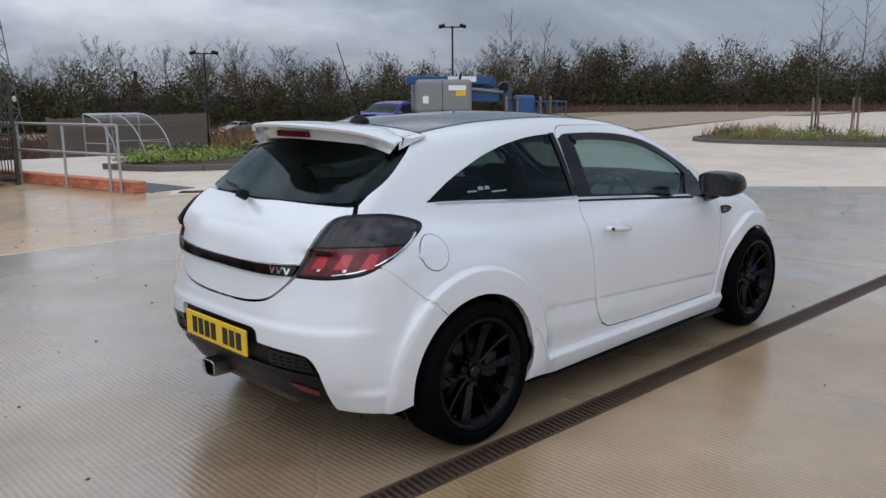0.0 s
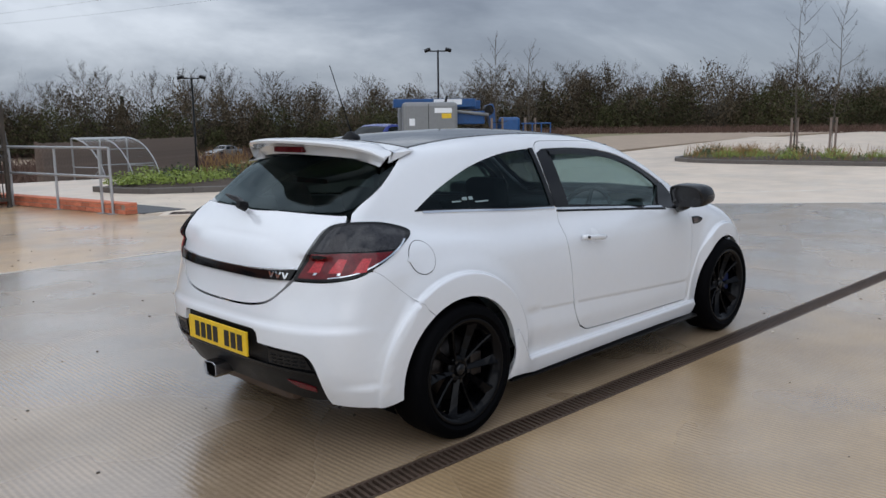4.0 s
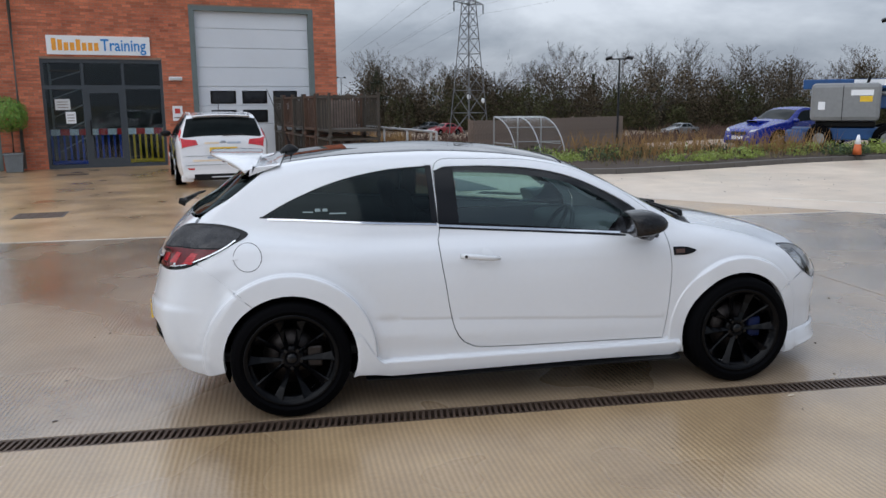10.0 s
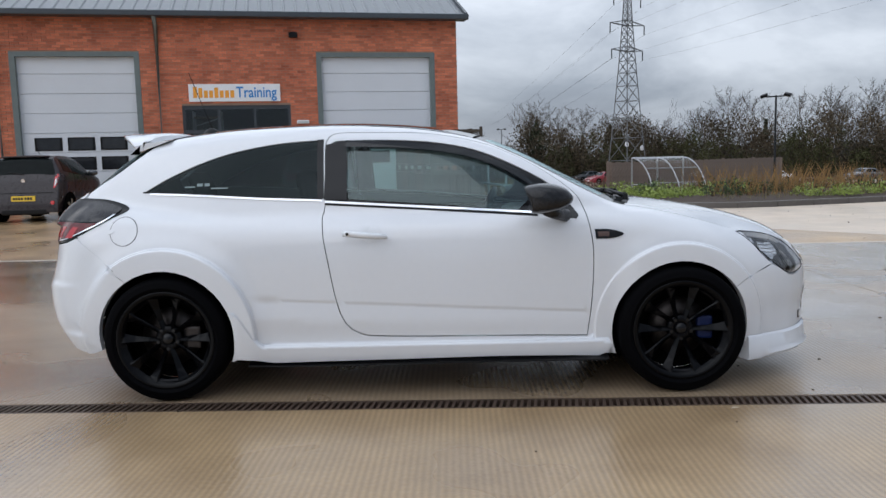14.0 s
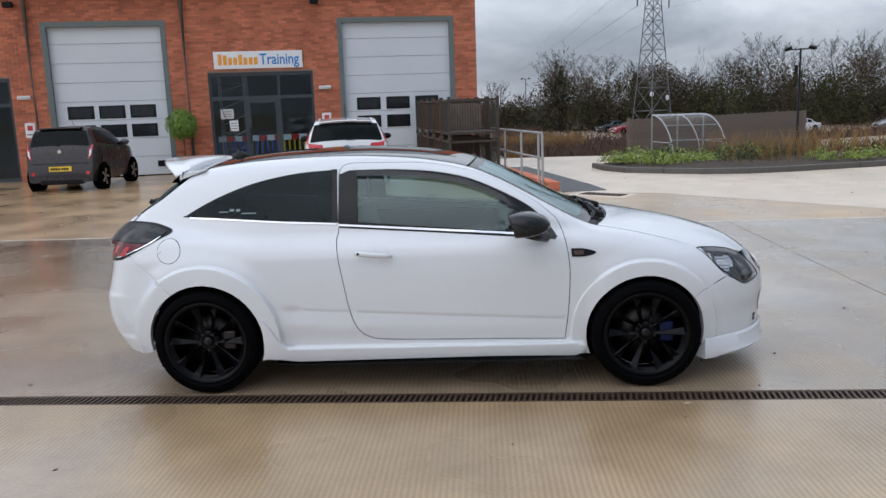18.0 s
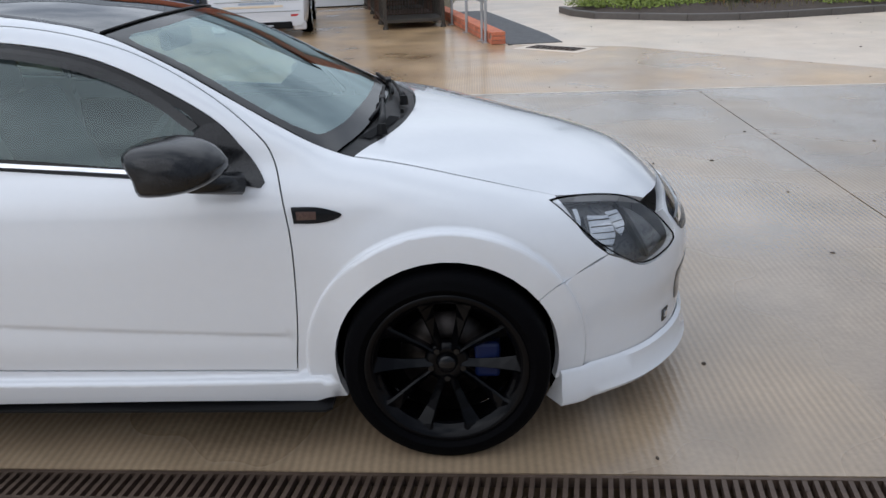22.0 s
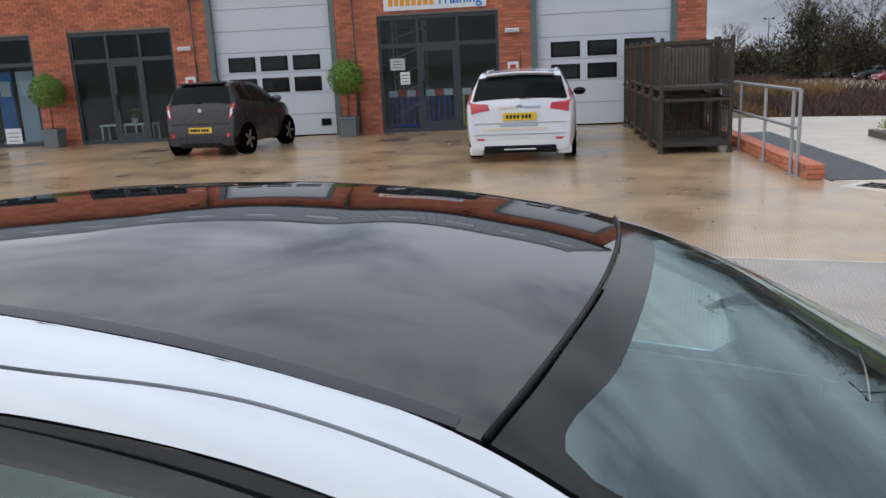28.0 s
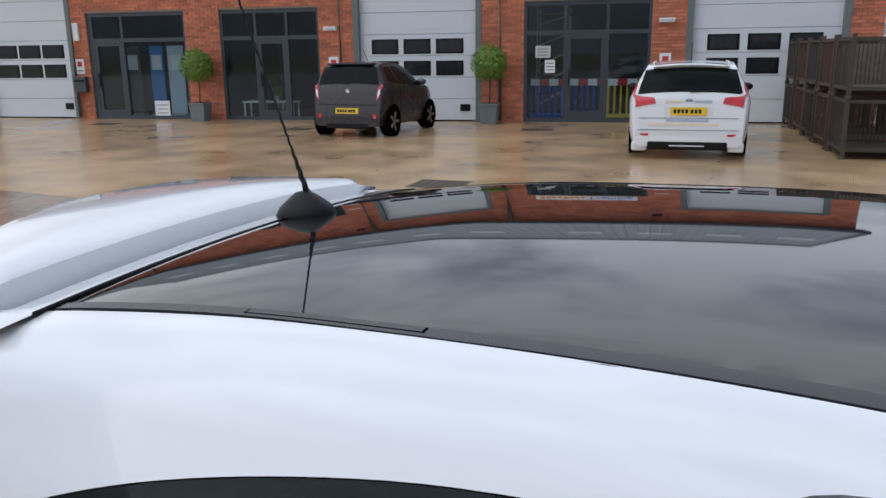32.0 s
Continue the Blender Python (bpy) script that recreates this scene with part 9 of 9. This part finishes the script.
def field(r0, r1, a0, a1):
    def f(rr):
        while True:
            az, d = rr.uniform(a0, a1), rr.uniform(r0, r1)
            x, y = ring(az, d)
            if not (9 < x < 45 and 66 < y < 118 and y > 1.2 * x + 18 and rr.random() < 0.95):
                return x, y, BASE(x, y)
    return f


blades("bramble_scrub", "red-brown bramble scrub across the rough field", "scrub", M_BRAMBLE, 30000, field(46, 102, -3, 38), lambda r: r.uniform(0.4, 1.5), lambda r: r.uniform(0.03, 0.09), 0.5, 33)
blades("dry_field_grass", "tall straw-coloured dry grass across the rough field", "grass", M_GRASS, 11000, field(40, 104, 4, 40), lambda r: r.uniform(0.3, 0.9), lambda r: r.uniform(0.03, 0.08), 0.4, 34)
blades("verge_tufts", "tufts of yellow-green grass across the verge", "grass", M_GREENGRASS, 7000, field(40, 100, 38, 82), lambda r: r.uniform(0.06, 0.25), lambda r: r.uniform(0.02, 0.05), 0.5, 39)
blades("bramble_bank", "red-brown scrub beyond the green verge", "scrub", M_BRAMBLE, 22000, field(84, 103, 34, 83), lambda r: r.uniform(0.3, 1.2), lambda r: r.uniform(0.02, 0.06), 0.6, 35)
blades("golden_sallow", "golden sallow stems beside the car park", "stems", M_DRY, 5000, hedge_place(60, 66, -2.5, 8, 0.6), lambda r: r.uniform(0.5, 1.6), lambda r: r.uniform(0.02, 0.05), 0.3, 36)
blades("bank_stems", "golden and brown stems on the near bank", "stems", M_DRY, 3500, field(30, 44, 3, 24), lambda r: r.uniform(0.2, 0.7), lambda r: r.uniform(0.01, 0.03), 0.35, 37)
blades("far_left_hedge", "brown hedge beyond the yard's far end", "hedge", M_HEDGE, 6000, lambda r: (r.uniform(-75, -50), r.uniform(14, 48), -0.1 + r.random() ** 1.4 * 2.6), lambda r: r.uniform(0.4, 1.2), lambda r: r.uniform(0.03, 0.07), 0.4, 38)
for k in range(9):
    copy_thing(protos[k % 5], pose(-58 - 4 * (k % 3), 16 + 4 * k, -0.3, 0, 0, 50 * k) @ Matrix.Scale(0.52, 4))

# young staked trees
def young(x, y, H, seed, z=0.15):
    t = bare_tree(pose(x, y, z), seed, H, "slim young bare tree tied to timber stakes", "young staked trees", nb=22, fine=4, r0=0.038, spread=0.15, twig_w=0.004)
    for s in (-1, 1):
        st = part("stake", rod((s * 0.28, 0, -0.1), (s * 0.28, 0, 1.45), 0.04), M_FENCE, t, "timber stake")
    part("tie", rod((-0.28, 0, 1.3), (0.28, 0, 1.3), 0.018), M_TRIM, t, "black rubber tie")


young(18.36, 14.95, 4.6, 61, 0.12)
young(20.24, 15.0, 4.5, 62, 0.12)
young(27.0, 8.2, 6.8, 63, 0.0)
young(28.0, 7.2, 6.0, 64, 0.0)
bare_tree(pose(5.2, 44, BASE(5.2, 44)), 65, 5.0, "slim pale young tree in the scrub", "young staked trees", nb=14, fine=5, r0=0.05, spread=0.2, twig_w=0.008)
bare_tree(pose(9.5, 58, BASE(9.5, 58)), 66, 5.5, "slim pale young tree in the scrub", "young staked trees", nb=14, fine=5, r0=0.05, spread=0.2, twig_w=0.009)
bare_tree(pose(16.5, 108, BASE(16.5, 108)), 67, 8.0, "slim pale young tree in the scrub", "young staked trees", nb=14, fine=5, r0=0.07, spread=0.25, twig_w=0.015)

# ---- cycle shelter and fence ----
cs = thing("cycle_shelter", "curved clear cycle shelter on pale steel hoops", "cycle shelter", pose(8.6, 27.2, -1.28, 0, 0, -4))
for k in range(3):
    x = k * 1.0
    arc_ = [(x + 0.62 * math.sin(a), -1.71 * math.sin(a), 0.25 + 2.05 * math.cos(a)) for a in [math.pi / 2 * i / 12 * 0.97 for i in range(13)]]
    part("hoop", tube(arc_, 0.028, 6), M_GALV, cs, "pale steel hoop", True)
    part("post", rod((x, 0, 0), (x, 0, 2.3), 0.035), M_GALV, cs)
    part("foot_strut", rod((x + 0.62, -1.7, 0.0), (x + 0.62, -1.7, 0.34), 0.03), M_GALV, cs)
M_POLY = glass("polycarbonate", (0.9, 0.9, 0.88), 0.92, 1.25)
vs, fs = [], []
for k in range(2):
    for i in range(13):
        a = math.pi / 2 * i / 12 * 0.97
        vs.append((k * 2.0 + 0.62 * math.sin(a), -1.71 * math.sin(a), 0.27 + 2.05 * math.cos(a)))
for i in range(12):
    fs.append((i, i + 1, i + 14, i + 13))
part("roof_sheet", raw(vs, fs), M_POLY, cs, "clear curved sheet")
for z_, f_ in ((1.35, 0.86), (1.9, 0.58)):
    part("purlin", rod((0.62 * f_ * 0.9, -1.71 * f_ * 0.95, z_), (2.0 + 0.62 * f_ * 0.9, -1.71 * f_ * 0.95, z_), 0.02), M_GALV, cs)
for x_ in (0.0, 2.0):
    part("end_brace", rod((x_, 0, 0.15), (x_ + 0.50, -1.40, 1.20), 0.02), M_GALV, cs)
    part("end_rail", rod((x_, 0, 1.25), (x_ + 0.50, -1.38, 1.25), 0.02), M_GALV, cs)
part("top_rail", rod((0, 0, 2.3), (2.0, 0, 2.3), 0.035), M_GALV, cs)
part("front_rail", rod((0.6, -1.7, 0.34), (2.62, -1.7, 0.34), 0.03), M_GALV, cs)
for k in range(4):
    part("cycle_stand", tube([(0.25 + 0.5 * k, -0.4, 0), (0.25 + 0.5 * k, -0.4, 0.7), (0.3 + 0.5 * k, -0.5, 0.78), (0.35 + 0.5 * k, -1.0, 0.78), (0.37 + 0.5 * k, -1.1, 0.7), (0.37 + 0.5 * k, -1.1, 0)], 0.024, 6), M_GALV, cs, "steel cycle stand", True)
fence = thing("timber_fence", "weathered dark brown close-boarded timber fence", "fence")
fl = along([(8.0, 29.3), (8.6, 29.2), (12.0, 31.2), (17.8, 35.4)], 0.152)
bme = None
for i, p in enumerate(fl):
    q = fl[min(i + 1, len(fl) - 1)]
    a = math.atan2(q.y - p.y, q.x - p.x) if q != p else 0
    zb = -1.60
    if bme is None:
        o = part("board", box(0, 0.144, -0.012, 0.012, 0, 2.45), M_FENCE, fence)
        bme = o.data
    else:
        o = new("board", bme)
        o.parent = fence
    o.matrix_basis = Matrix.Translation((p.x, p.y, zb + 0.015 * math.sin(i * 2.3))) @ Matrix.Rotation(a, 4, "Z")
    if i % 16 == 0:
        part("fence_post", box(-0.05, 0.05, 0.012, 0.11, 0, 2.5), M_FENCE, fence, m=Matrix.Translation((p.x, p.y, zb)) @ Matrix.Rotation(a, 4, "Z"))

# ---- lamp posts ----
def lamp_post(x, y, z0, top_, rot):
    lp = thing("lamp_post", "dark slim lamp post with twin floodlights", "lamp post", pose(x, y, z0, 0, 0, rot), "lamp posts")
    H = top_ - z0
    part("column", tube([(0, 0, 0), (0, 0, 1.2), (0, 0, 1.25), (0, 0, H)], [0.075, 0.075, 0.055, 0.045], 10), M_TRIM, lp, "", True)
    part("cross_arm", rod((-0.5, 0, H - 0.05), (0.5, 0, H - 0.05), 0.03), M_TRIM, lp)
    for s in (-1, 1):
        bm = bmesh.new()
        add_box(bm, -0.16, 0.16, -0.13, 0.13, -0.07, 0.07, 0.03)
        hd = part("lamp_head", bm, M_TRIM, lp, "black floodlight head", m=pose(s * 0.52, -0.05, H, 18, s * 16, 0))
        part("lamp_glass", box(-0.13, 0.13, -0.10, 0.10, -0.078, -0.069), M_SKYL, hd)
    return lp


lamp_post(16.6, 33.0, lie(16.6, 33) - 0.26, 3.75, -32)
lamp_post(26.0, 25.5, -0.05, 5.0, -45)
lamp_post(8.5, 112.0, -2.3, 5.2, 0)

# ---- pylons and power lines ----
def pylon(m, H=46.0):
    py = thing("pylon", "grey steel lattice electricity pylon", "pylon", m, "pylons")
    M_PY = mat("pylon_steel", (0.13, 0.135, 0.14), 0.6, vary=0.1)
    def wd(z):
        return 4.2 * (1 - z / H) ** 1.25 * 0.85 + 0.62 if z < H else 0.3
    for sx, sy in ((-1, -1), (1, -1), (1, 1), (-1, 1)):
        part("leg", tube([(sx * wd(z), sy * wd(z), z) for z in np.linspace(0, H * 0.97, 9)], 0.13, 4), M_PY, py)
    zs = [0.0]
    while zs[-1] < H * 0.94:
        zs.append(zs[-1] + max(1.5, wd(zs[-1]) * 1.5))
    bm = bmesh.new()
    for z0, z1 in zip(zs, zs[1:]):
        a, b = wd(z0), wd(min(z1, H * 0.97))
        for s in (-1, 1):
            for (x0, y0), (x1, y1) in ((((-1, s)), ((1, s))), (((s, -1)), ((s, 1)))):
                add_rod(bm, (x0 * a, y0 * a, z0), (x1 * b, y1 * b, z1), 0.075, seg=4, cap=False)
                add_rod(bm, (x1 * a, y1 * a, z0), (x0 * b, y0 * b, z1), 0.075, seg=4, cap=False)
                add_rod(bm, (x0 * b, y0 * b, z1), (x1 * b, y1 * b, z1), 0.06, seg=4, cap=False)
    part("lattice", bm, M_PY, py, "crossed lattice bracing")
    for z, L in ((H * 0.965, 5.2), (H * 0.83, 6.6), (H * 0.70, 6.0)):
        bm = bmesh.new()
        for s in (-1, 1):
            for yy in (-0.6, 0.6):
                add_rod(bm, (0, yy, z + 0.9), (s * L, 0, z), 0.09, seg=4, cap=False)
                add_rod(bm, (0, yy, z - 0.4), (s * L, 0, z), 0.09, seg=4, cap=False)
            for t in (0.3, 0.6):
                add_rod(bm, (s * L * t, 0, z + 0.9 * (1 - t)), (s * L * t, 0, z - 0.4 * (1 - t)), 0.06, seg=4, cap=False)
        ar = part("cross_arm", bm, M_PY, py)
        for s in (-1, 1):
            part("insulator", rod((s * L, 0, z), (s * L, 0, z - 2.2), 0.16, seg=6), M_TRIM, ar)
    for s, z in ((-1.2, H * 0.22), (1.3, H * 0.20)):
        part("dish_aerial", rod((s * 2.4, -2.6, z), (s * 2.4, -2.9, z), 0.6, seg=14), M_SIGNW, py, "white dish aerial")
    part("tip", rod((0, 0, H * 0.96), (0, 0, H), 0.2, 0.05, 4), M_PY, py)
    return py


PY = pose(19.3, 77.5, -2.2, 0, 0, 33) @ Matrix.Diagonal((0.36, 0.36, 0.43, 1))
py1 = pylon(PY)
copy_thing(py1, pose(16.0, 870.0, -3.0, 0, 0, 10))
lines = thing("power_lines", "thin overhead power cables running from the pylon", "power line")
py2 = pose(36.0, -200.0, -1.0, 0, 0, 8) @ Matrix.Diagonal((0.36, 0.36, 0.43, 1))
py3 = pose(16.0, 870.0, -3.0, 0, 0, 10)
for z, L in ((44.4, 5.2), (38.2, 6.6), (32.2, 6.0)):
    for s in (-1, 1):
        a, b, c = (m @ Vector((s * L, 0, z - 2.2)) for m in (PY, py2, py3))
        part("cable", tube([a.lerp(b, t) - Vector((0, 0, 4 * 4.0 * t * (1 - t))) for t in np.linspace(0, 1, 25)], 0.005, 4), M_TRIM, lines)
        part("cable", tube([a.lerp(c, t) - Vector((0, 0, 4 * 8.0 * t * (1 - t))) for t in np.linspace(0, 1, 25)], 0.010, 4), M_TRIM, lines)
copy_thing(py1, py2)
